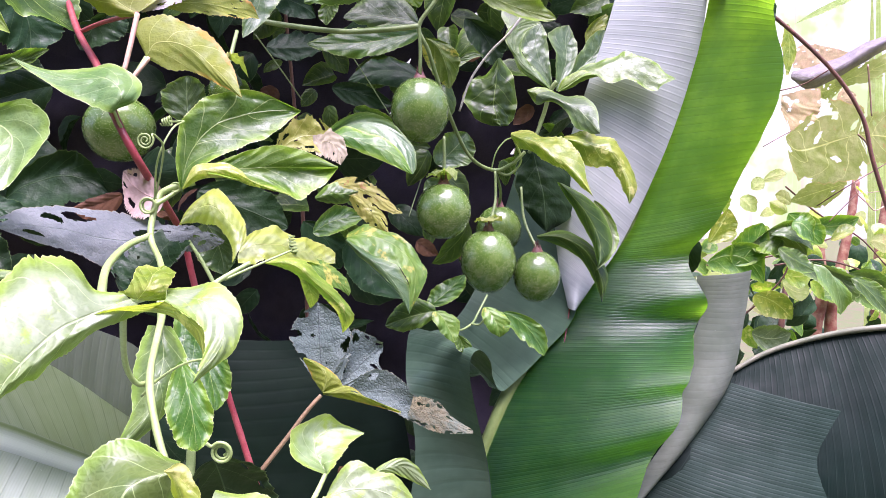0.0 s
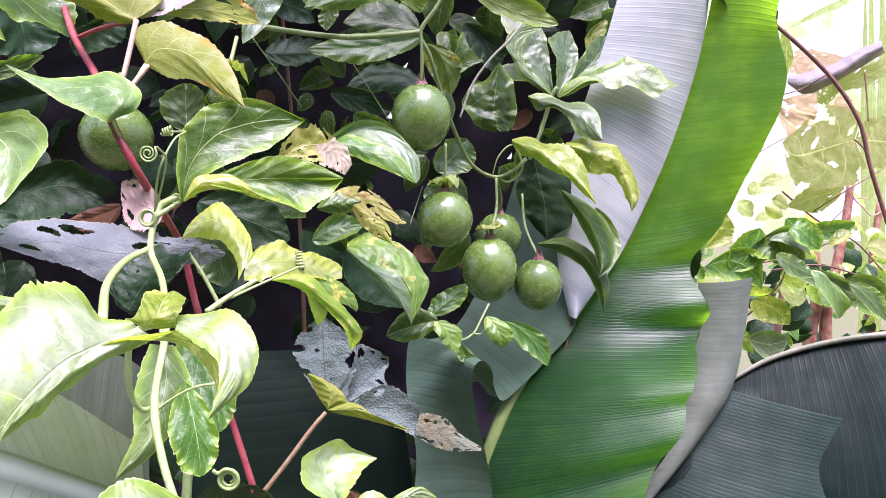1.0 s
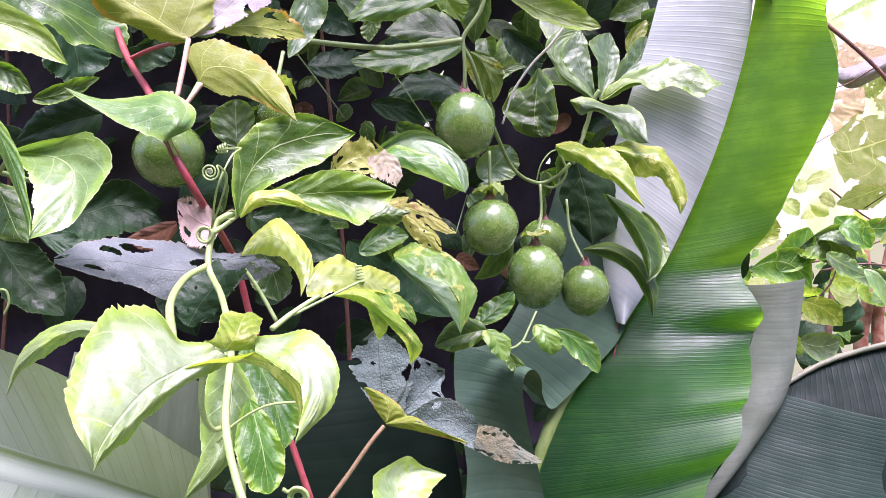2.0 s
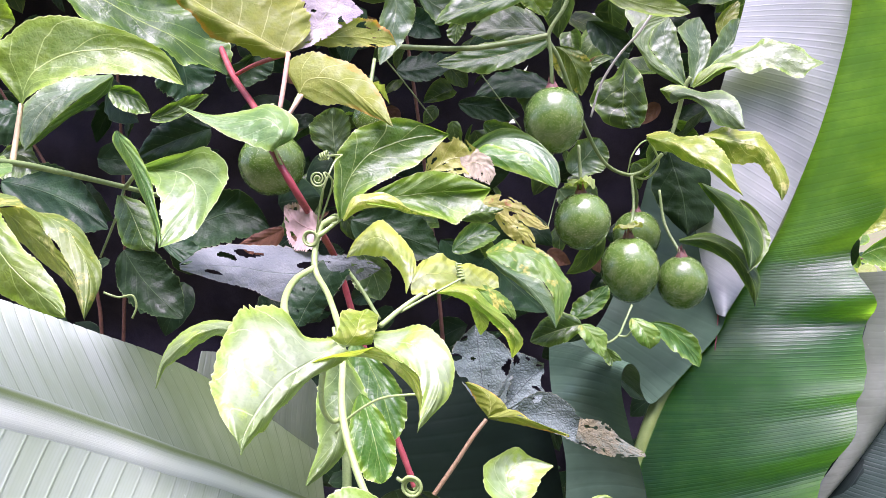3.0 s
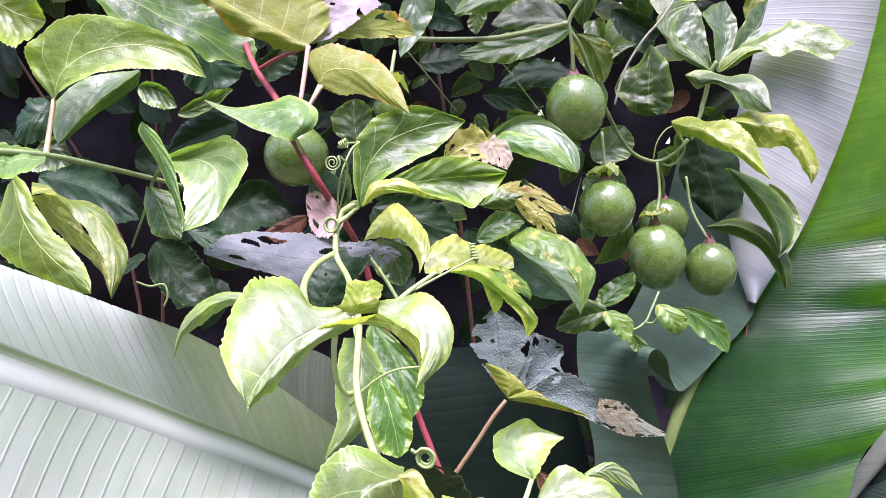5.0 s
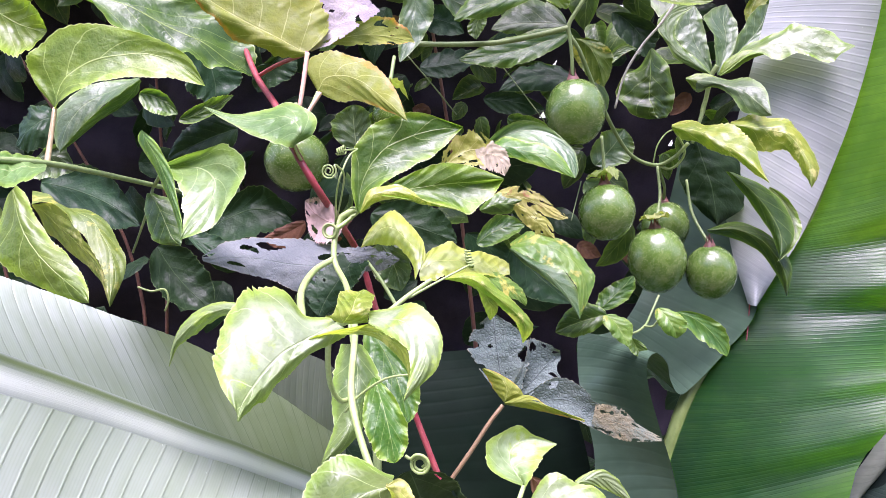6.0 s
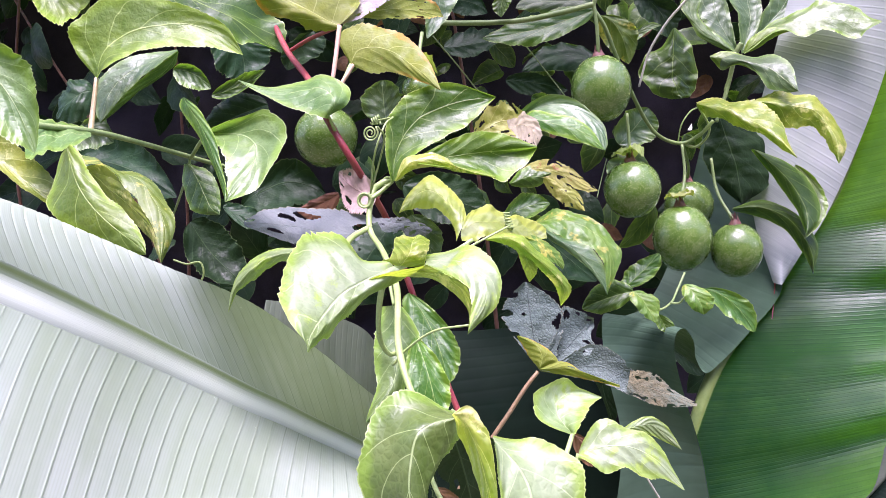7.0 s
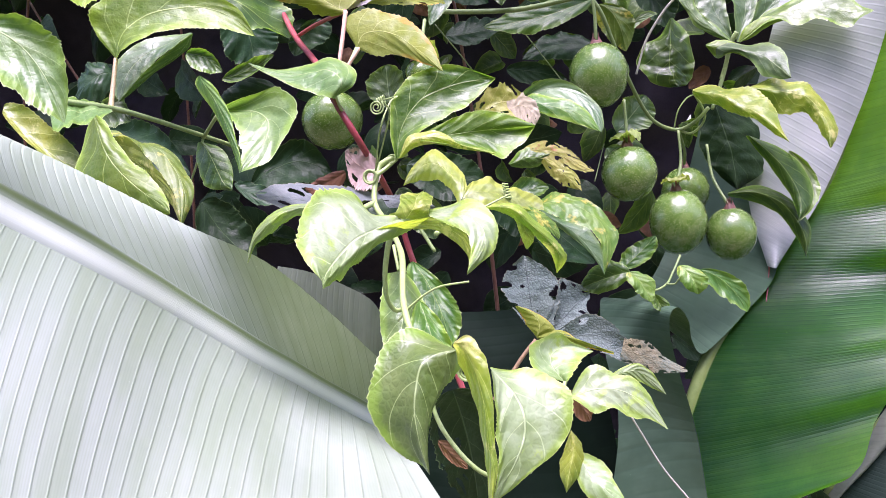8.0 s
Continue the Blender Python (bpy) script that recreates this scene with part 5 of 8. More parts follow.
lobed_leaf(shoot, [
    ("pale", [[(-0.0769, 0.2013, 1.3664), (-0.0803, 0.1986, 1.3692), (-0.086, 0.1956, 1.3745), (-0.0908, 0.1925, 1.3767), (-0.096, 0.1888, 1.3739), (-0.1006, 0.1849, 1.3678), (-0.1026, 0.1816, 1.3608), (-0.1017, 0.1789, 1.3537), (-0.0976, 0.1768, 1.3435), (-0.0906, 0.1757, 1.3382), (-0.0855, 0.1746, 1.336), (-0.0825, 0.1729, 1.3338)],
        [(-0.0752, 0.1946, 1.3679), (-0.0804, 0.1913, 1.3703), (-0.0871, 0.1875, 1.3716), (-0.0922, 0.1835, 1.3675), (-0.0947, 0.18, 1.3611), (-0.0937, 0.1771, 1.3536), (-0.0901, 0.1749, 1.346), (-0.0853, 0.1731, 1.3396), (-0.082, 0.1711, 1.3346)],
        [(-0.0728, 0.1851, 1.3701), (-0.0787, 0.1816, 1.3698), (-0.0828, 0.1783, 1.3677), (-0.0844, 0.1753, 1.3622), (-0.085, 0.1723, 1.3542), (-0.0835, 0.1696, 1.3443), (-0.0809, 0.1674, 1.3362)],
        [(-0.0732, 0.187, 1.3692), (-0.0744, 0.1844, 1.3666), (-0.0775, 0.1811, 1.3624), (-0.0799, 0.1779, 1.3567), (-0.0818, 0.1748, 1.3505), (-0.0822, 0.1719, 1.3434), (-0.0814, 0.1692, 1.3354)],
        [(-0.0744, 0.1927, 1.3676), (-0.0727, 0.1903, 1.3649), (-0.0744, 0.1869, 1.361), (-0.0784, 0.183, 1.3574), (-0.0811, 0.1792, 1.3515), (-0.0827, 0.1754, 1.3438), (-0.0822, 0.172, 1.3342)]], dict(nu=150, nv=28, count=34, teeth=0.025, ripple=0.025))], "broad green leaf with pale veins")
lobed_leaf(shoot, [
    ("lime", [[(-0.0733, 0.1831, 1.3721), (-0.0711, 0.1796, 1.3678), (-0.0678, 0.1761, 1.3611), (-0.0652, 0.1723, 1.3534), (-0.0636, 0.1682, 1.3447), (-0.0624, 0.1642, 1.3377), (-0.0617, 0.1601, 1.331)],
        [(-0.071, 0.1746, 1.3748), (-0.0674, 0.1726, 1.3731), (-0.064, 0.17, 1.3667), (-0.0619, 0.1669, 1.3582), (-0.0609, 0.1634, 1.3483), (-0.06, 0.1601, 1.3403), (-0.0603, 0.1565, 1.3327)],
        [(-0.0706, 0.1738, 1.3754), (-0.0661, 0.1734, 1.3774), (-0.0623, 0.1722, 1.373), (-0.0603, 0.1705, 1.3689), (-0.0593, 0.1684, 1.3616), (-0.0591, 0.166, 1.3541), (-0.0591, 0.1636, 1.3465), (-0.0585, 0.1614, 1.3403), (-0.0603, 0.1584, 1.3318)]], dict(nu=80, nv=14, count=26, teeth=0.025, ripple=0.04)),
    ("young", [[(-0.0633, 0.1908, 1.3625), (-0.0564, 0.1897, 1.3616), (-0.0498, 0.1888, 1.3626), (-0.042, 0.1877, 1.3586), (-0.0377, 0.1858, 1.3548), (-0.037, 0.1829, 1.3495), (-0.039, 0.1792, 1.3436), (-0.0427, 0.1754, 1.3398), (-0.0494, 0.1708, 1.3361), (-0.056, 0.1662, 1.3319), (-0.0611, 0.1622, 1.3299)],
        [(-0.0626, 0.1869, 1.3632), (-0.0567, 0.1846, 1.3607), (-0.0505, 0.1824, 1.3572), (-0.0466, 0.1793, 1.3513), (-0.0469, 0.1752, 1.3444), (-0.0517, 0.17, 1.3377), (-0.0573, 0.1648, 1.3336), (-0.0607, 0.1603, 1.3309)],
        [(-0.0614, 0.1811, 1.3643), (-0.0585, 0.1775, 1.359), (-0.0562, 0.1737, 1.3531), (-0.0556, 0.1694, 1.3459), (-0.0572, 0.1646, 1.3383), (-0.0605, 0.1594, 1.3313)],
        [(-0.0604, 0.1762, 1.3648), (-0.0596, 0.1729, 1.3587), (-0.0591, 0.1694, 1.352), (-0.0589, 0.1659, 1.3455), (-0.0586, 0.1625, 1.3393), (-0.0603, 0.1584, 1.3318)]], dict(nu=100, nv=28, count=34, teeth=0.02, ripple=0.02))], "pale glossy young leaf with a folded yellow edge")
lobed_leaf(shoot, [
    ("young", [[(-0.0463, 0.2674, 1.3335), (-0.0555, 0.2699, 1.3366), (-0.0609, 0.2735, 1.3414), (-0.0609, 0.2785, 1.3472), (-0.0544, 0.2848, 1.3496), (-0.0484, 0.2907, 1.35), (-0.0434, 0.2957, 1.344), (-0.0342, 0.3017, 1.3375)],
        [(-0.0464, 0.2744, 1.3314), (-0.0509, 0.2796, 1.3354), (-0.0527, 0.2856, 1.3403), (-0.0466, 0.2932, 1.3421), (-0.0342, 0.3017, 1.3375)],
        [(-0.0451, 0.2646, 1.3341), (-0.0431, 0.2731, 1.3345), (-0.0399, 0.2822, 1.3369), (-0.0375, 0.2909, 1.3383), (-0.0341, 0.2997, 1.3377)]], dict(nu=80, nv=20, count=18, teeth=0.025, ripple=0.05))], "small pale young leaf", [(-0.0555, 0.2433, 1.3216), (-0.0491, 0.2558, 1.3277), (-0.0458, 0.2675, 1.3332)], 0.0012)
lobed_leaf(shoot, [
    ("young", [[(-0.0429, 0.2546, 1.3316), (-0.0389, 0.2553, 1.3392), (-0.0329, 0.2562, 1.3439), (-0.0253, 0.2566, 1.34), (-0.0176, 0.2571, 1.3377), (-0.0123, 0.2567, 1.3313), (-0.0091, 0.2558, 1.3244), (-0.0055, 0.2548, 1.3167)],
        [(-0.0425, 0.2476, 1.3334), (-0.0334, 0.2495, 1.3354), (-0.0246, 0.251, 1.3346), (-0.0157, 0.2522, 1.3298), (-0.0056, 0.2528, 1.3175)],
        [(-0.0421, 0.2416, 1.3347), (-0.0328, 0.2438, 1.3277), (-0.0262, 0.2461, 1.3289), (-0.0189, 0.248, 1.3239), (-0.0126, 0.25, 1.3226), (-0.0057, 0.2518, 1.3176)]], dict(nu=80, nv=20, count=20, teeth=0.03, ripple=0.045)),
    ("young", [[(-0.0254, 0.2605, 1.3386), (-0.0208, 0.2631, 1.3406), (-0.0148, 0.2659, 1.3408), (-0.0091, 0.268, 1.3358), (-0.0044, 0.2695, 1.3262)],
        [(-0.0242, 0.2587, 1.3386), (-0.0192, 0.262, 1.3389), (-0.014, 0.2652, 1.3368), (-0.0045, 0.2685, 1.3265)],
        [(-0.0232, 0.2599, 1.3375), (-0.018, 0.263, 1.3354), (-0.0131, 0.2659, 1.332), (-0.0044, 0.2695, 1.326)]], dict(nu=50, nv=10, count=12, teeth=0.03, ripple=0.04))], "pale lobed young leaf", [(-0.0494, 0.244, 1.3142), (-0.0454, 0.246, 1.324), (-0.0425, 0.2476, 1.3334)], 0.0012)
lobed_leaf(shoot, [
    ("lime", [[(-0.044, 0.2529, 1.3173), (-0.0473, 0.2479, 1.3102), (-0.0491, 0.2435, 1.3045), (-0.0468, 0.2398, 1.2967)],
        [(-0.0433, 0.2471, 1.3195), (-0.0431, 0.2443, 1.3117), (-0.0449, 0.2411, 1.3048), (-0.0466, 0.2379, 1.2976)],
        [(-0.0435, 0.252, 1.3174), (-0.0395, 0.2493, 1.312), (-0.0405, 0.2451, 1.3037), (-0.0466, 0.2399, 1.2967)]], dict(nu=60, nv=14, count=14, teeth=0.025, ripple=0.03))], "small yellow-green leaf")
lobed_leaf(shoot, [
    ("young", [[(-0.0408, 0.2557, 1.307), (-0.0352, 0.2518, 1.3066), (-0.0296, 0.2477, 1.3031), (-0.027, 0.2427, 1.2983), (-0.0216, 0.238, 1.2902)],
        [(-0.0409, 0.2486, 1.3087), (-0.038, 0.244, 1.3035), (-0.0328, 0.24, 1.299), (-0.0216, 0.237, 1.2907)],
        [(-0.042, 0.2502, 1.3063), (-0.0423, 0.244, 1.3), (-0.0368, 0.2392, 1.294), (-0.0216, 0.237, 1.2904)]], dict(nu=60, nv=16, count=14, teeth=0.03, ripple=0.04))], "small pale leaf")
leaf(grape, "dark", [((-0.115, 0.3443, 1.3074), (-0.1125, 0.3616, 1.2676), (-0.1135, 0.3767, 1.2144), (-0.0892, 0.368, 1.2751), (-0.1295, 0.3474, 1.27))], "dark chewed leaf", holes=0.2, nu=130, nv=28)
leaf(grape, "brown", [((-0.1171, 0.3112, 1.2909), (-0.1117, 0.3166, 1.2809), (-0.1053, 0.3223, 1.2707), (-0.108, 0.3178, 1.2835), (-0.1134, 0.3159, 1.2781))], "brown withered scrap")
leaf(grape, "brown", [((-0.0497, 0.3293, 1.3103), (-0.0435, 0.3349, 1.2992), (-0.04, 0.3399, 1.2896), (-0.0405, 0.3358, 1.3013), (-0.0473, 0.3335, 1.2952))], "brown withered scrap")
tube("stem", [(-0.0772, 0.1958, 1.3635), (-0.0885, 0.207, 1.3483), (-0.0834, 0.2018, 1.3355), (-0.0699, 0.1986, 1.3224), (-0.0553, 0.207, 1.3197)], 0.0008, 0.0008, "shoot", shoot)
# ---- main passion vine ----
vine = thing("passion_vine", (-0.0236, 0.7264, 1.5976), "leafy green passion vine carrying unripe fruits", "vine")
tube("stem", [(-0.1954, 0.7378, 1.6102), (-0.173, 0.7361, 1.6029), (-0.1052, 0.734, 1.5942), (-0.0569, 0.7305, 1.5949), (-0.0236, 0.7264, 1.5976)], 0.0027, 0.0027, "stem", vine, "green woody stem")
tube("stem", [(0.004, 0.7264, 1.6556), (-0.0057, 0.727, 1.6252), (-0.0236, 0.7264, 1.5976), (-0.014, 0.7361, 1.5738), (0.0063, 0.7753, 1.5172), (0.0305, 0.8265, 1.4725), (0.0593, 0.8475, 1.4559), (0.081, 0.8448, 1.4625), (0.0976, 0.8491, 1.4771)], 0.002, 0.0022, "stem", vine)
tube("tendril", [(0.0194, 0.8374, 1.5239), (0.0327, 0.837, 1.5601), (0.054, 0.8377, 1.59), (0.077, 0.8381, 1.6129), (0.1028, 0.84, 1.6464)], 0.0012, 0.0016, "straw", vine, "thin pale dead stem")
lobed_leaf(vine, [
    ("fresh", [[(-0.1611, 0.4366, 1.4426), (-0.1643, 0.4402, 1.4565), (-0.1645, 0.4446, 1.4729), (-0.1608, 0.4496, 1.4872), (-0.1526, 0.4551, 1.4977), (-0.1403, 0.461, 1.5024), (-0.1189, 0.4684, 1.5038), (-0.0936, 0.4754, 1.4925)],
        [(-0.1616, 0.4406, 1.4425), (-0.1609, 0.4456, 1.4616), (-0.1546, 0.4514, 1.4776), (-0.1427, 0.458, 1.4896), (-0.1266, 0.4649, 1.495), (-0.1106, 0.4713, 1.4965), (-0.0939, 0.4774, 1.4926)],
        [(-0.161, 0.4397, 1.4425), (-0.1556, 0.4463, 1.4593), (-0.1449, 0.4536, 1.4731), (-0.1316, 0.4609, 1.4805), (-0.1166, 0.4684, 1.4865), (-0.0939, 0.4774, 1.4923)],
        [(-0.1572, 0.4313, 1.4426), (-0.1463, 0.4392, 1.4561), (-0.1345, 0.4468, 1.4641), (-0.1227, 0.454, 1.4689), (-0.1131, 0.4609, 1.4744), (-0.1031, 0.4682, 1.4826), (-0.0937, 0.4754, 1.4917)]], dict(nu=170, nv=26, count=36, teeth=0.022, ripple=0.03, lobing=0.1)),
    ("fresh", [[(-0.1401, 0.433, 1.4565), (-0.1214, 0.4387, 1.4644), (-0.111, 0.4423, 1.4674), (-0.1024, 0.4453, 1.4684), (-0.0888, 0.4491, 1.4662), (-0.0787, 0.4519, 1.4618), (-0.0665, 0.455, 1.4554)],
        [(-0.1407, 0.4316, 1.4544), (-0.1236, 0.4372, 1.4571), (-0.1064, 0.4426, 1.4585), (-0.0893, 0.4478, 1.4577), (-0.0665, 0.4539, 1.455)],
        [(-0.1397, 0.4276, 1.4527), (-0.1236, 0.4351, 1.4512), (-0.1071, 0.4427, 1.4507), (-0.0902, 0.4506, 1.4513), (-0.0671, 0.4599, 1.4547)],
        [(-0.1369, 0.4167, 1.4511), (-0.1227, 0.4221, 1.4477), (-0.1133, 0.4266, 1.4447), (-0.1005, 0.4317, 1.4414), (-0.0927, 0.4357, 1.4368), (-0.0877, 0.4393, 1.4348), (-0.0812, 0.4439, 1.4397), (-0.0739, 0.4486, 1.4443), (-0.0665, 0.4539, 1.4543)]], dict(nu=160, nv=26, count=30, teeth=0.022, ripple=0.03, lobing=0.1)),
    ("lime", [[(-0.1554, 0.4254, 1.4421), (-0.1486, 0.4266, 1.4552), (-0.1392, 0.4272, 1.4572), (-0.1299, 0.4277, 1.4575), (-0.1213, 0.4276, 1.4533), (-0.1143, 0.4269, 1.4469), (-0.1014, 0.4277, 1.4427), (-0.0913, 0.4279, 1.4385)],
        [(-0.153, 0.4188, 1.4419), (-0.145, 0.4204, 1.4516), (-0.1362, 0.4215, 1.4533), (-0.1269, 0.4225, 1.4528), (-0.1182, 0.4231, 1.4494), (-0.1092, 0.4236, 1.4445), (-0.091, 0.4259, 1.4382)],
        [(-0.1536, 0.4217, 1.4415), (-0.1444, 0.4229, 1.447), (-0.1337, 0.424, 1.4488), (-0.1234, 0.4247, 1.447), (-0.1142, 0.4251, 1.4438), (-0.1013, 0.4262, 1.4407), (-0.0912, 0.4268, 1.4378)]], dict(nu=80, nv=10, count=14, teeth=0.015, ripple=0.03))], "large glossy green leaf with pale glare and a folded edge", [(-0.1763, 0.4357, 1.4322), (-0.1707, 0.4408, 1.4362), (-0.1634, 0.4464, 1.4423)], 0.0016)
lobed_leaf(vine, [
    ("old", [[(-0.1134, 0.4822, 1.465), (-0.1099, 0.4869, 1.4794), (-0.1013, 0.4922, 1.4893), (-0.0899, 0.4975, 1.492), (-0.08, 0.5013, 1.4834), (-0.0702, 0.5053, 1.4764)],
        [(-0.1133, 0.4852, 1.4642), (-0.1043, 0.4902, 1.4728), (-0.0928, 0.4952, 1.4773), (-0.0816, 0.4996, 1.4757), (-0.0724, 0.5034, 1.4714)],
        [(-0.1115, 0.4814, 1.4629), (-0.1003, 0.4864, 1.4654), (-0.0892, 0.4913, 1.466), (-0.0799, 0.4958, 1.466), (-0.0724, 0.4999, 1.4662)]], dict(nu=120, nv=26, count=14, teeth=0.08, ripple=0.06, holes=0.14)),
    ("cream_dry", [[(-0.0929, 0.4968, 1.4782), (-0.0798, 0.4989, 1.4825), (-0.0693, 0.4993, 1.4753), (-0.0664, 0.4979, 1.4649), (-0.0703, 0.4954, 1.4574)],
        [(-0.0893, 0.4948, 1.4707), (-0.0794, 0.496, 1.473), (-0.0719, 0.496, 1.4673), (-0.0702, 0.4944, 1.4574)],
        [(-0.0865, 0.4906, 1.4634), (-0.0779, 0.4921, 1.4611), (-0.0701, 0.4933, 1.457)]], dict(nu=90, nv=22, count=12, teeth=0.1, ripple=0.06, holes=0.16))], "yellow-pink insect-eaten leaf")
lobed_leaf(vine, [
    ("sage", [[(-0.0968, 0.5972, 1.4867), (-0.0822, 0.5968, 1.4974), (-0.0632, 0.5967, 1.502), (-0.0451, 0.5954, 1.4955), (-0.0322, 0.5925, 1.4836), (-0.0231, 0.5888, 1.4713), (-0.0213, 0.5835, 1.4575), (-0.024, 0.5779, 1.4505)],
        [(-0.0957, 0.6024, 1.4854), (-0.0816, 0.5997, 1.491), (-0.0638, 0.5974, 1.4938), (-0.0469, 0.5942, 1.4883), (-0.0347, 0.5896, 1.4787), (-0.0261, 0.584, 1.4651), (-0.024, 0.5769, 1.4505)],
        [(-0.0906, 0.591, 1.4831), (-0.0776, 0.5887, 1.4855), (-0.0615, 0.5867, 1.4838), (-0.0455, 0.5842, 1.4768), (-0.0332, 0.5805, 1.4657), (-0.024, 0.5759, 1.4505)]], dict(nu=150, nv=20, count=24, teeth=0.025, ripple=0.03)),
    ("fresh", [[(-0.0863, 0.5787, 1.4854), (-0.0762, 0.577, 1.4893), (-0.0616, 0.5754, 1.4838), (-0.0449, 0.5743, 1.4791), (-0.0325, 0.5716, 1.4668), (-0.024, 0.5677, 1.4506)],
        [(-0.0862, 0.5682, 1.4822), (-0.0759, 0.5675, 1.4808), (-0.0607, 0.5674, 1.4754), (-0.0444, 0.5675, 1.4695), (-0.0328, 0.5664, 1.4601), (-0.0239, 0.5646, 1.4506)],
        [(-0.0872, 0.5678, 1.4801), (-0.0764, 0.566, 1.4728), (-0.0612, 0.5652, 1.467), (-0.042, 0.565, 1.4587), (-0.0239, 0.5646, 1.4506)]], dict(nu=70, nv=12, count=18, teeth=0.02, ripple=0.03))], "wavy green leaf with its near edge curled up")
lobed_leaf(vine, [
    ("old", [[(-0.0901, 0.5679, 1.4431), (-0.0785, 0.5687, 1.448), (-0.0651, 0.5693, 1.4478), (-0.0523, 0.5692, 1.4401), (-0.0419, 0.5683, 1.4303), (-0.032, 0.5674, 1.4203)],
        [(-0.088, 0.564, 1.4408), (-0.0755, 0.5649, 1.4416), (-0.0612, 0.5655, 1.4369), (-0.0464, 0.5659, 1.4277), (-0.0321, 0.5663, 1.4199)],
        [(-0.0862, 0.5622, 1.439), (-0.0745, 0.5626, 1.4345), (-0.0618, 0.5629, 1.4263), (-0.0447, 0.5642, 1.4197), (-0.0321, 0.5653, 1.4195)]], dict(nu=130, nv=28, count=16, teeth=0.08, ripple=0.06, holes=0.24)),
    ("old", [[(-0.0747, 0.5639, 1.4326), (-0.0675, 0.5622, 1.4197), (-0.0571, 0.5613, 1.4101), (-0.0435, 0.5616, 1.4047)],
        [(-0.0705, 0.5618, 1.4333), (-0.0606, 0.5615, 1.4232), (-0.0515, 0.5612, 1.415), (-0.0434, 0.5606, 1.4048)],
        [(-0.0672, 0.5656, 1.4338), (-0.0532, 0.5656, 1.4255), (-0.045, 0.5644, 1.4161), (-0.043, 0.5617, 1.4046)]], dict(nu=90, nv=22, count=12, teeth=0.06, ripple=0.05, holes=0.1)),
    ("mid", [[(-0.1013, 0.5637, 1.4329), (-0.0899, 0.5659, 1.4432), (-0.0774, 0.5675, 1.4435), (-0.0671, 0.568, 1.4381)],
        [(-0.0996, 0.5568, 1.4318), (-0.0875, 0.5596, 1.4356), (-0.0766, 0.5618, 1.4355), (-0.0668, 0.5639, 1.4374)],
        [(-0.0993, 0.5608, 1.4302), (-0.0884, 0.562, 1.4275), (-0.0764, 0.5639, 1.4283), (-0.067, 0.5658, 1.4364)]], dict(nu=60, nv=14, count=6, teeth=0.02, ripple=0.05))], "yellow leaf eaten into holes")
lobed_leaf(vine, [
    ("spotted", [[(-0.0971, 0.7143, 1.3897), (-0.0763, 0.7125, 1.3999), (-0.0569, 0.7092, 1.3954), (-0.0356, 0.7056, 1.3842), (-0.0226, 0.6998, 1.3674), (-0.0155, 0.6931, 1.3535), (-0.0222, 0.6831, 1.3347), (-0.0318, 0.6727, 1.317)],
        [(-0.0951, 0.6992, 1.3888), (-0.0732, 0.698, 1.3908), (-0.0533, 0.6957, 1.3842), (-0.0377, 0.6921, 1.3737), (-0.028, 0.6869, 1.359), (-0.0272, 0.6793, 1.3383), (-0.0318, 0.6707, 1.3174)],
        [(-0.0927, 0.6843, 1.388), (-0.0707, 0.6832, 1.3746), (-0.0524, 0.6819, 1.3671), (-0.0397, 0.6794, 1.358), (-0.0323, 0.675, 1.341), (-0.0317, 0.6687, 1.3179)]], dict(nu=150, nv=20, count=26, teeth=0.04, ripple=0.09)),
    # greyer material here paints the pale glare on this part of the leaf
    ("sage", [[(-0.0927, 0.6843, 1.388), (-0.0707, 0.6832, 1.3746), (-0.0524, 0.6819, 1.3671), (-0.0397, 0.6794, 1.358), (-0.0323, 0.675, 1.341), (-0.0317, 0.6687, 1.3179)],
        [(-0.093, 0.677, 1.3882), (-0.0757, 0.6762, 1.3741), (-0.0604, 0.6752, 1.363), (-0.0476, 0.6734, 1.3485), (-0.0371, 0.671, 1.3322), (-0.0317, 0.6677, 1.3181)],
        [(-0.094, 0.6808, 1.3873), (-0.0813, 0.6784, 1.3731), (-0.067, 0.6766, 1.3616), (-0.0543, 0.6744, 1.3503), (-0.042, 0.672, 1.3366), (-0.0317, 0.6687, 1.3179)]], dict(nu=70, nv=12, count=18, teeth=0.02, ripple=0.03))], "green leaf blotched with yellow")
leaf(vine, "mid", [((-0.0064, 0.7135, 1.3117), (-0.0326, 0.7084, 1.307), (-0.0579, 0.7032, 1.2989), (-0.0344, 0.7146, 1.3229), (-0.0306, 0.7025, 1.2941))], "small dark green leaf")
leaf(vine, "spotted", [((-0.0075, 0.7133, 1.3117), (0.0036, 0.7091, 1.2998), (0.0119, 0.7037, 1.2805), (-0.0076, 0.7019, 1.2985), (0.015, 0.7164, 1.3017))], "small speckled leaf")
leaf(vine, "spotted", [((0.0443, 0.7328, 1.3125), (0.0551, 0.7232, 1.2986), (0.0596, 0.7225, 1.2827), (0.0439, 0.7209, 1.2956), (0.0689, 0.7258, 1.3003))], "small speckled leaf")
leaf(vine, "mid", [((0.016, 0.7102, 1.2878), (0.0198, 0.71, 1.2786), (0.0243, 0.7048, 1.2686), (0.0129, 0.7036, 1.2782), (0.0292, 0.7065, 1.2781))], "tiny green leaf")
leaf(vine, "mid", [((0.0631, 0.7405, 1.3055), (0.0897, 0.7407, 1.2894), (0.1087, 0.7393, 1.2584), (0.1016, 0.7461, 1.2918), (0.0814, 0.7361, 1.2775))], "small green leaf")
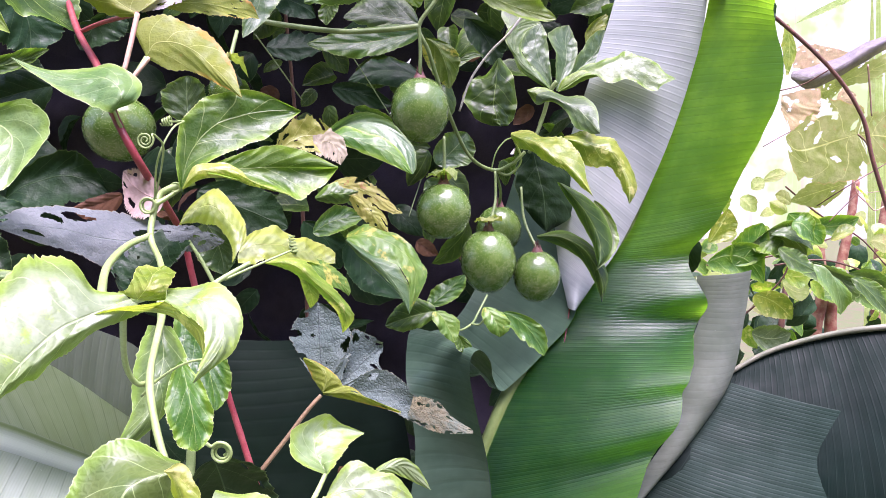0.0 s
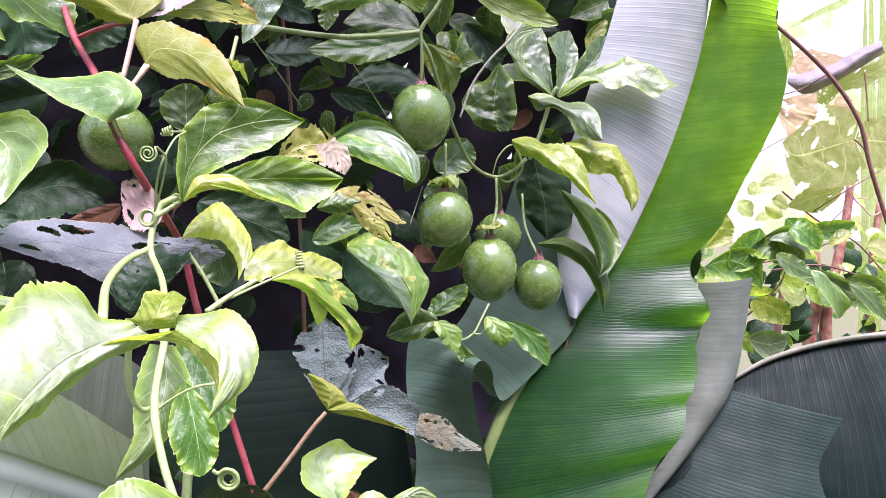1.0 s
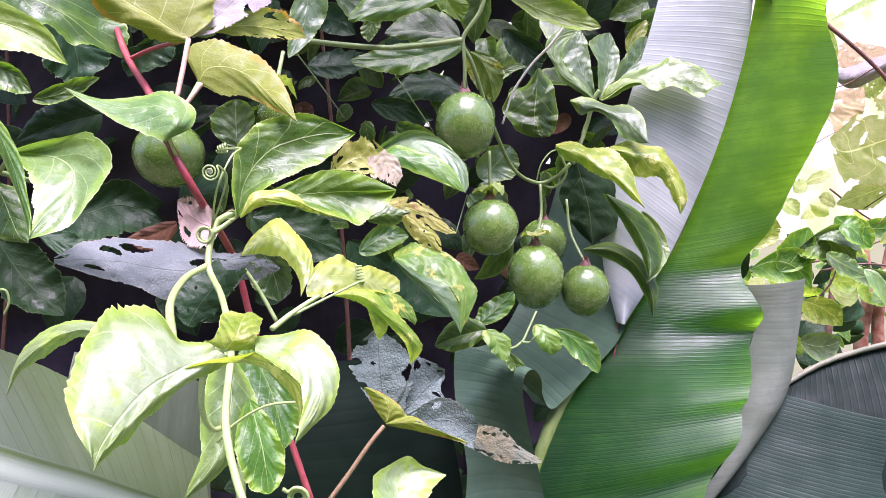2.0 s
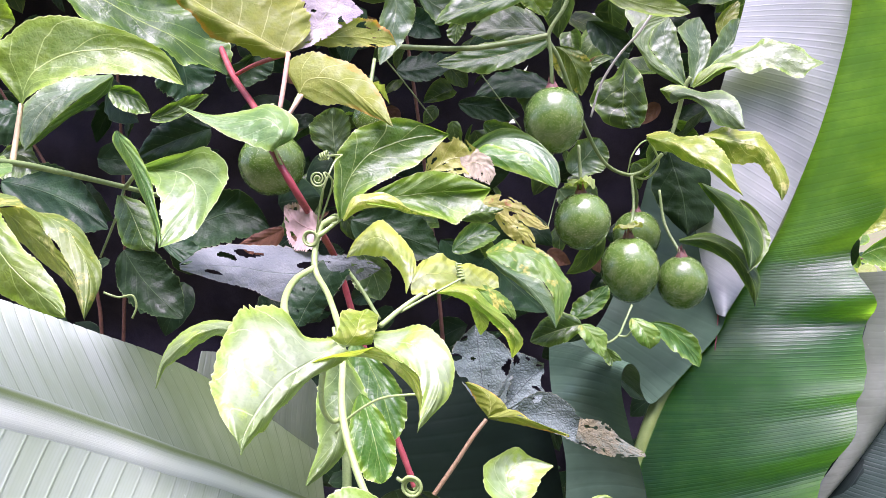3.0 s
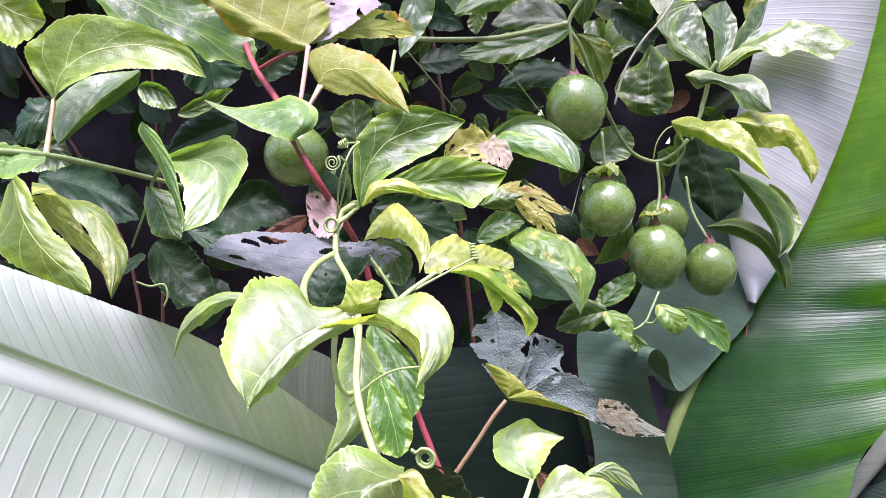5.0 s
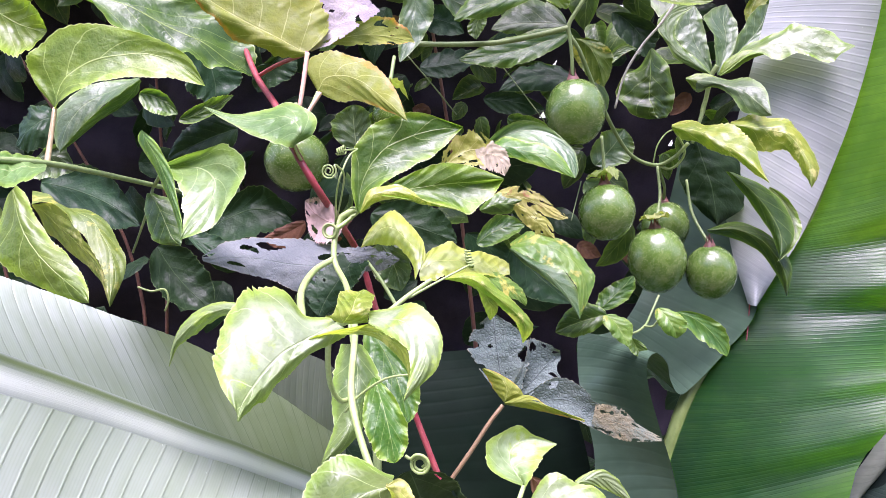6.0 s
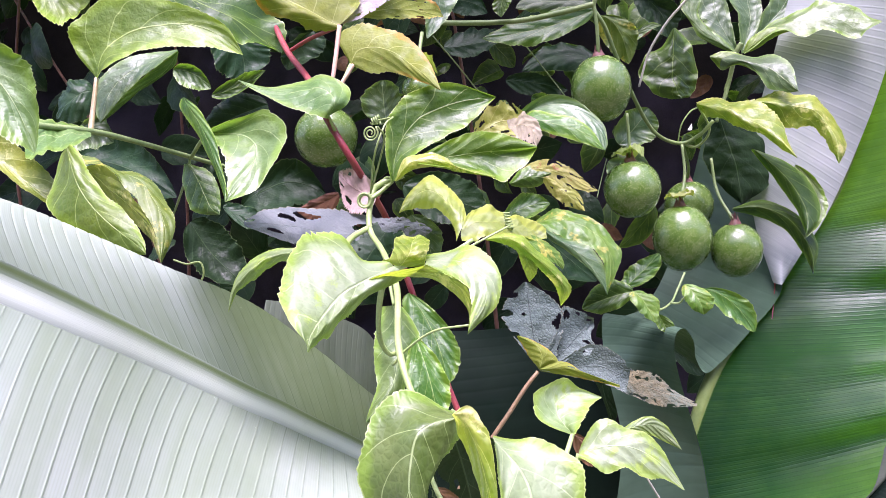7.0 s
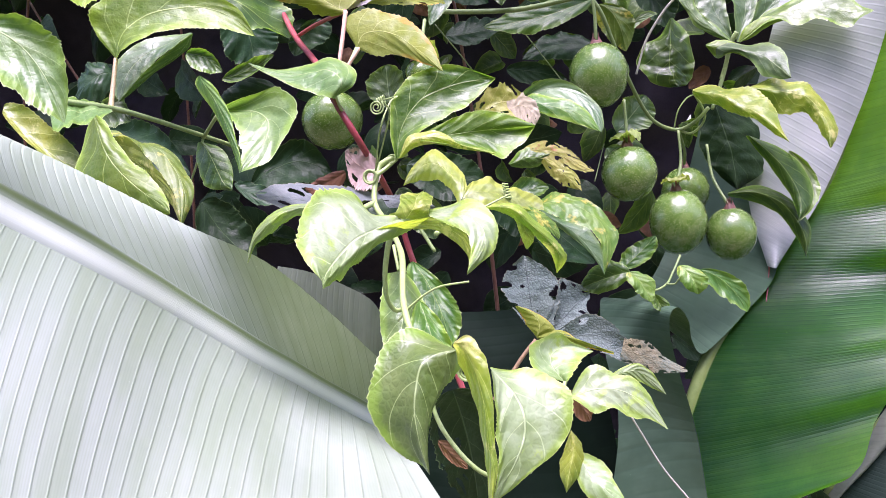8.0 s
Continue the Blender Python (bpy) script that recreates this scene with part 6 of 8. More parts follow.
tube("stem", [(0.0498, 0.7835, 1.3163), (0.0391, 0.7657, 1.3001), (0.0308, 0.7491, 1.2907), (0.0159, 0.7317, 1.2881), (0.0016, 0.7162, 1.3037)], 0.0013, 0.0012, "stem", vine)
tube("stem", [(0.0306, 0.7465, 1.2913), (0.0393, 0.7432, 1.2916), (0.0448, 0.7398, 1.2979), (0.0627, 0.739, 1.3054)], 0.0011, 0.001, "stem", vine)
leaf(vine, "mid", [((-0.013, 0.7529, 1.3098), (0.0066, 0.7579, 1.326), (0.0239, 0.7624, 1.3423), (-0.0076, 0.7608, 1.3292), (0.0175, 0.7542, 1.3202))], "small green leaf")
leaf(vine, "sage", [((-0.1957, 0.5534, 1.4894), (-0.1968, 0.5548, 1.5073), (-0.1966, 0.5566, 1.526), (-0.2148, 0.5517, 1.5087), (-0.182, 0.5579, 1.512))], "round dark green leaf")
lobed_leaf(vine, [
    ("pale", [[(-0.1994, 0.4385, 1.4894), (-0.188, 0.4453, 1.497), (-0.1915, 0.4561, 1.5107), (-0.2072, 0.4623, 1.5197), (-0.2219, 0.4638, 1.5194), (-0.2377, 0.4607, 1.5165), (-0.256, 0.4586, 1.518), (-0.2727, 0.4582, 1.5244)],
        [(-0.1993, 0.4364, 1.4886), (-0.1939, 0.4361, 1.497), (-0.1992, 0.442, 1.5049), (-0.2084, 0.4469, 1.5097), (-0.2191, 0.4491, 1.5097), (-0.2336, 0.4506, 1.5097), (-0.2526, 0.4538, 1.515), (-0.2727, 0.4582, 1.5244)],
        [(-0.2005, 0.4361, 1.4873), (-0.2031, 0.4336, 1.4881), (-0.208, 0.435, 1.4904), (-0.2154, 0.437, 1.4929), (-0.2258, 0.4396, 1.4974), (-0.2394, 0.445, 1.504), (-0.2551, 0.4511, 1.5128), (-0.2728, 0.4582, 1.524)]], dict(nu=70, nv=20, count=14, teeth=0.015, ripple=0.03))], "pale glossy heart-shaped leaf", [(-0.1998, 0.4592, 1.471), (-0.2, 0.4448, 1.4818), (-0.1997, 0.4374, 1.4894)], 0.0012)
leaf(vine, "sage", [((-0.1551, 0.6351, 1.6353), (-0.1569, 0.6319, 1.6034), (-0.1694, 0.6181, 1.5661), (-0.1397, 0.6353, 1.607), (-0.1692, 0.6241, 1.5984))], "pale glossy hanging leaf", wave=0.12)
leaf(vine, "spotted", [((-0.0184, 0.7574, 1.5919), (-0.0012, 0.759, 1.5762), (0.0073, 0.7675, 1.5413), (0.0159, 0.7622, 1.5778), (-0.0134, 0.7605, 1.5607))], "yellowing leaf with orange spots")
leaf(vine, "mid", [((-0.0224, 0.7782, 1.6036), (-0.0768, 0.7673, 1.5901), (-0.1411, 0.7554, 1.5856), (-0.0821, 0.7728, 1.6056), (-0.0744, 0.7611, 1.5738))], "long green leaf under the stem")
leaf(vine, "sage", [((-0.026, 0.7886, 1.613), (-0.064, 0.7824, 1.6189), (-0.1055, 0.7747, 1.6161), (-0.0631, 0.7951, 1.6451), (-0.062, 0.7814, 1.6038))], "grey-green leaf")
leaf(vine, "mid", [((-0.0342, 0.6973, 1.6343), (-0.0832, 0.6773, 1.6224), (-0.1251, 0.6581, 1.6048), (-0.0828, 0.6897, 1.6459), (-0.0814, 0.6764, 1.6094))], "bright green leaf")
leaf(vine, "mid", [((-0.1058, 0.7245, 1.6243), (-0.1131, 0.722, 1.6121), (-0.1151, 0.7203, 1.5972), (-0.1044, 0.7235, 1.6114), (-0.1219, 0.7205, 1.6127))], "small green leaf")
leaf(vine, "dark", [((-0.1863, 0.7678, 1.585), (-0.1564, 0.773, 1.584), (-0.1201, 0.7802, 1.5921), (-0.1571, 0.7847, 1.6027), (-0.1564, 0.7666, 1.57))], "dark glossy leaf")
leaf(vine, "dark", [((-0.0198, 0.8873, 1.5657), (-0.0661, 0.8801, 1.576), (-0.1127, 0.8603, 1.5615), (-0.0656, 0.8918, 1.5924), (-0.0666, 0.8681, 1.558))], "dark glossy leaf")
lobed_leaf(vine, [
    ("sage", [[(0.1376, 0.9242, 1.5607), (0.1246, 0.9277, 1.5782), (0.1107, 0.9308, 1.5939), (0.1004, 0.935, 1.6135), (0.1092, 0.9432, 1.6345), (0.128, 0.9529, 1.6486)],
        [(0.1397, 0.9288, 1.5617), (0.1286, 0.9335, 1.5874), (0.1213, 0.9387, 1.6096), (0.1206, 0.9452, 1.6314), (0.128, 0.9529, 1.6486)],
        [(0.141, 0.9251, 1.5624), (0.1389, 0.9324, 1.5861), (0.1367, 0.94, 1.6114), (0.1343, 0.9471, 1.6335), (0.128, 0.9529, 1.6486)]], dict(nu=150, nv=20, count=16, teeth=0.02, ripple=0.05)),
    ("pale", [[(0.1376, 0.9242, 1.5607), (0.1246, 0.9277, 1.5782), (0.1107, 0.9308, 1.5939), (0.1004, 0.935, 1.6135), (0.1092, 0.9432, 1.6345), (0.128, 0.9529, 1.6486)],
        [(0.1356, 0.9206, 1.5597), (0.1199, 0.9239, 1.5741), (0.1035, 0.9272, 1.5907), (0.0914, 0.932, 1.6141), (0.0977, 0.9406, 1.6382), (0.128, 0.9529, 1.6486)],
        [(0.1355, 0.9278, 1.56), (0.117, 0.9276, 1.5702), (0.098, 0.9277, 1.5847), (0.0894, 0.9304, 1.6045), (0.08, 0.9329, 1.6238), (0.089, 0.939, 1.6417), (0.1119, 0.9472, 1.6507), (0.128, 0.9529, 1.6486)]], dict(nu=80, nv=12, count=16, teeth=0.03, ripple=0.04))], "grey-green leaf with a yellow-green fold")
lobed_leaf(vine, [
    ("sage", [[(0.1454, 0.9255, 1.5573), (0.1453, 0.9333, 1.582), (0.1466, 0.9414, 1.607), (0.1374, 0.947, 1.629), (0.1496, 0.9563, 1.6424), (0.1675, 0.966, 1.6477)],
        [(0.1466, 0.9319, 1.558), (0.1567, 0.9416, 1.582), (0.1625, 0.9501, 1.6033), (0.1616, 0.9573, 1.6253), (0.1675, 0.966, 1.6477)],
        [(0.1471, 0.9279, 1.5574), (0.1677, 0.9409, 1.584), (0.1761, 0.9513, 1.6086), (0.1764, 0.9592, 1.6238), (0.1675, 0.966, 1.6477)]], dict(nu=150, nv=20, count=14, teeth=0.03, ripple=0.05)),
    ("sage", [[(0.147, 0.9268, 1.5573), (0.1668, 0.9397, 1.5839), (0.1778, 0.9504, 1.6069), (0.1907, 0.9609, 1.6245), (0.2042, 0.9715, 1.6401), (0.2186, 0.9812, 1.6445)],
        [(0.1505, 0.9349, 1.5593), (0.1773, 0.949, 1.5863), (0.197, 0.9608, 1.6044), (0.21, 0.9712, 1.6221), (0.2186, 0.9812, 1.6445)],
        [(0.1513, 0.9289, 1.5591), (0.1791, 0.9427, 1.5816), (0.1984, 0.954, 1.5948), (0.2116, 0.964, 1.6067), (0.2199, 0.9734, 1.6247), (0.2186, 0.9812, 1.6445)]], dict(nu=150, nv=20, count=14, teeth=0.03, ripple=0.05))], "grey-green lobed leaf", [(0.1245, 0.9297, 1.5157), (0.1317, 0.9278, 1.5353), (0.1402, 0.9262, 1.5546)], 0.0014)
lobed_leaf(vine, [
    ("pale", [[(0.1488, 0.9366, 1.5597), (0.1806, 0.9391, 1.5896), (0.2009, 0.9369, 1.5949), (0.2231, 0.9354, 1.6039), (0.2346, 0.9313, 1.6069), (0.2488, 0.9271, 1.6036), (0.2719, 0.9239, 1.5917), (0.2823, 0.918, 1.5791), (0.2941, 0.9129, 1.571)],
        [(0.1469, 0.9227, 1.5574), (0.1783, 0.9243, 1.5801), (0.1982, 0.9219, 1.5846), (0.2201, 0.9195, 1.5855), (0.2389, 0.9163, 1.584), (0.2589, 0.9128, 1.5758), (0.2754, 0.9088, 1.5706), (0.2914, 0.9051, 1.57)],
        [(0.1455, 0.9088, 1.5544), (0.1699, 0.9104, 1.569), (0.1909, 0.9106, 1.5764), (0.2117, 0.909, 1.5646), (0.2314, 0.9088, 1.57), (0.2474, 0.9065, 1.5614), (0.2652, 0.9046, 1.5533), (0.2743, 0.9025, 1.5615), (0.2902, 0.9017, 1.5689)]], dict(nu=150, nv=20, count=22, teeth=0.03, ripple=0.045)),
    ("bright", [[(0.1459, 0.9174, 1.5575), (0.1533, 0.9161, 1.5711), (0.1757, 0.9175, 1.5819), (0.1967, 0.9171, 1.5761)],
        [(0.1455, 0.912, 1.5555), (0.1573, 0.9118, 1.5647), (0.177, 0.9133, 1.5745), (0.1959, 0.9137, 1.5744)],
        [(0.1463, 0.9131, 1.5542), (0.1625, 0.9135, 1.5597), (0.1822, 0.915, 1.5702), (0.1967, 0.9149, 1.5738)]], dict(nu=40, nv=8, count=6, teeth=0.02, ripple=0.03))], "long pale leaf with curled edge")
lobed_leaf(vine, [
    ("sage", [[(0.109, 0.9222, 1.5575), (0.1288, 0.9033, 1.5582), (0.1498, 0.8835, 1.5461), (0.173, 0.865, 1.5425), (0.181, 0.8419, 1.5241), (0.1793, 0.8162, 1.4972)],
        [(0.1053, 0.8965, 1.554), (0.1247, 0.8814, 1.5473), (0.1431, 0.8659, 1.539), (0.1602, 0.8499, 1.5272), (0.1707, 0.8321, 1.5114), (0.1788, 0.814, 1.4971)],
        [(0.1063, 0.9039, 1.5541), (0.1153, 0.888, 1.5375), (0.1326, 0.8755, 1.5393), (0.1447, 0.8608, 1.5294), (0.1571, 0.8449, 1.506), (0.1692, 0.8304, 1.4982), (0.1793, 0.8161, 1.4966)]], dict(nu=150, nv=20, count=20, teeth=0.025, ripple=0.045)),
    ("bright", [[(0.1049, 0.8935, 1.555), (0.1208, 0.8926, 1.5583), (0.1378, 0.891, 1.5516), (0.1534, 0.8883, 1.5366)],
        [(0.1041, 0.888, 1.553), (0.1194, 0.8866, 1.5486), (0.1365, 0.8856, 1.5446), (0.1535, 0.8838, 1.5316)],
        [(0.1048, 0.8932, 1.5523), (0.1161, 0.8891, 1.5381), (0.1342, 0.8878, 1.5399), (0.1519, 0.8853, 1.53)]], dict(nu=40, nv=8, count=6, teeth=0.02, ripple=0.03))], "pale drooping leaf")
lobed_leaf(vine, [
    ("lime", [[(0.0812, 0.8528, 1.4998), (0.101, 0.8403, 1.5033), (0.1141, 0.8252, 1.4923), (0.1338, 0.8125, 1.4938), (0.1481, 0.7972, 1.4791), (0.1545, 0.7802, 1.4627), (0.1548, 0.7616, 1.443), (0.1572, 0.7439, 1.4285)],
        [(0.0784, 0.8212, 1.4962), (0.0983, 0.8068, 1.4892), (0.1151, 0.7914, 1.4784), (0.1309, 0.7755, 1.4647), (0.1454, 0.7591, 1.4478), (0.1567, 0.7418, 1.4286)],
        [(0.0791, 0.8367, 1.4965), (0.0858, 0.8197, 1.4826), (0.1031, 0.8055, 1.4748), (0.1198, 0.7906, 1.4615), (0.1359, 0.7759, 1.4528), (0.1478, 0.7599, 1.4375), (0.1572, 0.7438, 1.4279)]], dict(nu=150, nv=20, count=24, teeth=0.05, ripple=0.1))], "yellow-green drooping leaf", [(0.0606, 0.8498, 1.4569), (0.0781, 0.8494, 1.4502), (0.0934, 0.8507, 1.468), (0.0816, 0.8475, 1.4969)], 0.0016)
lobed_leaf(vine, [
    ("lime", [[(0.1462, 0.8606, 1.4965), (0.1669, 0.8583, 1.5024), (0.1872, 0.855, 1.4976), (0.2067, 0.851, 1.4873), (0.2186, 0.8447, 1.4686), (0.227, 0.8373, 1.4463), (0.2255, 0.8286, 1.4312), (0.2152, 0.8181, 1.4165)],
        [(0.1407, 0.8335, 1.4927), (0.1663, 0.8324, 1.4865), (0.1885, 0.8306, 1.4799), (0.2044, 0.8268, 1.4662), (0.2143, 0.8211, 1.4442), (0.2137, 0.8127, 1.4168)],
        [(0.1445, 0.8444, 1.4906), (0.1589, 0.84, 1.4765), (0.1715, 0.835, 1.4592), (0.1929, 0.8333, 1.4584), (0.2037, 0.8285, 1.4476), (0.2098, 0.8224, 1.432), (0.2146, 0.8159, 1.4166)]], dict(nu=150, nv=20, count=24, teeth=0.05, ripple=0.1))], "yellow-green drooping leaf")
lobed_leaf(vine, [
    ("mid", [[(0.0748, 0.9896, 1.6079), (0.0585, 0.9807, 1.5852), (0.0367, 0.9721, 1.5763), (0.0292, 0.9651, 1.5538), (0.0383, 0.9613, 1.53), (0.0587, 0.9608, 1.5171), (0.0775, 0.961, 1.5145)],
        [(0.0747, 0.974, 1.6061), (0.0716, 0.9666, 1.5745), (0.0679, 0.9593, 1.5454), (0.0712, 0.9544, 1.526), (0.0764, 0.9505, 1.5138)],
        [(0.0785, 0.9904, 1.6091), (0.0921, 0.9873, 1.5896), (0.0994, 0.9824, 1.5648), (0.0992, 0.9757, 1.5366), (0.0911, 0.9682, 1.518), (0.0775, 0.961, 1.5145)]], dict(nu=150, nv=20, count=12, teeth=0.015, ripple=0.09))], "dark quilted leaf")
lobed_leaf(vine, [
    ("mid", [[(0.1423, 0.8854, 1.4408), (0.1582, 0.878, 1.4139), (0.172, 0.8703, 1.389), (0.1814, 0.8622, 1.3695), (0.1857, 0.8533, 1.352), (0.1864, 0.8441, 1.339)],
        [(0.1425, 0.8701, 1.4408), (0.1639, 0.8662, 1.4184), (0.1798, 0.8612, 1.3954), (0.1893, 0.8549, 1.3721), (0.1901, 0.8472, 1.3536), (0.1851, 0.8387, 1.3397)],
        [(0.1506, 0.8869, 1.4388), (0.1782, 0.8829, 1.4233), (0.1979, 0.8769, 1.4036), (0.2073, 0.8683, 1.3781), (0.2048, 0.8576, 1.3567), (0.1864, 0.8441, 1.339)]], dict(nu=150, nv=20, count=16, teeth=0.015, ripple=0.03))], "drooping green leaf")
leaf(vine, "pale", [((0.1881, 0.8822, 1.4187), (0.2061, 0.878, 1.3817), (0.1829, 0.8411, 1.3364), (0.2168, 0.8815, 1.3774), (0.1926, 0.869, 1.3767))], "pale half of a drooping leaf")
lobed_leaf(vine, [
    ("mid", [[(0.1182, 0.8847, 1.3747), (0.149, 0.8854, 1.3812), (0.1768, 0.8839, 1.37), (0.1971, 0.8799, 1.3485), (0.2053, 0.873, 1.3224), (0.1966, 0.8625, 1.2937)],
        [(0.1156, 0.8688, 1.3749), (0.1458, 0.871, 1.3739), (0.1729, 0.8713, 1.3601), (0.189, 0.8687, 1.3384), (0.1967, 0.8644, 1.3163), (0.1955, 0.8582, 1.2945)],
        [(0.118, 0.8844, 1.3714), (0.1476, 0.8833, 1.3607), (0.1714, 0.8806, 1.3461), (0.1847, 0.8753, 1.326), (0.1917, 0.8691, 1.31), (0.1959, 0.8623, 1.2938)]], dict(nu=150, nv=20, count=16, teeth=0.015, ripple=0.03))], "drooping green leaf")
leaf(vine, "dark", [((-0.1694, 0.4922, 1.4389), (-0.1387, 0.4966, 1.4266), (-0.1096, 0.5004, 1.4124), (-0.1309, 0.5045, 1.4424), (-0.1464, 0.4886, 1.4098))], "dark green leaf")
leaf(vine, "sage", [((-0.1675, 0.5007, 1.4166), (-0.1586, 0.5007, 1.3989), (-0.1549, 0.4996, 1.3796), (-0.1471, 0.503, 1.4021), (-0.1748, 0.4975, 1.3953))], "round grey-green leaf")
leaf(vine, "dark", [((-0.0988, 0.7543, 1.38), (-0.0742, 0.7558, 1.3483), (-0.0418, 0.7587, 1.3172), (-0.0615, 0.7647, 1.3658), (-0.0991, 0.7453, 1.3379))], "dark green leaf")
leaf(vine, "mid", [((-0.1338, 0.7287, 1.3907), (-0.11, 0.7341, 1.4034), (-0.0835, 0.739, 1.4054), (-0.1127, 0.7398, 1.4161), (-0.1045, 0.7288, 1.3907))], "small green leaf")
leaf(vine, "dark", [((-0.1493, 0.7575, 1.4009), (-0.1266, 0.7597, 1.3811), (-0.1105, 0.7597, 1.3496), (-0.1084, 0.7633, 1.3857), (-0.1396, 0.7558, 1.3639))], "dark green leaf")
leaf(vine, "sage", [((-0.0067, 0.8495, 1.4617), (0.0138, 0.855, 1.481), (0.0292, 0.8595, 1.5007), (-0.0036, 0.8529, 1.4921), (0.0323, 0.8568, 1.4653))], "grey-green leaf")
leaf(vine, "lime", [((0.2146, 1.0471, 1.6305), (0.2161, 1.0498, 1.6571), (0.2404, 1.0565, 1.6835), (0.2046, 1.0475, 1.6542), (0.2307, 1.0516, 1.6484))], "yellow-green leaf")
leaf(vine, "pale", [((0.0031, 0.7885, 1.5559), (0.0172, 0.7928, 1.5751), (0.0447, 0.7982, 1.5807), (0.0222, 0.7942, 1.5807), (0.0204, 0.7928, 1.5689))], "narrow pale leaf")
leaf(vine, "dark", [((-0.1405, 0.9163, 1.5599), (-0.1055, 0.922, 1.5536), (-0.0638, 0.9281, 1.5397), (-0.1048, 0.9232, 1.5657), (-0.1031, 0.9206, 1.5341))], "dark glossy leaf")
leaf(vine, "dark", [((-0.1913, 0.8135, 1.6488), (-0.1603, 0.8182, 1.64), (-0.1423, 0.8201, 1.6259), (-0.1655, 0.8191, 1.6595), (-0.1737, 0.8146, 1.6271))], "dark glossy leaf")
leaf(vine, "sage", [((-0.154, 0.7601, 1.6619), (-0.1319, 0.7623, 1.6426), (-0.1033, 0.7666, 1.6345), (-0.1193, 0.7661, 1.6592), (-0.1386, 0.7598, 1.6284))], "green leaf")
leaf(vine, "dark", [((0.031, 1.0074, 1.6653), (0.0595, 1.0102, 1.6404), (0.0721, 1.0089, 1.6017), (0.0818, 1.014, 1.6387), (0.0432, 1.0054, 1.619))], "dark leaf")
leaf(vine, "bright", [((0.0233, 0.7912, 1.6571), (0.0715, 0.7978, 1.6358), (0.126, 0.8062, 1.6216), (0.0729, 0.8002, 1.6592), (0.0708, 0.7965, 1.6235))], "bright green leaf")
leaf(vine, "bright", [((-0.0484, 0.7583, 1.66), (-0.0381, 0.7585, 1.642), (-0.0251, 0.759, 1.6227), (-0.0524, 0.7558, 1.6403), (-0.021, 0.7617, 1.6436))], "bright green leaf")
leaf(vine, "sage", [((-0.0203, 0.8863, 1.4439), (-0.0044, 0.8874, 1.4256), (0.0217, 0.8906, 1.4099), (0.0098, 0.8911, 1.4382), (-0.0152, 0.8845, 1.4148))], "grey-green leaf")
leaf(vine, "mid", [((-0.1011, 0.8181, 1.5242), (-0.0799, 0.8206, 1.5098), (-0.0547, 0.825, 1.5098), (-0.0759, 0.8226, 1.5241), (-0.0838, 0.8187, 1.4968))], "small green leaf")
leaf(vine, "sage", [((-0.0657, 0.8917, 1.591), (-0.0471, 0.8924, 1.5622), (-0.0439, 0.8895, 1.5244), (-0.0299, 0.8959, 1.5677), (-0.0646, 0.8884, 1.5533))], "grey-green leaf")
tube("petiole", [(0.1438, 0.9114, 1.5673), (0.136, 0.9139, 1.5538), (0.1266, 0.9212, 1.5183), (0.1088, 0.9021, 1.4781)], 0.0032, 0.0022, "stem", vine)
# ---- passion vine on the left ----
side = thing("passion_vine", (-0.295, 0.4219, 1.4718), "passion vine with broad glossy leaves over dark shade", "vine")
tube("stem", [(-0.314, 0.308, 1.4891), (-0.3047, 0.34, 1.4863), (-0.2989, 0.3661, 1.4816), (-0.295, 0.4219, 1.4718), (-0.29, 0.4729, 1.462)], 0.0018, 0.0016, "stem", side, "green stem")
tube("stem", [(-0.295, 0.422, 1.4725), (-0.3014, 0.4192, 1.4537), (-0.3188, 0.4239, 1.4281)], 0.001, 0.0007, "stem", side)
lobed_leaf(side, [
    ("bright", [[(-0.3123, 0.3617, 1.5191), (-0.3232, 0.3616, 1.5348), (-0.3268, 0.3626, 1.5455), (-0.3221, 0.3653, 1.5571), (-0.3074, 0.3697, 1.5656), (-0.2872, 0.3746, 1.5666), (-0.2658, 0.379, 1.56), (-0.2477, 0.3825, 1.5505), (-0.2359, 0.3848, 1.5415), (-0.2287, 0.3854, 1.5248)],
        [(-0.3109, 0.3599, 1.5187), (-0.3092, 0.3623, 1.5286), (-0.3031, 0.3656, 1.5378), (-0.2905, 0.3699, 1.5446), (-0.2753, 0.3744, 1.5467), (-0.2602, 0.3786, 1.5462), (-0.2437, 0.3825, 1.5395), (-0.2287, 0.3854, 1.5248)],
        [(-0.3001, 0.3465, 1.5163), (-0.295, 0.3511, 1.5233), (-0.2876, 0.3559, 1.527), (-0.2786, 0.361, 1.531), (-0.2664, 0.3665, 1.5322), (-0.2495, 0.3727, 1.5302), (-0.2356, 0.3782, 1.5272), (-0.2272, 0.3826, 1.5243)]], dict(nu=150, nv=20, count=34, teeth=0.03, ripple=0.03))], "broad bright green leaf", [(-0.3063, 0.3425, 1.4862), (-0.3098, 0.3518, 1.5002), (-0.3123, 0.3617, 1.5191)], 0.0016, "tan")
leaf(side, "mid", [((-0.3749, 0.4726, 1.6236), (-0.3213, 0.5001, 1.5961), (-0.2763, 0.5453, 1.5571), (-0.3039, 0.5454, 1.6126), (-0.3264, 0.4772, 1.5793))], "dark green leaf")
leaf(side, "bright", [((-0.323, 0.3346, 1.5748), (-0.3082, 0.3361, 1.5622), (-0.2916, 0.3385, 1.5558), (-0.3005, 0.3385, 1.573), (-0.3069, 0.3293, 1.5412))], "green leaf")
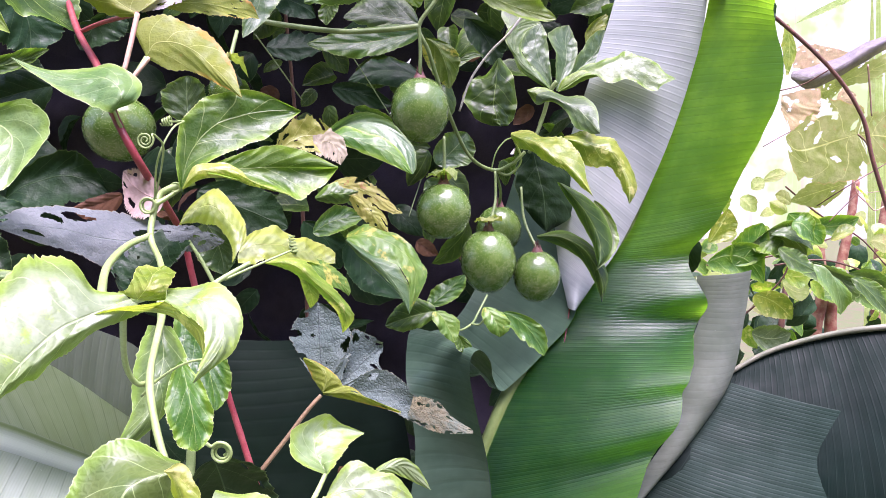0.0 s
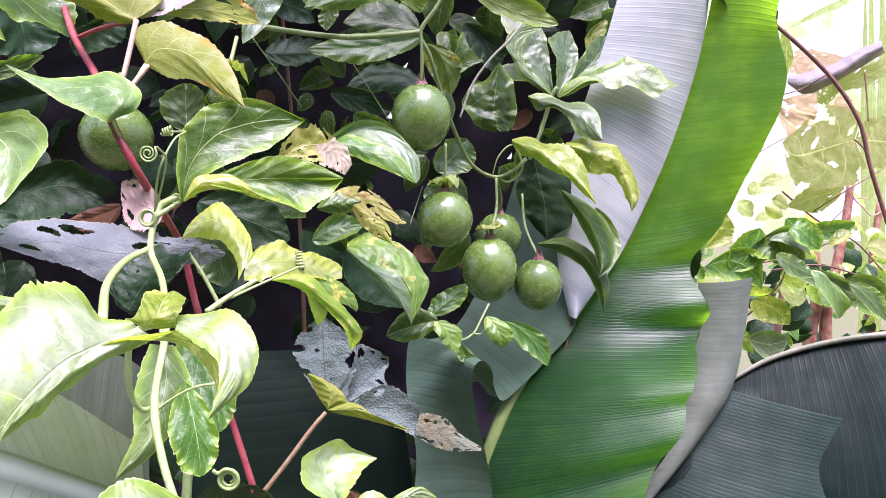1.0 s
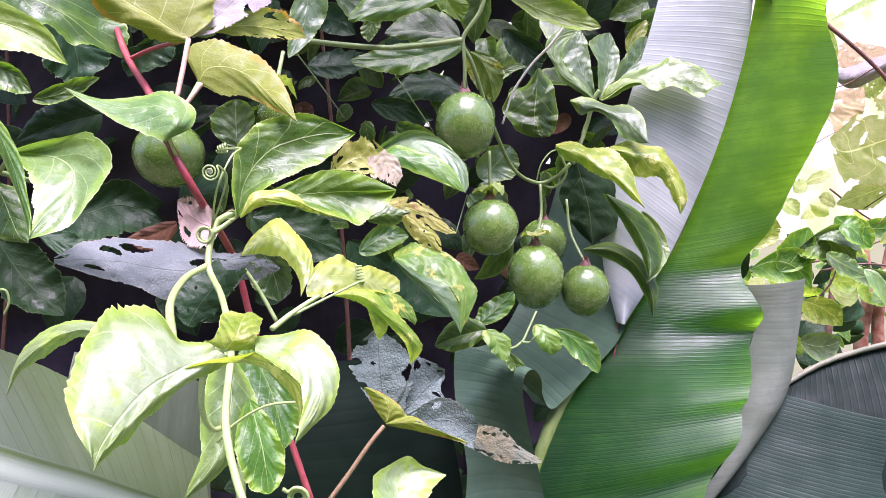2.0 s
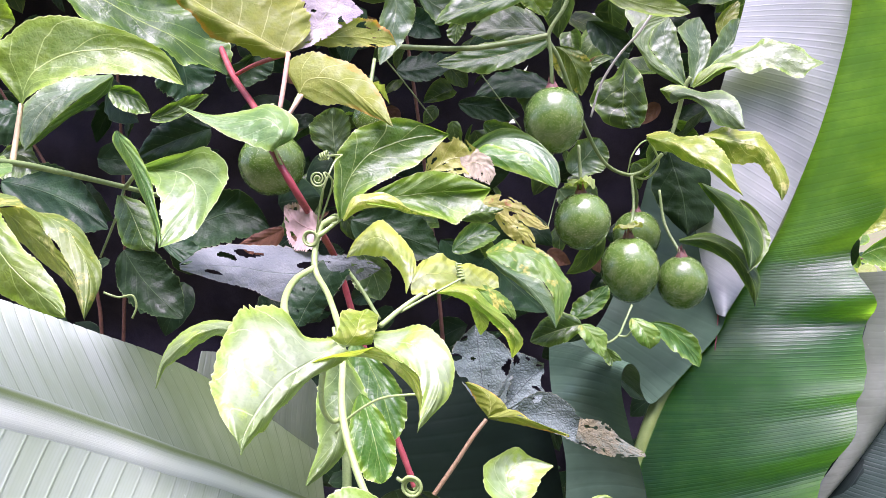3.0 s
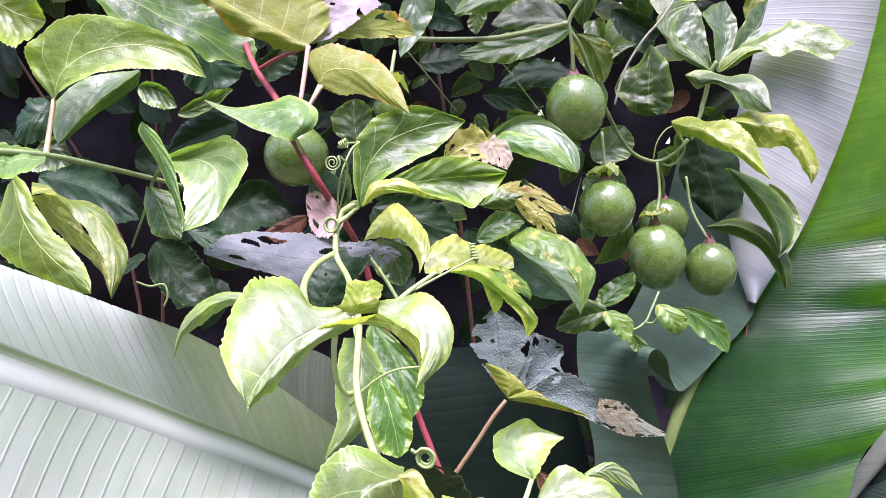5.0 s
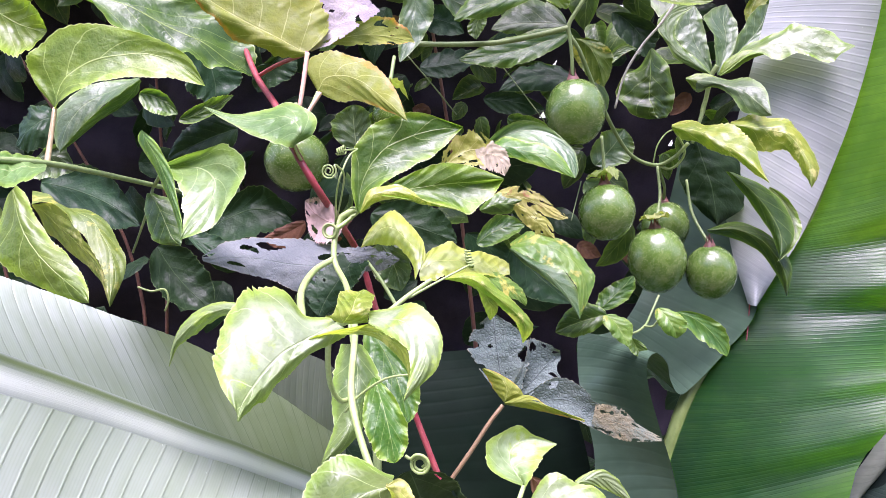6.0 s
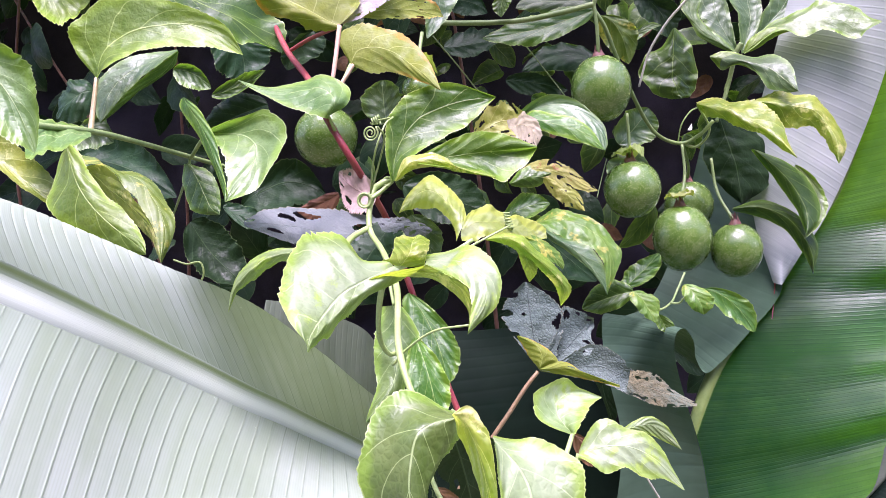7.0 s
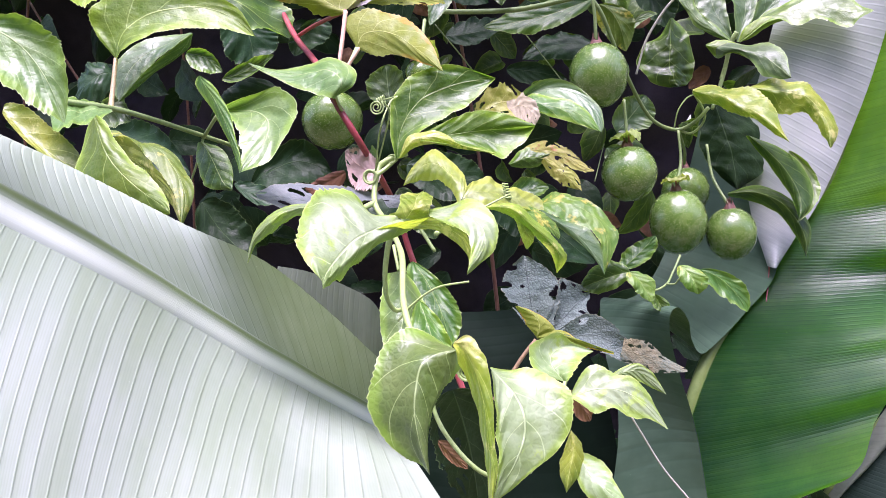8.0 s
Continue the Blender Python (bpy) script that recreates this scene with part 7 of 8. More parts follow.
lobed_leaf(side, [
    ("sage", [[(-0.2893, 0.4124, 1.5408), (-0.2989, 0.4061, 1.5393), (-0.3153, 0.3983, 1.537), (-0.3265, 0.391, 1.5295), (-0.3316, 0.3848, 1.5192), (-0.3304, 0.3795, 1.5053), (-0.3247, 0.3755, 1.4955)],
        [(-0.2851, 0.4059, 1.5387), (-0.3016, 0.3972, 1.5309), (-0.3143, 0.3894, 1.5236), (-0.322, 0.3821, 1.5113), (-0.3247, 0.3755, 1.4955)],
        [(-0.2797, 0.3986, 1.5365), (-0.2946, 0.3921, 1.5262), (-0.307, 0.3861, 1.5161), (-0.3159, 0.3808, 1.5063), (-0.3247, 0.3755, 1.4955)]], dict(nu=150, nv=20, count=18, teeth=0.02, ripple=0.03)),
    ("mid", [[(-0.2797, 0.3986, 1.5365), (-0.2946, 0.3921, 1.5262), (-0.307, 0.3861, 1.5161), (-0.3159, 0.3808, 1.5063), (-0.3247, 0.3755, 1.4955)],
        [(-0.2824, 0.4032, 1.5367), (-0.2895, 0.3971, 1.5251), (-0.3006, 0.3905, 1.5165), (-0.3123, 0.3836, 1.5061), (-0.3254, 0.3763, 1.4956)],
        [(-0.2854, 0.4078, 1.5373), (-0.2862, 0.4032, 1.5289), (-0.2961, 0.3966, 1.52), (-0.3078, 0.3899, 1.5121), (-0.3176, 0.3833, 1.5025), (-0.3258, 0.3773, 1.4953)]], dict(nu=60, nv=10, count=12, teeth=0.02, ripple=0.03))], "glossy leaf with bluish glare")
lobed_leaf(side, [
    ("pale", [[(-0.2421, 0.355, 1.4801), (-0.2269, 0.354, 1.4839), (-0.2126, 0.3527, 1.4858), (-0.2002, 0.3509, 1.4866), (-0.1913, 0.3477, 1.4804), (-0.1877, 0.3431, 1.4707), (-0.1899, 0.3376, 1.4629), (-0.1925, 0.332, 1.4556), (-0.1965, 0.3259, 1.4469), (-0.2015, 0.3201, 1.4423), (-0.2116, 0.3134, 1.4392)],
        [(-0.2473, 0.3641, 1.4792), (-0.232, 0.3585, 1.4777), (-0.2173, 0.3527, 1.4745), (-0.2076, 0.3455, 1.468), (-0.2046, 0.3368, 1.4592), (-0.2054, 0.3273, 1.4511), (-0.2132, 0.3161, 1.4391)],
        [(-0.236, 0.3456, 1.4764), (-0.2268, 0.339, 1.4706), (-0.2197, 0.3317, 1.462), (-0.2145, 0.3238, 1.4506), (-0.2127, 0.3152, 1.4391)]], dict(nu=150, nv=20, count=22, teeth=0.02, ripple=0.025)),
    ("fresh", [[(-0.2541, 0.3543, 1.4992), (-0.2518, 0.3483, 1.4941), (-0.2447, 0.3429, 1.4852), (-0.2361, 0.3378, 1.4755), (-0.2291, 0.3322, 1.4651), (-0.2222, 0.3267, 1.4552), (-0.2164, 0.3209, 1.4439), (-0.2127, 0.3152, 1.4391)],
        [(-0.2475, 0.3464, 1.4987), (-0.2423, 0.3413, 1.4928), (-0.2342, 0.3363, 1.4829), (-0.2269, 0.3311, 1.4712), (-0.221, 0.3256, 1.4594), (-0.2152, 0.32, 1.4467), (-0.2121, 0.3143, 1.4391)],
        [(-0.2446, 0.3438, 1.4976), (-0.2365, 0.3398, 1.4922), (-0.2285, 0.3354, 1.4823), (-0.2221, 0.3306, 1.4717), (-0.2179, 0.3253, 1.4601), (-0.2135, 0.3199, 1.4479), (-0.2118, 0.3143, 1.4391)]], dict(nu=70, nv=14, count=20, teeth=0.02, ripple=0.02))], "pale glossy folded leaf", [(-0.294, 0.4205, 1.4712), (-0.2715, 0.3948, 1.4766), (-0.2501, 0.3687, 1.4795)], 0.0014)
lobed_leaf(side, [
    ("mid", [[(-0.2959, 0.4146, 1.4671), (-0.2951, 0.4085, 1.4554), (-0.2901, 0.4033, 1.4428), (-0.2822, 0.399, 1.4345), (-0.2648, 0.3971, 1.4314)],
        [(-0.2879, 0.4059, 1.4663), (-0.2804, 0.4026, 1.4563), (-0.2745, 0.399, 1.4455), (-0.2688, 0.3955, 1.4367), (-0.262, 0.3926, 1.4316)],
        [(-0.2884, 0.4109, 1.4662), (-0.2753, 0.4079, 1.461), (-0.2672, 0.4036, 1.4517), (-0.2631, 0.3984, 1.4413), (-0.262, 0.3926, 1.4316)]], dict(nu=60, nv=16, count=14, teeth=0.025, ripple=0.02))], "green leaf")
lobed_leaf(side, [
    ("lime", [[(-0.2842, 0.3038, 1.4619), (-0.2732, 0.2973, 1.4505), (-0.2616, 0.2913, 1.4436), (-0.2491, 0.2855, 1.4368), (-0.2368, 0.2797, 1.4303), (-0.2274, 0.2734, 1.4244), (-0.2195, 0.2665, 1.4147)],
        [(-0.2756, 0.2933, 1.4628), (-0.2639, 0.2893, 1.4568), (-0.2532, 0.285, 1.4498), (-0.2429, 0.2807, 1.443), (-0.2333, 0.2762, 1.4361), (-0.2248, 0.2713, 1.4275), (-0.2189, 0.2656, 1.4148)],
        [(-0.2695, 0.2863, 1.4628), (-0.2577, 0.2848, 1.4627), (-0.2479, 0.2822, 1.456), (-0.2402, 0.2791, 1.4488), (-0.2332, 0.276, 1.4418), (-0.2263, 0.2726, 1.4331), (-0.2211, 0.2688, 1.4228), (-0.2182, 0.2647, 1.4149)]], dict(nu=70, nv=16, count=18, teeth=0.02, ripple=0.03)),
    ("spotted", [[(-0.2695, 0.2863, 1.4628), (-0.2577, 0.2848, 1.4627), (-0.2479, 0.2822, 1.456), (-0.2402, 0.2791, 1.4488), (-0.2332, 0.276, 1.4418), (-0.2263, 0.2726, 1.4331), (-0.2211, 0.2688, 1.4228), (-0.2182, 0.2647, 1.4149)],
        [(-0.2768, 0.2954, 1.4662), (-0.2641, 0.2927, 1.4645), (-0.2507, 0.2898, 1.4583), (-0.2387, 0.2866, 1.4532), (-0.2309, 0.2823, 1.4454), (-0.2238, 0.2778, 1.4366), (-0.2196, 0.2726, 1.4258), (-0.2195, 0.2665, 1.4147)],
        [(-0.2842, 0.3045, 1.4701), (-0.2725, 0.3014, 1.4676), (-0.2618, 0.2977, 1.4604), (-0.2462, 0.2954, 1.4577), (-0.2343, 0.2919, 1.4505), (-0.2272, 0.2873, 1.4421), (-0.2205, 0.2827, 1.4345), (-0.2186, 0.2771, 1.4264), (-0.2221, 0.27, 1.4141)]], dict(nu=150, nv=20, count=30, teeth=0.03, ripple=0.03))], "yellow-green speckled leaf with a pale glossy half")
lobed_leaf(side, [
    ("bright", [[(-0.2556, 0.2588, 1.4673), (-0.2567, 0.2517, 1.4532), (-0.2555, 0.2455, 1.4445), (-0.2425, 0.2416, 1.4347), (-0.2258, 0.2387, 1.4275), (-0.2137, 0.2351, 1.4231), (-0.2013, 0.2319, 1.4217)],
        [(-0.2458, 0.2507, 1.4685), (-0.2406, 0.2463, 1.457), (-0.2339, 0.2423, 1.4478), (-0.2254, 0.2389, 1.4399), (-0.2153, 0.2358, 1.4321), (-0.2064, 0.2327, 1.4268), (-0.1992, 0.2293, 1.4221)],
        [(-0.2496, 0.2573, 1.4706), (-0.2417, 0.2537, 1.4647), (-0.2344, 0.2496, 1.455), (-0.2263, 0.2458, 1.4466), (-0.2167, 0.2425, 1.4407), (-0.2087, 0.2387, 1.4331), (-0.2031, 0.2346, 1.4269), (-0.1999, 0.2301, 1.422)]], dict(nu=150, nv=20, count=26, teeth=0.03, ripple=0.03))], "bright yellow-green leaf")
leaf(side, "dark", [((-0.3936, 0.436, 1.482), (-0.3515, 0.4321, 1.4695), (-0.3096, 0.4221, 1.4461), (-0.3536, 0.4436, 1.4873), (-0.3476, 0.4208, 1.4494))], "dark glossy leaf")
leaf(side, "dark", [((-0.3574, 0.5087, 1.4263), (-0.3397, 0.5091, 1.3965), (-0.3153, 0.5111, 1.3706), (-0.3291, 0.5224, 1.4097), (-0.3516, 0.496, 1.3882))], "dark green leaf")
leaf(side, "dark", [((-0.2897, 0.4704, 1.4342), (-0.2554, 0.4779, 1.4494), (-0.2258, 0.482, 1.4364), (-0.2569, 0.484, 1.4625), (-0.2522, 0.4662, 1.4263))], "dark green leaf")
leaf(side, "pale", [((-0.3083, 0.2487, 1.5194), (-0.2812, 0.2538, 1.5048), (-0.2626, 0.2515, 1.4681), (-0.2718, 0.2618, 1.51), (-0.2838, 0.2459, 1.4836))], "pale green drooping leaf")
lobed_leaf(side, [
    ("pale", [[(-0.3114, 0.3487, 1.4871), (-0.3159, 0.3407, 1.492), (-0.3249, 0.3316, 1.4943), (-0.3322, 0.3224, 1.4926)],
        [(-0.2968, 0.3309, 1.4837), (-0.3027, 0.3204, 1.4835), (-0.3069, 0.3103, 1.4826), (-0.3119, 0.2999, 1.4813)],
        [(-0.2828, 0.3128, 1.4794), (-0.2864, 0.3025, 1.475), (-0.2914, 0.2919, 1.4718), (-0.2958, 0.2816, 1.469)]], dict(nu=60, nv=16, count=12, teeth=0.03, ripple=0.03))], "white-glaring leaf")
leaf(side, "lime", [((-0.3456, 0.3038, 1.4873), (-0.3204, 0.3022, 1.4627), (-0.2791, 0.2942, 1.4382), (-0.3231, 0.3083, 1.4788), (-0.3198, 0.2969, 1.4604))], "yellow-green leaf", wave=0.1)
tube("tendril", [(-0.1734, 0.4302, 1.4374), (-0.1494, 0.38, 1.4548), (-0.1355, 0.3476, 1.4645), (-0.1344, 0.335, 1.469)], 0.00055, 0.0005, "shoot", shoot, "curled green tendril")
spiral("tendril", (-0.1344, 0.335, 1.469), (-0.1379, 0.3326, 1.4664), 2.3, 0.0041, 0.0008, 0.0000, 0.00048, "shoot", shoot, "coiled tendril", axis=(0, 1, 0))
tube("tendril", [(-0.1742, 0.4299, 1.4357), (-0.1571, 0.3942, 1.4581), (-0.1498, 0.397, 1.475), (-0.1503, 0.4179, 1.4812)], 0.0006, 0.0005, "shoot", shoot)
spiral("tendril", (-0.0756, 0.3635, 1.4098), (-0.0766, 0.3634, 1.411), 5.5, 0.0017, 0.0014, -0.0086, 0.0006, "shoot", shoot, "coiled tendril", axis=(0.1, 0.1, -1))
spiral("tendril", (-0.1751, 0.4349, 1.4365), (-0.1803, 0.4333, 1.4318), 2.2, 0.0052, 0.003, 0.0035, 0.0009, "shoot", shoot, "coiled tendril", axis=(0, 1, 0))
spiral("tendril", (-0.162, 0.445, 1.4436), (-0.1661, 0.4422, 1.4426), 1.6, 0.0032, 0.0022, 0.0029, 0.0008, "shoot", shoot, "coiled tendril", axis=(0, 1, 0))
spiral("tendril", (-0.1503, 0.4179, 1.4812), (-0.1644, 0.436, 1.4829), 4, 0.0028, 0.0018, 0.0063, 0.0006, "shoot", shoot, "coiled tendril", axis=(-1, 0, -0.2))
spiral("tendril", (-0.1002, 0.2912, 1.3367), (-0.0945, 0.2918, 1.3322), 2.6, 0.0048, 0.0019, 0.0024, 0.0008, "shoot", shoot, "coiled tendril", axis=(0, 1, 0))
tube("tendril", [(0.0581, 0.8464, 1.4579), (0.063, 0.8429, 1.4766), (0.0732, 0.8459, 1.4898), (0.0829, 0.848, 1.4942)], 0.0008, 0.0008, "shoot", vine)
tube("tendril", [(-0.0225, 0.7535, 1.446), (-0.0281, 0.751, 1.429), (-0.0351, 0.7375, 1.4071)], 0.0005, 0.0005, "stem", vine)
tube("stem", [(-0.193, 0.747, 1.5943), (-0.1726, 0.7681, 1.5628), (-0.1539, 0.789, 1.5316)], 0.0007, 0.0007, "stem", vine, "thin bare stem")
tube("stem", [(-0.1066, 0.8232, 1.5901), (-0.0835, 0.824, 1.5546), (-0.0593, 0.8248, 1.5165)], 0.0006, 0.0006, "stem", vine, "thin bare stem")
tube("tendril", [(0.1638, 0.9022, 1.2794), (0.1591, 0.8901, 1.2598), (0.1531, 0.8776, 1.2371), (0.1508, 0.8705, 1.2171)], 0.0009, 0.0005, "red", vine, "thin red thread on the banana blade")
tube("tendril", [(-0.3429, 0.4579, 1.4005), (-0.3333, 0.4593, 1.3966), (-0.3234, 0.461, 1.397), (-0.3211, 0.4607, 1.3889), (-0.3243, 0.4594, 1.3812)], 0.0008, 0.0008, "shoot", side)
leaf(side, "mid", [((-0.3318, 0.4728, 1.5415), (-0.3171, 0.4749, 1.5364), (-0.3045, 0.4761, 1.5243), (-0.3149, 0.4758, 1.5414), (-0.3209, 0.4733, 1.5256))], "small green leaf")
leaf(side, "mid", [((-0.3154, 0.4944, 1.5225), (-0.2947, 0.4984, 1.5267), (-0.2728, 0.5032, 1.5366), (-0.2901, 0.5, 1.535), (-0.2971, 0.4974, 1.5198))], "small curled leaf")
leaf(side, "dark", [((-0.2911, 0.5389, 1.5159), (-0.3188, 0.5333, 1.5091), (-0.3495, 0.5267, 1.4968), (-0.3222, 0.5342, 1.5259), (-0.3133, 0.5326, 1.4909))], "dark glossy leaf")
leaf(side, "dark", [((-0.2869, 0.4406, 1.4365), (-0.2726, 0.4423, 1.428), (-0.2524, 0.4456, 1.4246), (-0.2729, 0.448, 1.435), (-0.2686, 0.4372, 1.42))], "dark green leaf")
leaf(side, "dark", [((-0.3558, 0.4158, 1.5223), (-0.3625, 0.404, 1.5184), (-0.3771, 0.4003, 1.5055), (-0.373, 0.4135, 1.5307), (-0.3601, 0.4028, 1.5007))], "dark wavy leaf")
leaf(side, "sage", [((-0.3554, 0.3823, 1.4895), (-0.3386, 0.3857, 1.4949), (-0.326, 0.387, 1.4839), (-0.3349, 0.387, 1.5013), (-0.3427, 0.3836, 1.4802))], "grey-green leaf")
leaf(side, "dark", [((-0.3595, 0.5957, 1.6017), (-0.3413, 0.5971, 1.5806), (-0.3385, 0.5944, 1.5458), (-0.3146, 0.6016, 1.5785), (-0.3619, 0.5917, 1.5624))], "dark leaf")
leaf(side, "dark", [((-0.2648, 0.5903, 1.581), (-0.2796, 0.5867, 1.5702), (-0.2902, 0.5829, 1.5496), (-0.2565, 0.5899, 1.5613), (-0.2891, 0.5848, 1.5686))], "dark leaf")
# ---- fruits ----
fruit((-0.023, 0.7291, 1.515), 0.0296, 0.0335, (0, 0), [(-0.0236, 0.7264, 1.5976), (-0.0223, 0.7275, 1.5733)], "plump unripe green passion fruit hanging on a stalk", green_cap=False)
fruit((0.001, 0.7596, 1.4114), 0.0293, 0.0305, (0, 0), [(0.0016, 0.767, 1.4909), (0.0016, 0.7643, 1.4616)], "round unripe green passion fruit with leafy bracts")
fruit((0.0531, 0.8193, 1.3501), 0.0321, 0.0378, (0, 0), [(0.0623, 0.8468, 1.4544), (0.0621, 0.8375, 1.4194)], "oval unripe green passion fruit in the cluster")
fruit((0.0724, 0.9122, 1.3795), 0.0293, 0.0314, (0, 0), [(0.0624, 0.847, 1.4557), (0.0725, 0.8913, 1.4302)], "unripe green passion fruit half hidden behind another", green_cap=False)
fruit((0.1122, 0.8382, 1.3297), 0.0281, 0.0312, (0, 0), [(0.0965, 0.8757, 1.4354), (0.0991, 0.8623, 1.3962)], "small round unripe green passion fruit", green_cap=False)
fruit((-0.2512, 0.5585, 1.4855), 0.0266, 0.0257, (0, 0), [(-0.2502, 0.5683, 1.5349), (-0.251, 0.5668, 1.5211)], "unripe green passion fruit in shade behind the red stem", green_cap=False)
fruit((-0.1695, 0.5604, 1.5155), 0.0121, 0.0121, (0, 0), [(-0.171, 0.6058, 1.5691), (-0.1712, 0.583, 1.5427)], "small green fruit under the scorched leaf")
# ---- background on the open side ----
twig = thing("grape_vine", (0.8273, 1.4199, 1.5661), "bare brown twig with torn yellowish backlit leaves", "vine")
tube("stem", [(0.5651, 1.4461, 1.8158), (0.6544, 1.4403, 1.7603), (0.7659, 1.4296, 1.6582), (0.8273, 1.4199, 1.5661), (0.8496, 1.4106, 1.4773), (0.8887, 1.3972, 1.3497)], 0.004, 0.0045, "twig", twig, "brown twig")
lobed_leaf(twig, [
    ("thin", [[(0.8553, 1.4772, 1.5333), (0.8646, 1.4821, 1.5819), (0.8192, 1.4848, 1.6039), (0.7774, 1.4841, 1.5922), (0.7413, 1.481, 1.5575), (0.7075, 1.4785, 1.5297)],
        [(0.8553, 1.4772, 1.5333), (0.8285, 1.4793, 1.5506), (0.782, 1.4803, 1.5552), (0.7413, 1.4791, 1.539), (0.7075, 1.4781, 1.525)],
        [(0.8553, 1.4772, 1.5333), (0.8111, 1.4764, 1.5205), (0.761, 1.4753, 1.5043), (0.7296, 1.4753, 1.5007), (0.7087, 1.4776, 1.5204)],
        [(0.8553, 1.4772, 1.5333), (0.8402, 1.4729, 1.4893), (0.7994, 1.4716, 1.4719), (0.7529, 1.4721, 1.4718), (0.7098, 1.4771, 1.5158)],
        [(0.8553, 1.4772, 1.5333), (0.8774, 1.4707, 1.4719), (0.8518, 1.4679, 1.4418), (0.7994, 1.4678, 1.4348), (0.7412, 1.4682, 1.4325), (0.718, 1.4725, 1.4718), (0.7098, 1.4766, 1.5112)]], dict(nu=90, nv=24, count=16, teeth=0.05, ripple=0.03, holes=0.05)),
    ("thin", [[(0.8612, 1.4873, 1.5338), (0.8811, 1.4908, 1.5711), (0.9186, 1.4916, 1.5828), (0.9514, 1.4871, 1.542)],
        [(0.8612, 1.4873, 1.5338), (0.9046, 1.4864, 1.5303), (0.9538, 1.4853, 1.5246)],
        [(0.8612, 1.4873, 1.5338), (0.8928, 1.4816, 1.4814), (0.9374, 1.4806, 1.4768), (0.9538, 1.4844, 1.5164)]], dict(nu=90, nv=24, count=16, teeth=0.05, ripple=0.03, holes=0.04)),
    ], "torn yellow-green backlit leaf with brown edges", [(0.8434, 1.4571, 1.5322), (0.8607, 1.4552, 1.5151), (0.8756, 1.452, 1.4854)], 0.0022, "petiole")
lobed_leaf(twig, [
    ("thin", [[(0.8574, 1.5072, 1.4331), (0.8276, 1.5094, 1.4509), (0.7738, 1.5079, 1.4306), (0.7367, 1.5049, 1.3973)],
        [(0.8574, 1.5072, 1.4331), (0.8096, 1.5063, 1.4188), (0.7379, 1.5047, 1.3949)],
        [(0.8574, 1.5072, 1.4331), (0.8419, 1.5051, 1.4105), (0.7977, 1.5025, 1.3807), (0.7367, 1.5044, 1.3925)]], dict(nu=90, nv=24, count=16, teeth=0.05, ripple=0.03, holes=0.03)),
    ], "yellow-green backlit leaf")
lobed_leaf(twig, [
    ("tan", [[(0.8097, 1.5484, 1.6352), (0.7721, 1.5485, 1.6316), (0.7297, 1.5475, 1.6171), (0.7273, 1.5445, 1.5869), (0.7491, 1.5392, 1.5375)],
        [(0.8097, 1.5484, 1.6352), (0.7758, 1.5458, 1.605), (0.7564, 1.5429, 1.5749), (0.7503, 1.5392, 1.5375)],
        [(0.8097, 1.5483, 1.634), (0.8097, 1.5441, 1.593), (0.7964, 1.5412, 1.5629), (0.7515, 1.5392, 1.5375)]], dict(nu=90, nv=24, count=16, teeth=0.05, ripple=0.03, holes=0.1)),
    ], "tan drying backlit leaf with holes")
lobed_leaf(twig, [
    ("tan", [[(0.8467, 1.5277, 1.6329), (0.8348, 1.526, 1.615), (0.8372, 1.5236, 1.5913), (0.8515, 1.5225, 1.5829)],
        [(0.8467, 1.5277, 1.6329), (0.8539, 1.5252, 1.6091), (0.8515, 1.5225, 1.5829)],
        [(0.8467, 1.5277, 1.6329), (0.873, 1.5262, 1.621), (0.873, 1.5241, 1.6008), (0.8527, 1.5225, 1.5829)]], dict(nu=90, nv=24, count=16, teeth=0.05, ripple=0.03, holes=0.05)),
    ], "small brown torn leaf")
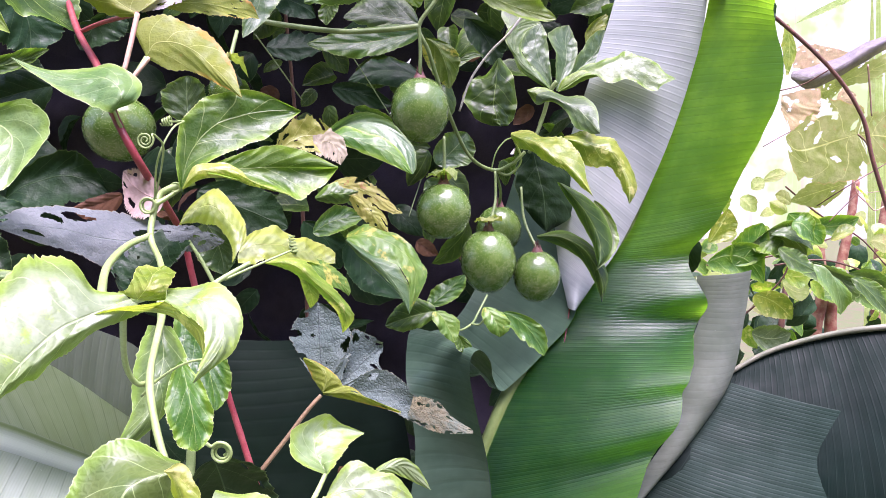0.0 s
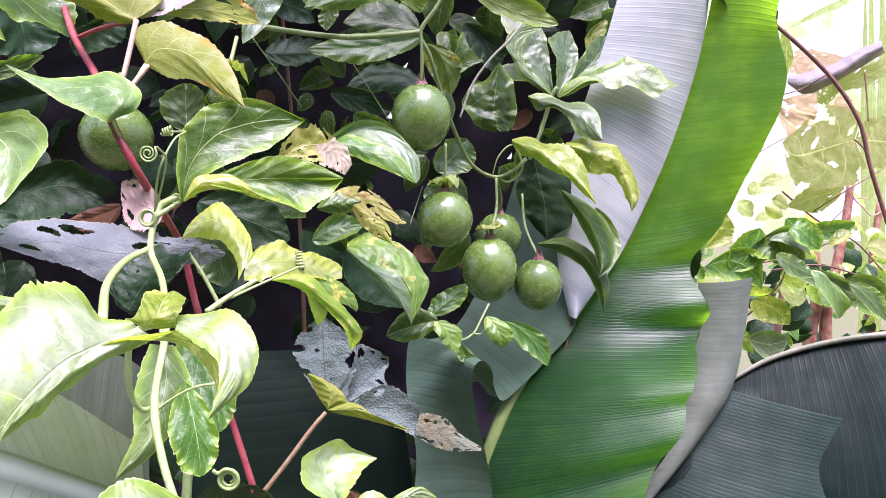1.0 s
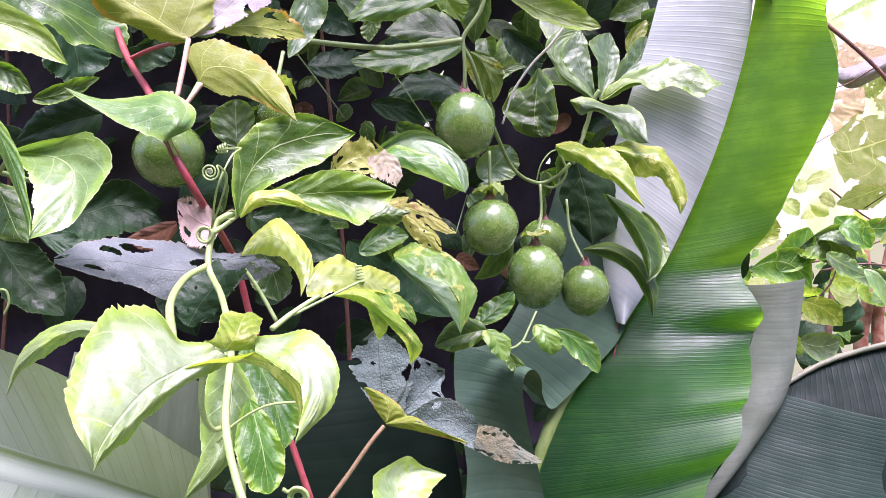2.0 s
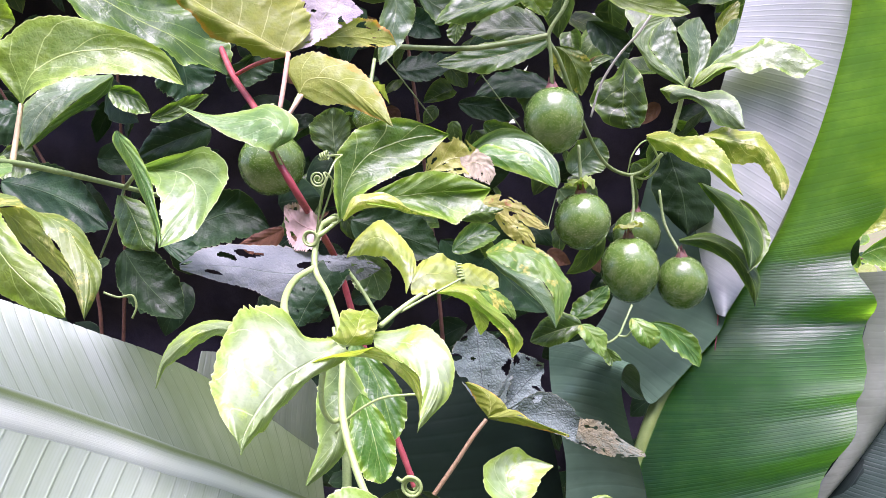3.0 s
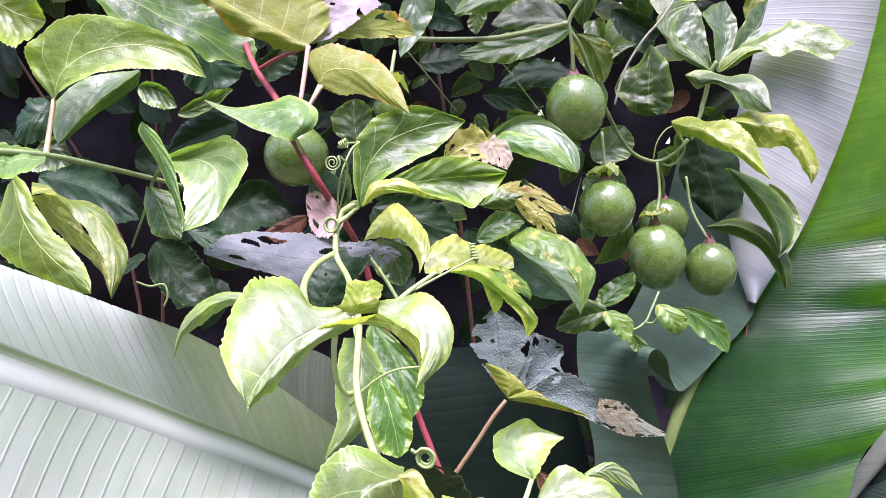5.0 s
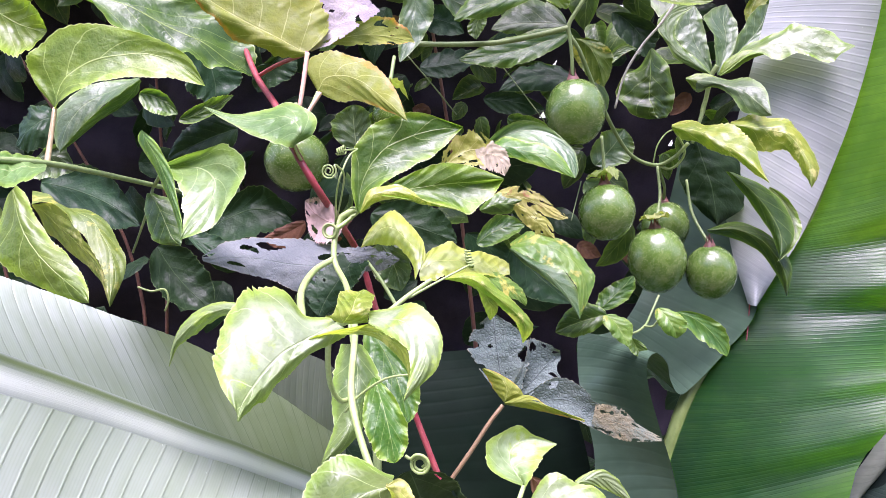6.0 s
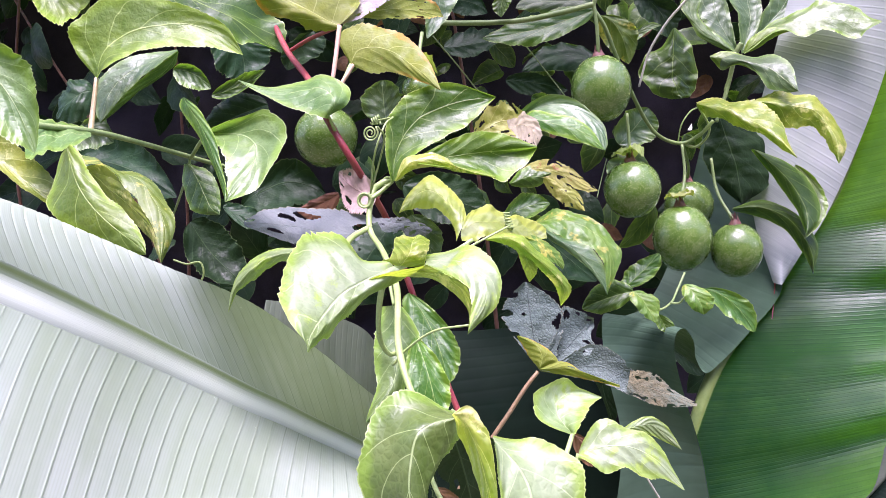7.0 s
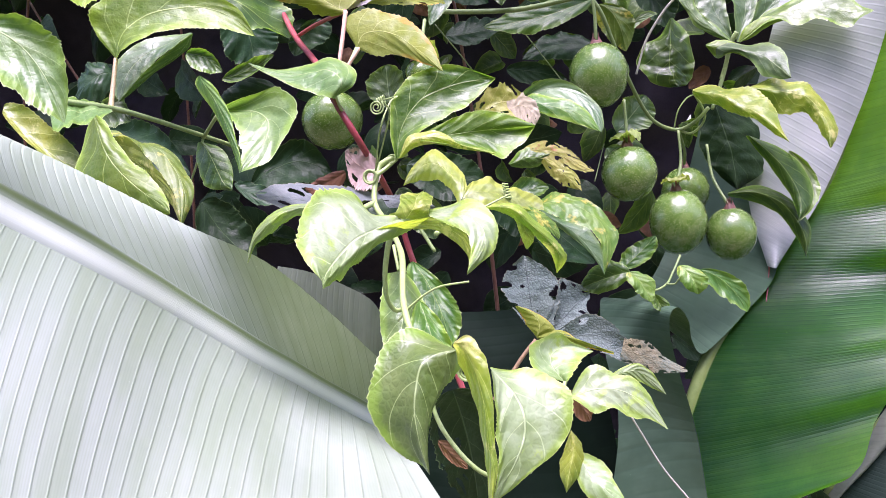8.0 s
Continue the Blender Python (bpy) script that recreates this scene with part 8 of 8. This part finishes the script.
lobed_leaf(twig, [
    ("mauve", [[(0.9667, 1.5888, 1.7532), (0.9173, 1.5874, 1.7335), (0.8679, 1.5852, 1.7064), (0.8061, 1.5838, 1.6854), (0.7641, 1.5831, 1.6743)],
        [(0.9502, 1.5573, 1.7378), (0.8994, 1.5557, 1.716), (0.8509, 1.5533, 1.6871), (0.7903, 1.552, 1.6677), (0.7616, 1.5824, 1.667)],
        [(0.959, 1.5662, 1.7275), (0.8994, 1.5539, 1.6992), (0.8448, 1.5514, 1.6678), (0.7843, 1.5501, 1.6484), (0.7616, 1.5818, 1.6608)],
        [(0.9766, 1.5861, 1.7274), (0.9173, 1.5833, 1.6929), (0.858, 1.5804, 1.6584), (0.7999, 1.5788, 1.6363), (0.7641, 1.5814, 1.6571)]], dict(nu=80, nv=20, count=10, teeth=0.02, ripple=0.06)),
    ("tan", [[(0.8967, 1.6065, 1.7208), (0.8604, 1.6077, 1.7295), (0.8104, 1.6093, 1.7394), (0.7741, 1.6082, 1.7245)],
        [(0.8967, 1.6058, 1.7146), (0.8354, 1.6063, 1.7121), (0.7754, 1.6064, 1.707)],
        [(0.8967, 1.6049, 1.7059), (0.8291, 1.6035, 1.6847), (0.7766, 1.6041, 1.6846)]], dict(nu=90, nv=24, count=16, teeth=0.05, ripple=0.03, holes=0.04)),
    ("thin", [[(0.8586, 1.5907, 1.661), (0.9233, 1.5933, 1.6932), (0.9979, 1.5958, 1.7267)],
        [(0.8636, 1.5894, 1.6486), (0.9295, 1.5912, 1.6734), (1.0004, 1.5937, 1.7056)],
        [(0.8673, 1.5884, 1.6387), (0.9046, 1.5888, 1.6474), (0.9543, 1.5894, 1.6586), (1.0004, 1.5917, 1.6858)]], dict(nu=90, nv=24, count=16, teeth=0.05, ripple=0.03, holes=0.05)),
    ("thin", [[(0.8842, 1.6006, 1.6623), (0.8479, 1.6005, 1.6573), (0.8104, 1.5993, 1.6411)],
        [(0.8842, 1.5996, 1.6523), (0.8479, 1.5982, 1.6349), (0.8191, 1.5983, 1.6324)],
        [(0.8842, 1.5983, 1.6399), (0.8542, 1.5961, 1.615), (0.8241, 1.5978, 1.6274)]], dict(nu=90, nv=24, count=16, teeth=0.05, ripple=0.03, holes=0.16)),
    ], "half-rolled dry mauve leaf with a tan and green underside", [(0.8691, 1.4814, 1.6742), (0.8737, 1.4759, 1.6213), (0.8771, 1.4706, 1.5696)], 0.002, "petiole")
lobed_leaf(twig, [
    ("lime", [[(0.7248, 1.5428, 1.7672), (0.7177, 1.5382, 1.722), (0.7272, 1.5318, 1.6601)],
        [(0.7296, 1.5427, 1.7672), (0.7344, 1.5374, 1.7161), (0.7296, 1.5318, 1.6601)],
        [(0.7344, 1.5424, 1.7648), (0.7487, 1.5367, 1.7101), (0.732, 1.5318, 1.6601)]], dict(nu=50, nv=12, teeth=0.0, ripple=0.03)),
    ], "bright narrow leaf behind the blade")
tube("tendril", [(0.8471, 1.4675, 1.4372), (0.8541, 1.4648, 1.4117), (0.8727, 1.4628, 1.3932), (0.8913, 1.4609, 1.377), (0.9193, 1.4621, 1.3921)], 0.0014, 0.0012, "pink", twig, "thin pink tendril")
tube("tendril", [(0.8541, 1.4648, 1.4117), (0.8925, 1.4648, 1.4152), (0.9332, 1.4649, 1.421)], 0.0009, 0.0007, "pink", twig, "thin pink tendril")
tube("tendril", [(0.8541, 1.4648, 1.4117), (0.8262, 1.4623, 1.3839), (0.7959, 1.4596, 1.3538)], 0.0011, 0.0009, "twig", twig)
reed = thing("reeds", (1.5966, 2.5258, 0.0), "pale green strap-leaved reeds against bright sky", "plant")
lobed_leaf(reed, [("reed", [[(1.5475, 2.5682, 0), (1.5475, 2.5682, 1.0721), (1.5518, 2.6312, 1.6905), (1.5701, 2.6858, 2.2266)],
    [(1.5615, 2.5682, 0), (1.5615, 2.5682, 1.0721), (1.5658, 2.6312, 1.6905), (1.5701, 2.6858, 2.2266)],
    [(1.5755, 2.5682, 0), (1.5755, 2.5682, 1.0721), (1.5798, 2.6312, 1.6905), (1.5701, 2.6858, 2.2266)]], dict(nu=60, nv=6, teeth=0.0, ripple=0.05, lobing=0.0))], "pale strap leaf")
lobed_leaf(reed, [("reed", [[(1.6415, 2.6661, 0), (1.6415, 2.6661, 1.0573), (1.6374, 2.7316, 1.6996), (1.6502, 2.8015, 2.3847)],
    [(1.6585, 2.6661, 0), (1.6585, 2.6661, 1.0573), (1.6544, 2.7316, 1.6996), (1.6502, 2.8015, 2.3847)],
    [(1.6755, 2.6661, 0), (1.6755, 2.6661, 1.0573), (1.6714, 2.7316, 1.6996), (1.6502, 2.8015, 2.3847)]], dict(nu=60, nv=6, teeth=0.0, ripple=0.05, lobing=0.0))], "pale strap leaf")
lobed_leaf(reed, [("reed", [[(1.617, 2.5872, 0), (1.617, 2.5872, 1.0692), (1.6235, 2.6506, 1.6924), (1.6449, 2.712, 2.2949)],
    [(1.632, 2.5872, 0), (1.632, 2.5872, 1.0692), (1.6385, 2.6506, 1.6924), (1.6449, 2.712, 2.2949)],
    [(1.647, 2.5872, 0), (1.647, 2.5872, 1.0692), (1.6535, 2.6506, 1.6924), (1.6449, 2.712, 2.2949)]], dict(nu=60, nv=6, teeth=0.0, ripple=0.05, lobing=0.0))], "pale strap leaf")
lobed_leaf(reed, [("reed", [[(1.7481, 2.7144, 0), (1.7481, 2.7144, 1.05), (1.722, 2.7814, 1.7041), (1.7139, 2.8595, 2.4673)],
    [(1.7661, 2.7144, 0), (1.7661, 2.7144, 1.05), (1.74, 2.7814, 1.7041), (1.7139, 2.8595, 2.4673)],
    [(1.7841, 2.7144, 0), (1.7841, 2.7144, 1.05), (1.758, 2.7814, 1.7041), (1.7139, 2.8595, 2.4673)]], dict(nu=60, nv=6, teeth=0.0, ripple=0.05, lobing=0.0))], "pale strap leaf")
lobed_leaf(reed, [("reed", [[(1.6911, 2.6591, 1.485), (1.6765, 2.7333, 2.212), (1.5329, 2.7264, 2.1278), (1.4061, 2.7218, 2.0689), (1.3132, 2.7169, 2.01)],
    [(1.6911, 2.6591, 1.485), (1.6765, 2.7321, 2.1994), (1.5328, 2.7251, 2.1152), (1.4061, 2.7205, 2.0563), (1.3132, 2.7169, 2.01)],
    [(1.6911, 2.6591, 1.485), (1.6765, 2.7308, 2.1868), (1.5328, 2.7238, 2.1026), (1.4061, 2.7192, 2.0437), (1.3132, 2.7169, 2.01)]], dict(nu=60, nv=6, teeth=0.0, ripple=0.04, lobing=0.0))], "long arching pale leaf")
leaf(twig, "dark", [((0.3422, 0.9611, 1.6968), (0.3862, 0.9488, 1.676), (0.4222, 0.9255, 1.6454), (0.4052, 0.9607, 1.6931), (0.3634, 0.9265, 1.6554))], "dark leaf tip over the blade")
tube("tendril", [(0.6662, 1.4754, 1.6162), (0.7355, 1.4773, 1.6335), (0.7769, 1.45, 1.6612)], 0.0012, 0.0012, "twig", twig)
tube("tendril", [(0.6772, 1.5145, 1.509), (0.731, 1.5176, 1.5387), (0.7608, 1.5188, 1.5506)], 0.0009, 0.0009, "twig", twig)
tube("tendril", [(0.9065, 1.4604, 1.4726), (0.8279, 1.4555, 1.4266), (0.7907, 1.5014, 1.3841)], 0.0012, 0.0012, "twig", twig)
cane0 = thing("cane", (1.2553, 2.3472, 0.8212), "pinkish red cane stem", "cane", "canes")
tube("stem", [(1.1151, 2.0259, -0.05), (1.1151, 2.0259, 0.6337), (1.0984, 2.0591, 0.9499), (1.1235, 2.0748, 1.0997), (1.1151, 2.0888, 1.2329), (1.1252, 2.0984, 1.3245)], 0.024, 0.013, "cane", cane0, sides=12)
cane1 = thing("cane", (1.3089, 2.3472, 0.8212), "pinkish red cane stem", "cane", "canes")
tube("stem", [(1.157, 2.0259, -0.05), (1.157, 2.0259, 0.6337), (1.1486, 2.0574, 0.9333), (1.1519, 2.0713, 1.0665), (1.1787, 2.0836, 1.183), (1.2072, 2.0975, 1.3162), (1.2239, 2.1098, 1.4327)], 0.021, 0.011, "cane", cane1, sides=12)
cane2 = thing("cane", (1.4696, 2.3472, 0.8212), "pinkish red cane stem", "cane", "canes")
tube("stem", [(1.3026, 2.0259, -0.05), (1.3026, 2.0259, 0.6337), (1.2858, 2.0609, 0.9666), (1.2792, 2.0748, 1.0997), (1.2909, 2.0888, 1.2329), (1.3126, 2.1045, 1.3827)], 0.016, 0.01, "cane", cane2, sides=12)
shrub = thing("shrub", (0.8351, 1.6853, 1.2203), "light green leafy shrub against bright sky", "shrub")
clump("foliage", shrub, "fresh", 40, ((0.6, 1.4), (1.7, 2.2), (1.0, 1.38)), 0.06, 21)
clump("foliage", shrub, "lime", 40, ((0.6, 1.4), (1.75, 2.3), (1.02, 1.45)), 0.06, 22)
clump("foliage", shrub, "dark", 420, ((0.5, 1.9), (1.7, 2.4), (0.6, 1.24)), 0.08, 23)
tube("stem", [(0.7402, 1.5579, 0.0076), (0.7674, 1.6258, 0.6544), (0.808, 1.6683, 1.0586), (0.8597, 1.7421, 1.2829)], 0.012, 0.006, "twig", shrub, "brown stem")
leaf(shrub, "fresh", [((0.539, 1.4391, 1.2703), (0.6084, 1.4405, 1.2829), (0.6569, 1.4348, 1.2289), (0.6257, 1.4437, 1.3139), (0.591, 1.4365, 1.245))], "curved green leaf", crumple=0.05, wave=0.07)
leaf(shrub, "sage", [((0.68, 1.4411, 1.2887), (0.7586, 1.4386, 1.2657), (0.8141, 1.4292, 1.176), (0.8337, 1.4362, 1.2427), (0.7413, 1.4362, 1.2427))], "long drooping leaf with pale side", crumple=0.05, wave=0.07)
leaf(shrub, "mid", [((0.8222, 1.4365, 1.245), (0.8626, 1.4344, 1.2254), (0.9227, 1.4283, 1.1668), (0.8973, 1.4368, 1.2484), (0.8453, 1.4308, 1.191))], "drooping green leaf", crumple=0.05, wave=0.07)
leaf(shrub, "pale", [((0.6315, 1.4432, 1.3093), (0.6893, 1.4456, 1.3323), (0.7447, 1.4408, 1.2864), (0.7124, 1.4483, 1.3576), (0.68, 1.4408, 1.2864))], "pale leaf", crumple=0.05, wave=0.07)
leaf(shrub, "fresh", [((0.7066, 1.4497, 1.3714), (0.7355, 1.4471, 1.3461), (0.7759, 1.4432, 1.3093), (0.7702, 1.4483, 1.3576), (0.7182, 1.4441, 1.3174))], "green leaf", crumple=0.05, wave=0.07)
leaf(shrub, "lime", [((0.6372, 1.4324, 1.2059), (0.6777, 1.4308, 1.191), (0.7147, 1.4272, 1.1565), (0.695, 1.4326, 1.2082), (0.6546, 1.4284, 1.168))], "yellow-green leaf", crumple=0.05, wave=0.07)
leaf(shrub, "fresh", [((0.5968, 1.4386, 1.2657), (0.6315, 1.4423, 1.3002), (0.6546, 1.4477, 1.3519), (0.5968, 1.4447, 1.3231), (0.6604, 1.4411, 1.2887))], "green leaf", crumple=0.05, wave=0.07)
leaf(shrub, "lime", [((0.7429, 1.5366, 1.2406), (0.7738, 1.5353, 1.2284), (0.8109, 1.5366, 1.2406), (0.78, 1.5385, 1.2591), (0.7738, 1.5327, 1.2038))], "yellow-green leaf", crumple=0.05, wave=0.07)
leaf(shrub, "fresh", [((0.8109, 1.5475, 1.3451), (0.8603, 1.5469, 1.3389), (0.9097, 1.5488, 1.3574), (0.8603, 1.5495, 1.3635), (0.8603, 1.5443, 1.3144))], "green leaf", crumple=0.05, wave=0.07)
leaf(shrub, "lime", [((0.6199, 1.6426, 1.2925), (0.6462, 1.6467, 1.3317), (0.6659, 1.6508, 1.371), (0.6291, 1.6474, 1.3383), (0.6791, 1.6453, 1.3187))], "yellow-green leaf", crumple=0.05, wave=0.07)
leaf(shrub, "sage", [((0.6315, 1.4242, 1.1277), (0.6719, 1.423, 1.1163), (0.7124, 1.4242, 1.1277), (0.6719, 1.426, 1.145), (0.6719, 1.4199, 1.0875))], "dull yellowish leaf", crumple=0.05, wave=0.07)
leaf(shrub, "fresh", [((0.6487, 1.4433, 1.3094), (0.6902, 1.4342, 1.3184), (0.6834, 1.4401, 1.2795), (0.6846, 1.4565, 1.3397), (0.6455, 1.4212, 1.291))], "green leaf", crumple=0.05, wave=0.08)
leaf(shrub, "thin", [((0.6591, 1.4939, 1.3129), (0.6369, 1.4821, 1.2961), (0.6436, 1.4952, 1.3248), (0.6334, 1.5032, 1.306), (0.6445, 1.4765, 1.3382))], "thin yellow-green backlit leaf", crumple=0.05, wave=0.08)
leaf(shrub, "fresh", [((0.6998, 1.4178, 1.354), (0.7208, 1.4072, 1.3491), (0.7428, 1.4139, 1.3168), (0.731, 1.4293, 1.3681), (0.6967, 1.3943, 1.3221))], "green leaf", crumple=0.05, wave=0.08)
leaf(shrub, "mid", [((0.6632, 1.3926, 1.3054), (0.6939, 1.3801, 1.2822), (0.738, 1.3879, 1.261), (0.7095, 1.4016, 1.2954), (0.6779, 1.3683, 1.2659))], "drooping green leaf", crumple=0.05, wave=0.08)
leaf(shrub, "pale", [((0.7219, 1.3695, 1.2769), (0.7549, 1.357, 1.2542), (0.7747, 1.3595, 1.1817), (0.7914, 1.3743, 1.2271), (0.7353, 1.3437, 1.2233))], "long drooping leaf with pale side", crumple=0.05, wave=0.08)
leaf(shrub, "thin", [((0.7668, 1.5835, 1.2086), (0.7874, 1.5716, 1.1912), (0.8268, 1.5809, 1.1832), (0.8063, 1.595, 1.2224), (0.7761, 1.5591, 1.1678))], "thin yellow-green backlit leaf", crumple=0.05, wave=0.08)
leaf(shrub, "thin", [((0.6967, 1.5775, 1.1515), (0.7367, 1.5673, 1.1496), (0.7796, 1.5749, 1.1262), (0.7459, 1.5894, 1.1688), (0.7195, 1.5552, 1.1302))], "thin yellow-green backlit leaf", crumple=0.05, wave=0.08)
leaf(shrub, "thin", [((0.7131, 1.7037, 1.3956), (0.7291, 1.692, 1.3799), (0.751, 1.7002, 1.3619), (0.7514, 1.7137, 1.3953), (0.7114, 1.6806, 1.367))], "thin yellow-green backlit leaf", crumple=0.05, wave=0.08)
leaf(shrub, "thin", [((0.7673, 1.7079, 1.4361), (0.7897, 1.699, 1.4469), (0.8242, 1.7096, 1.4522), (0.8018, 1.7205, 1.4604), (0.7904, 1.6876, 1.4336))], "thin yellow-green backlit leaf", crumple=0.05, wave=0.08)
leaf(shrub, "thin", [((0.7402, 1.7058, 1.4158), (0.752, 1.6968, 1.4254), (0.77, 1.7082, 1.4387), (0.7527, 1.7183, 1.4387), (0.7583, 1.6853, 1.4122))], "thin yellow-green backlit leaf", crumple=0.05, wave=0.08)
leaf(shrub, "mid", [((0.7819, 1.3469, 1.2535), (0.8085, 1.3348, 1.2335), (0.8578, 1.3392, 1.1802), (0.8423, 1.355, 1.2347), (0.8025, 1.3217, 1.2054))], "drooping green leaf", crumple=0.05, wave=0.08)
leaf(shrub, "thin", [((0.835, 1.7023, 1.3821), (0.8099, 1.6937, 1.3959), (0.7971, 1.7044, 1.4024), (0.8236, 1.7151, 1.4089), (0.7984, 1.682, 1.3803))], "thin yellow-green backlit leaf", crumple=0.05, wave=0.08)
leaf(shrub, "sage", [((0.6672, 1.4354, 1.3298), (0.7025, 1.425, 1.3272), (0.7533, 1.4318, 1.2956), (0.7181, 1.4462, 1.337), (0.6976, 1.4136, 1.3146))], "grey-green leaf", crumple=0.05, wave=0.08)
leaf(shrub, "lime", [((0.8205, 1.4939, 1.3129), (0.8388, 1.4852, 1.3256), (0.8743, 1.4964, 1.3367), (0.8501, 1.5068, 1.3395), (0.8391, 1.474, 1.3147))], "green leaf", crumple=0.05, wave=0.08)
leaf(shrub, "thin", [((0.9042, 1.4935, 1.3093), (0.922, 1.4833, 1.3079), (0.964, 1.4908, 1.2832), (0.9343, 1.5047, 1.3204), (0.9158, 1.4709, 1.2854))], "thin yellow-green backlit leaf", crumple=0.05, wave=0.08)
clump("foliage", shrub, "thin", 34, ((0.62, 1.25), (1.75, 2.2), (1.12, 1.36)), 0.055, 24)
tube("stem", [(0.539, 1.4386, 1.2657), (0.6532, 1.4895, 1.2712), (0.7608, 1.492, 1.295), (0.885, 1.5456, 1.3266)], 0.0022, 0.0016, "twig", shrub)
tube("stem", [(0.7011, 1.4882, 1.2593), (0.7847, 1.4895, 1.2712), (0.8565, 1.4882, 1.2593), (0.9402, 1.4845, 1.2236)], 0.0022, 0.0016, "twig", shrub)
tube("stem", [(0.6174, 1.4758, 1.1404), (0.6891, 1.482, 1.1999), (0.7309, 1.4882, 1.2593), (0.7369, 1.4995, 1.3663)], 0.0022, 0.0016, "twig", shrub)
tube("stem", [(0.7733, 1.6061, 1.4241), (0.8498, 1.5994, 1.3607), (0.9391, 1.5941, 1.31), (1.0003, 1.5874, 1.2466)], 0.0022, 0.0016, "twig", shrub)

tube("tendril", [(-0.0192, 0.2671, 1.3175), (-0.0146, 0.2706, 1.3069), (-0.0073, 0.2743, 1.2915), (0.0038, 0.2787, 1.2741)], 0.0004, 0.0004, "straw", shoot, "thin dry thread")
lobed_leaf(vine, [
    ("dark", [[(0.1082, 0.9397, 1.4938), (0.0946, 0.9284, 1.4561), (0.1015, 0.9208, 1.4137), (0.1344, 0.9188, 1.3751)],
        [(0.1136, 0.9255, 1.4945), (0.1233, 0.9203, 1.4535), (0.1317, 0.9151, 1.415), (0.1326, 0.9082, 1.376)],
        [(0.1257, 0.9435, 1.4958), (0.1576, 0.9434, 1.4662), (0.1765, 0.94, 1.4295), (0.1708, 0.9321, 1.3974), (0.1343, 0.9187, 1.3744)]], dict(nu=90, nv=18, count=16, teeth=0.02, ripple=0.05))], "dark green leaf, shade put into its green")
# same pale leaf; the greyer blade colour stands for shade on this end
sheet("leaf", [(-0.2065, 0.324, 1.3435), (-0.2028, 0.3535, 1.3214), (-0.1945, 0.3838, 1.2979), (-0.1891, 0.4136, 1.2759), (-0.1884, 0.4423, 1.253)], [(-0.2037, 0.3285, 1.3862), (-0.1946, 0.3502, 1.3789), (-0.1862, 0.3814, 1.3652), (-0.1789, 0.4119, 1.3472), (-0.1819, 0.4397, 1.3212)], "banana_grey", near, "torn end of the blade, its shade put in as a greyer colour", pleats=26, depth=0.0005, bow=0.006, nu=200, nv=16)
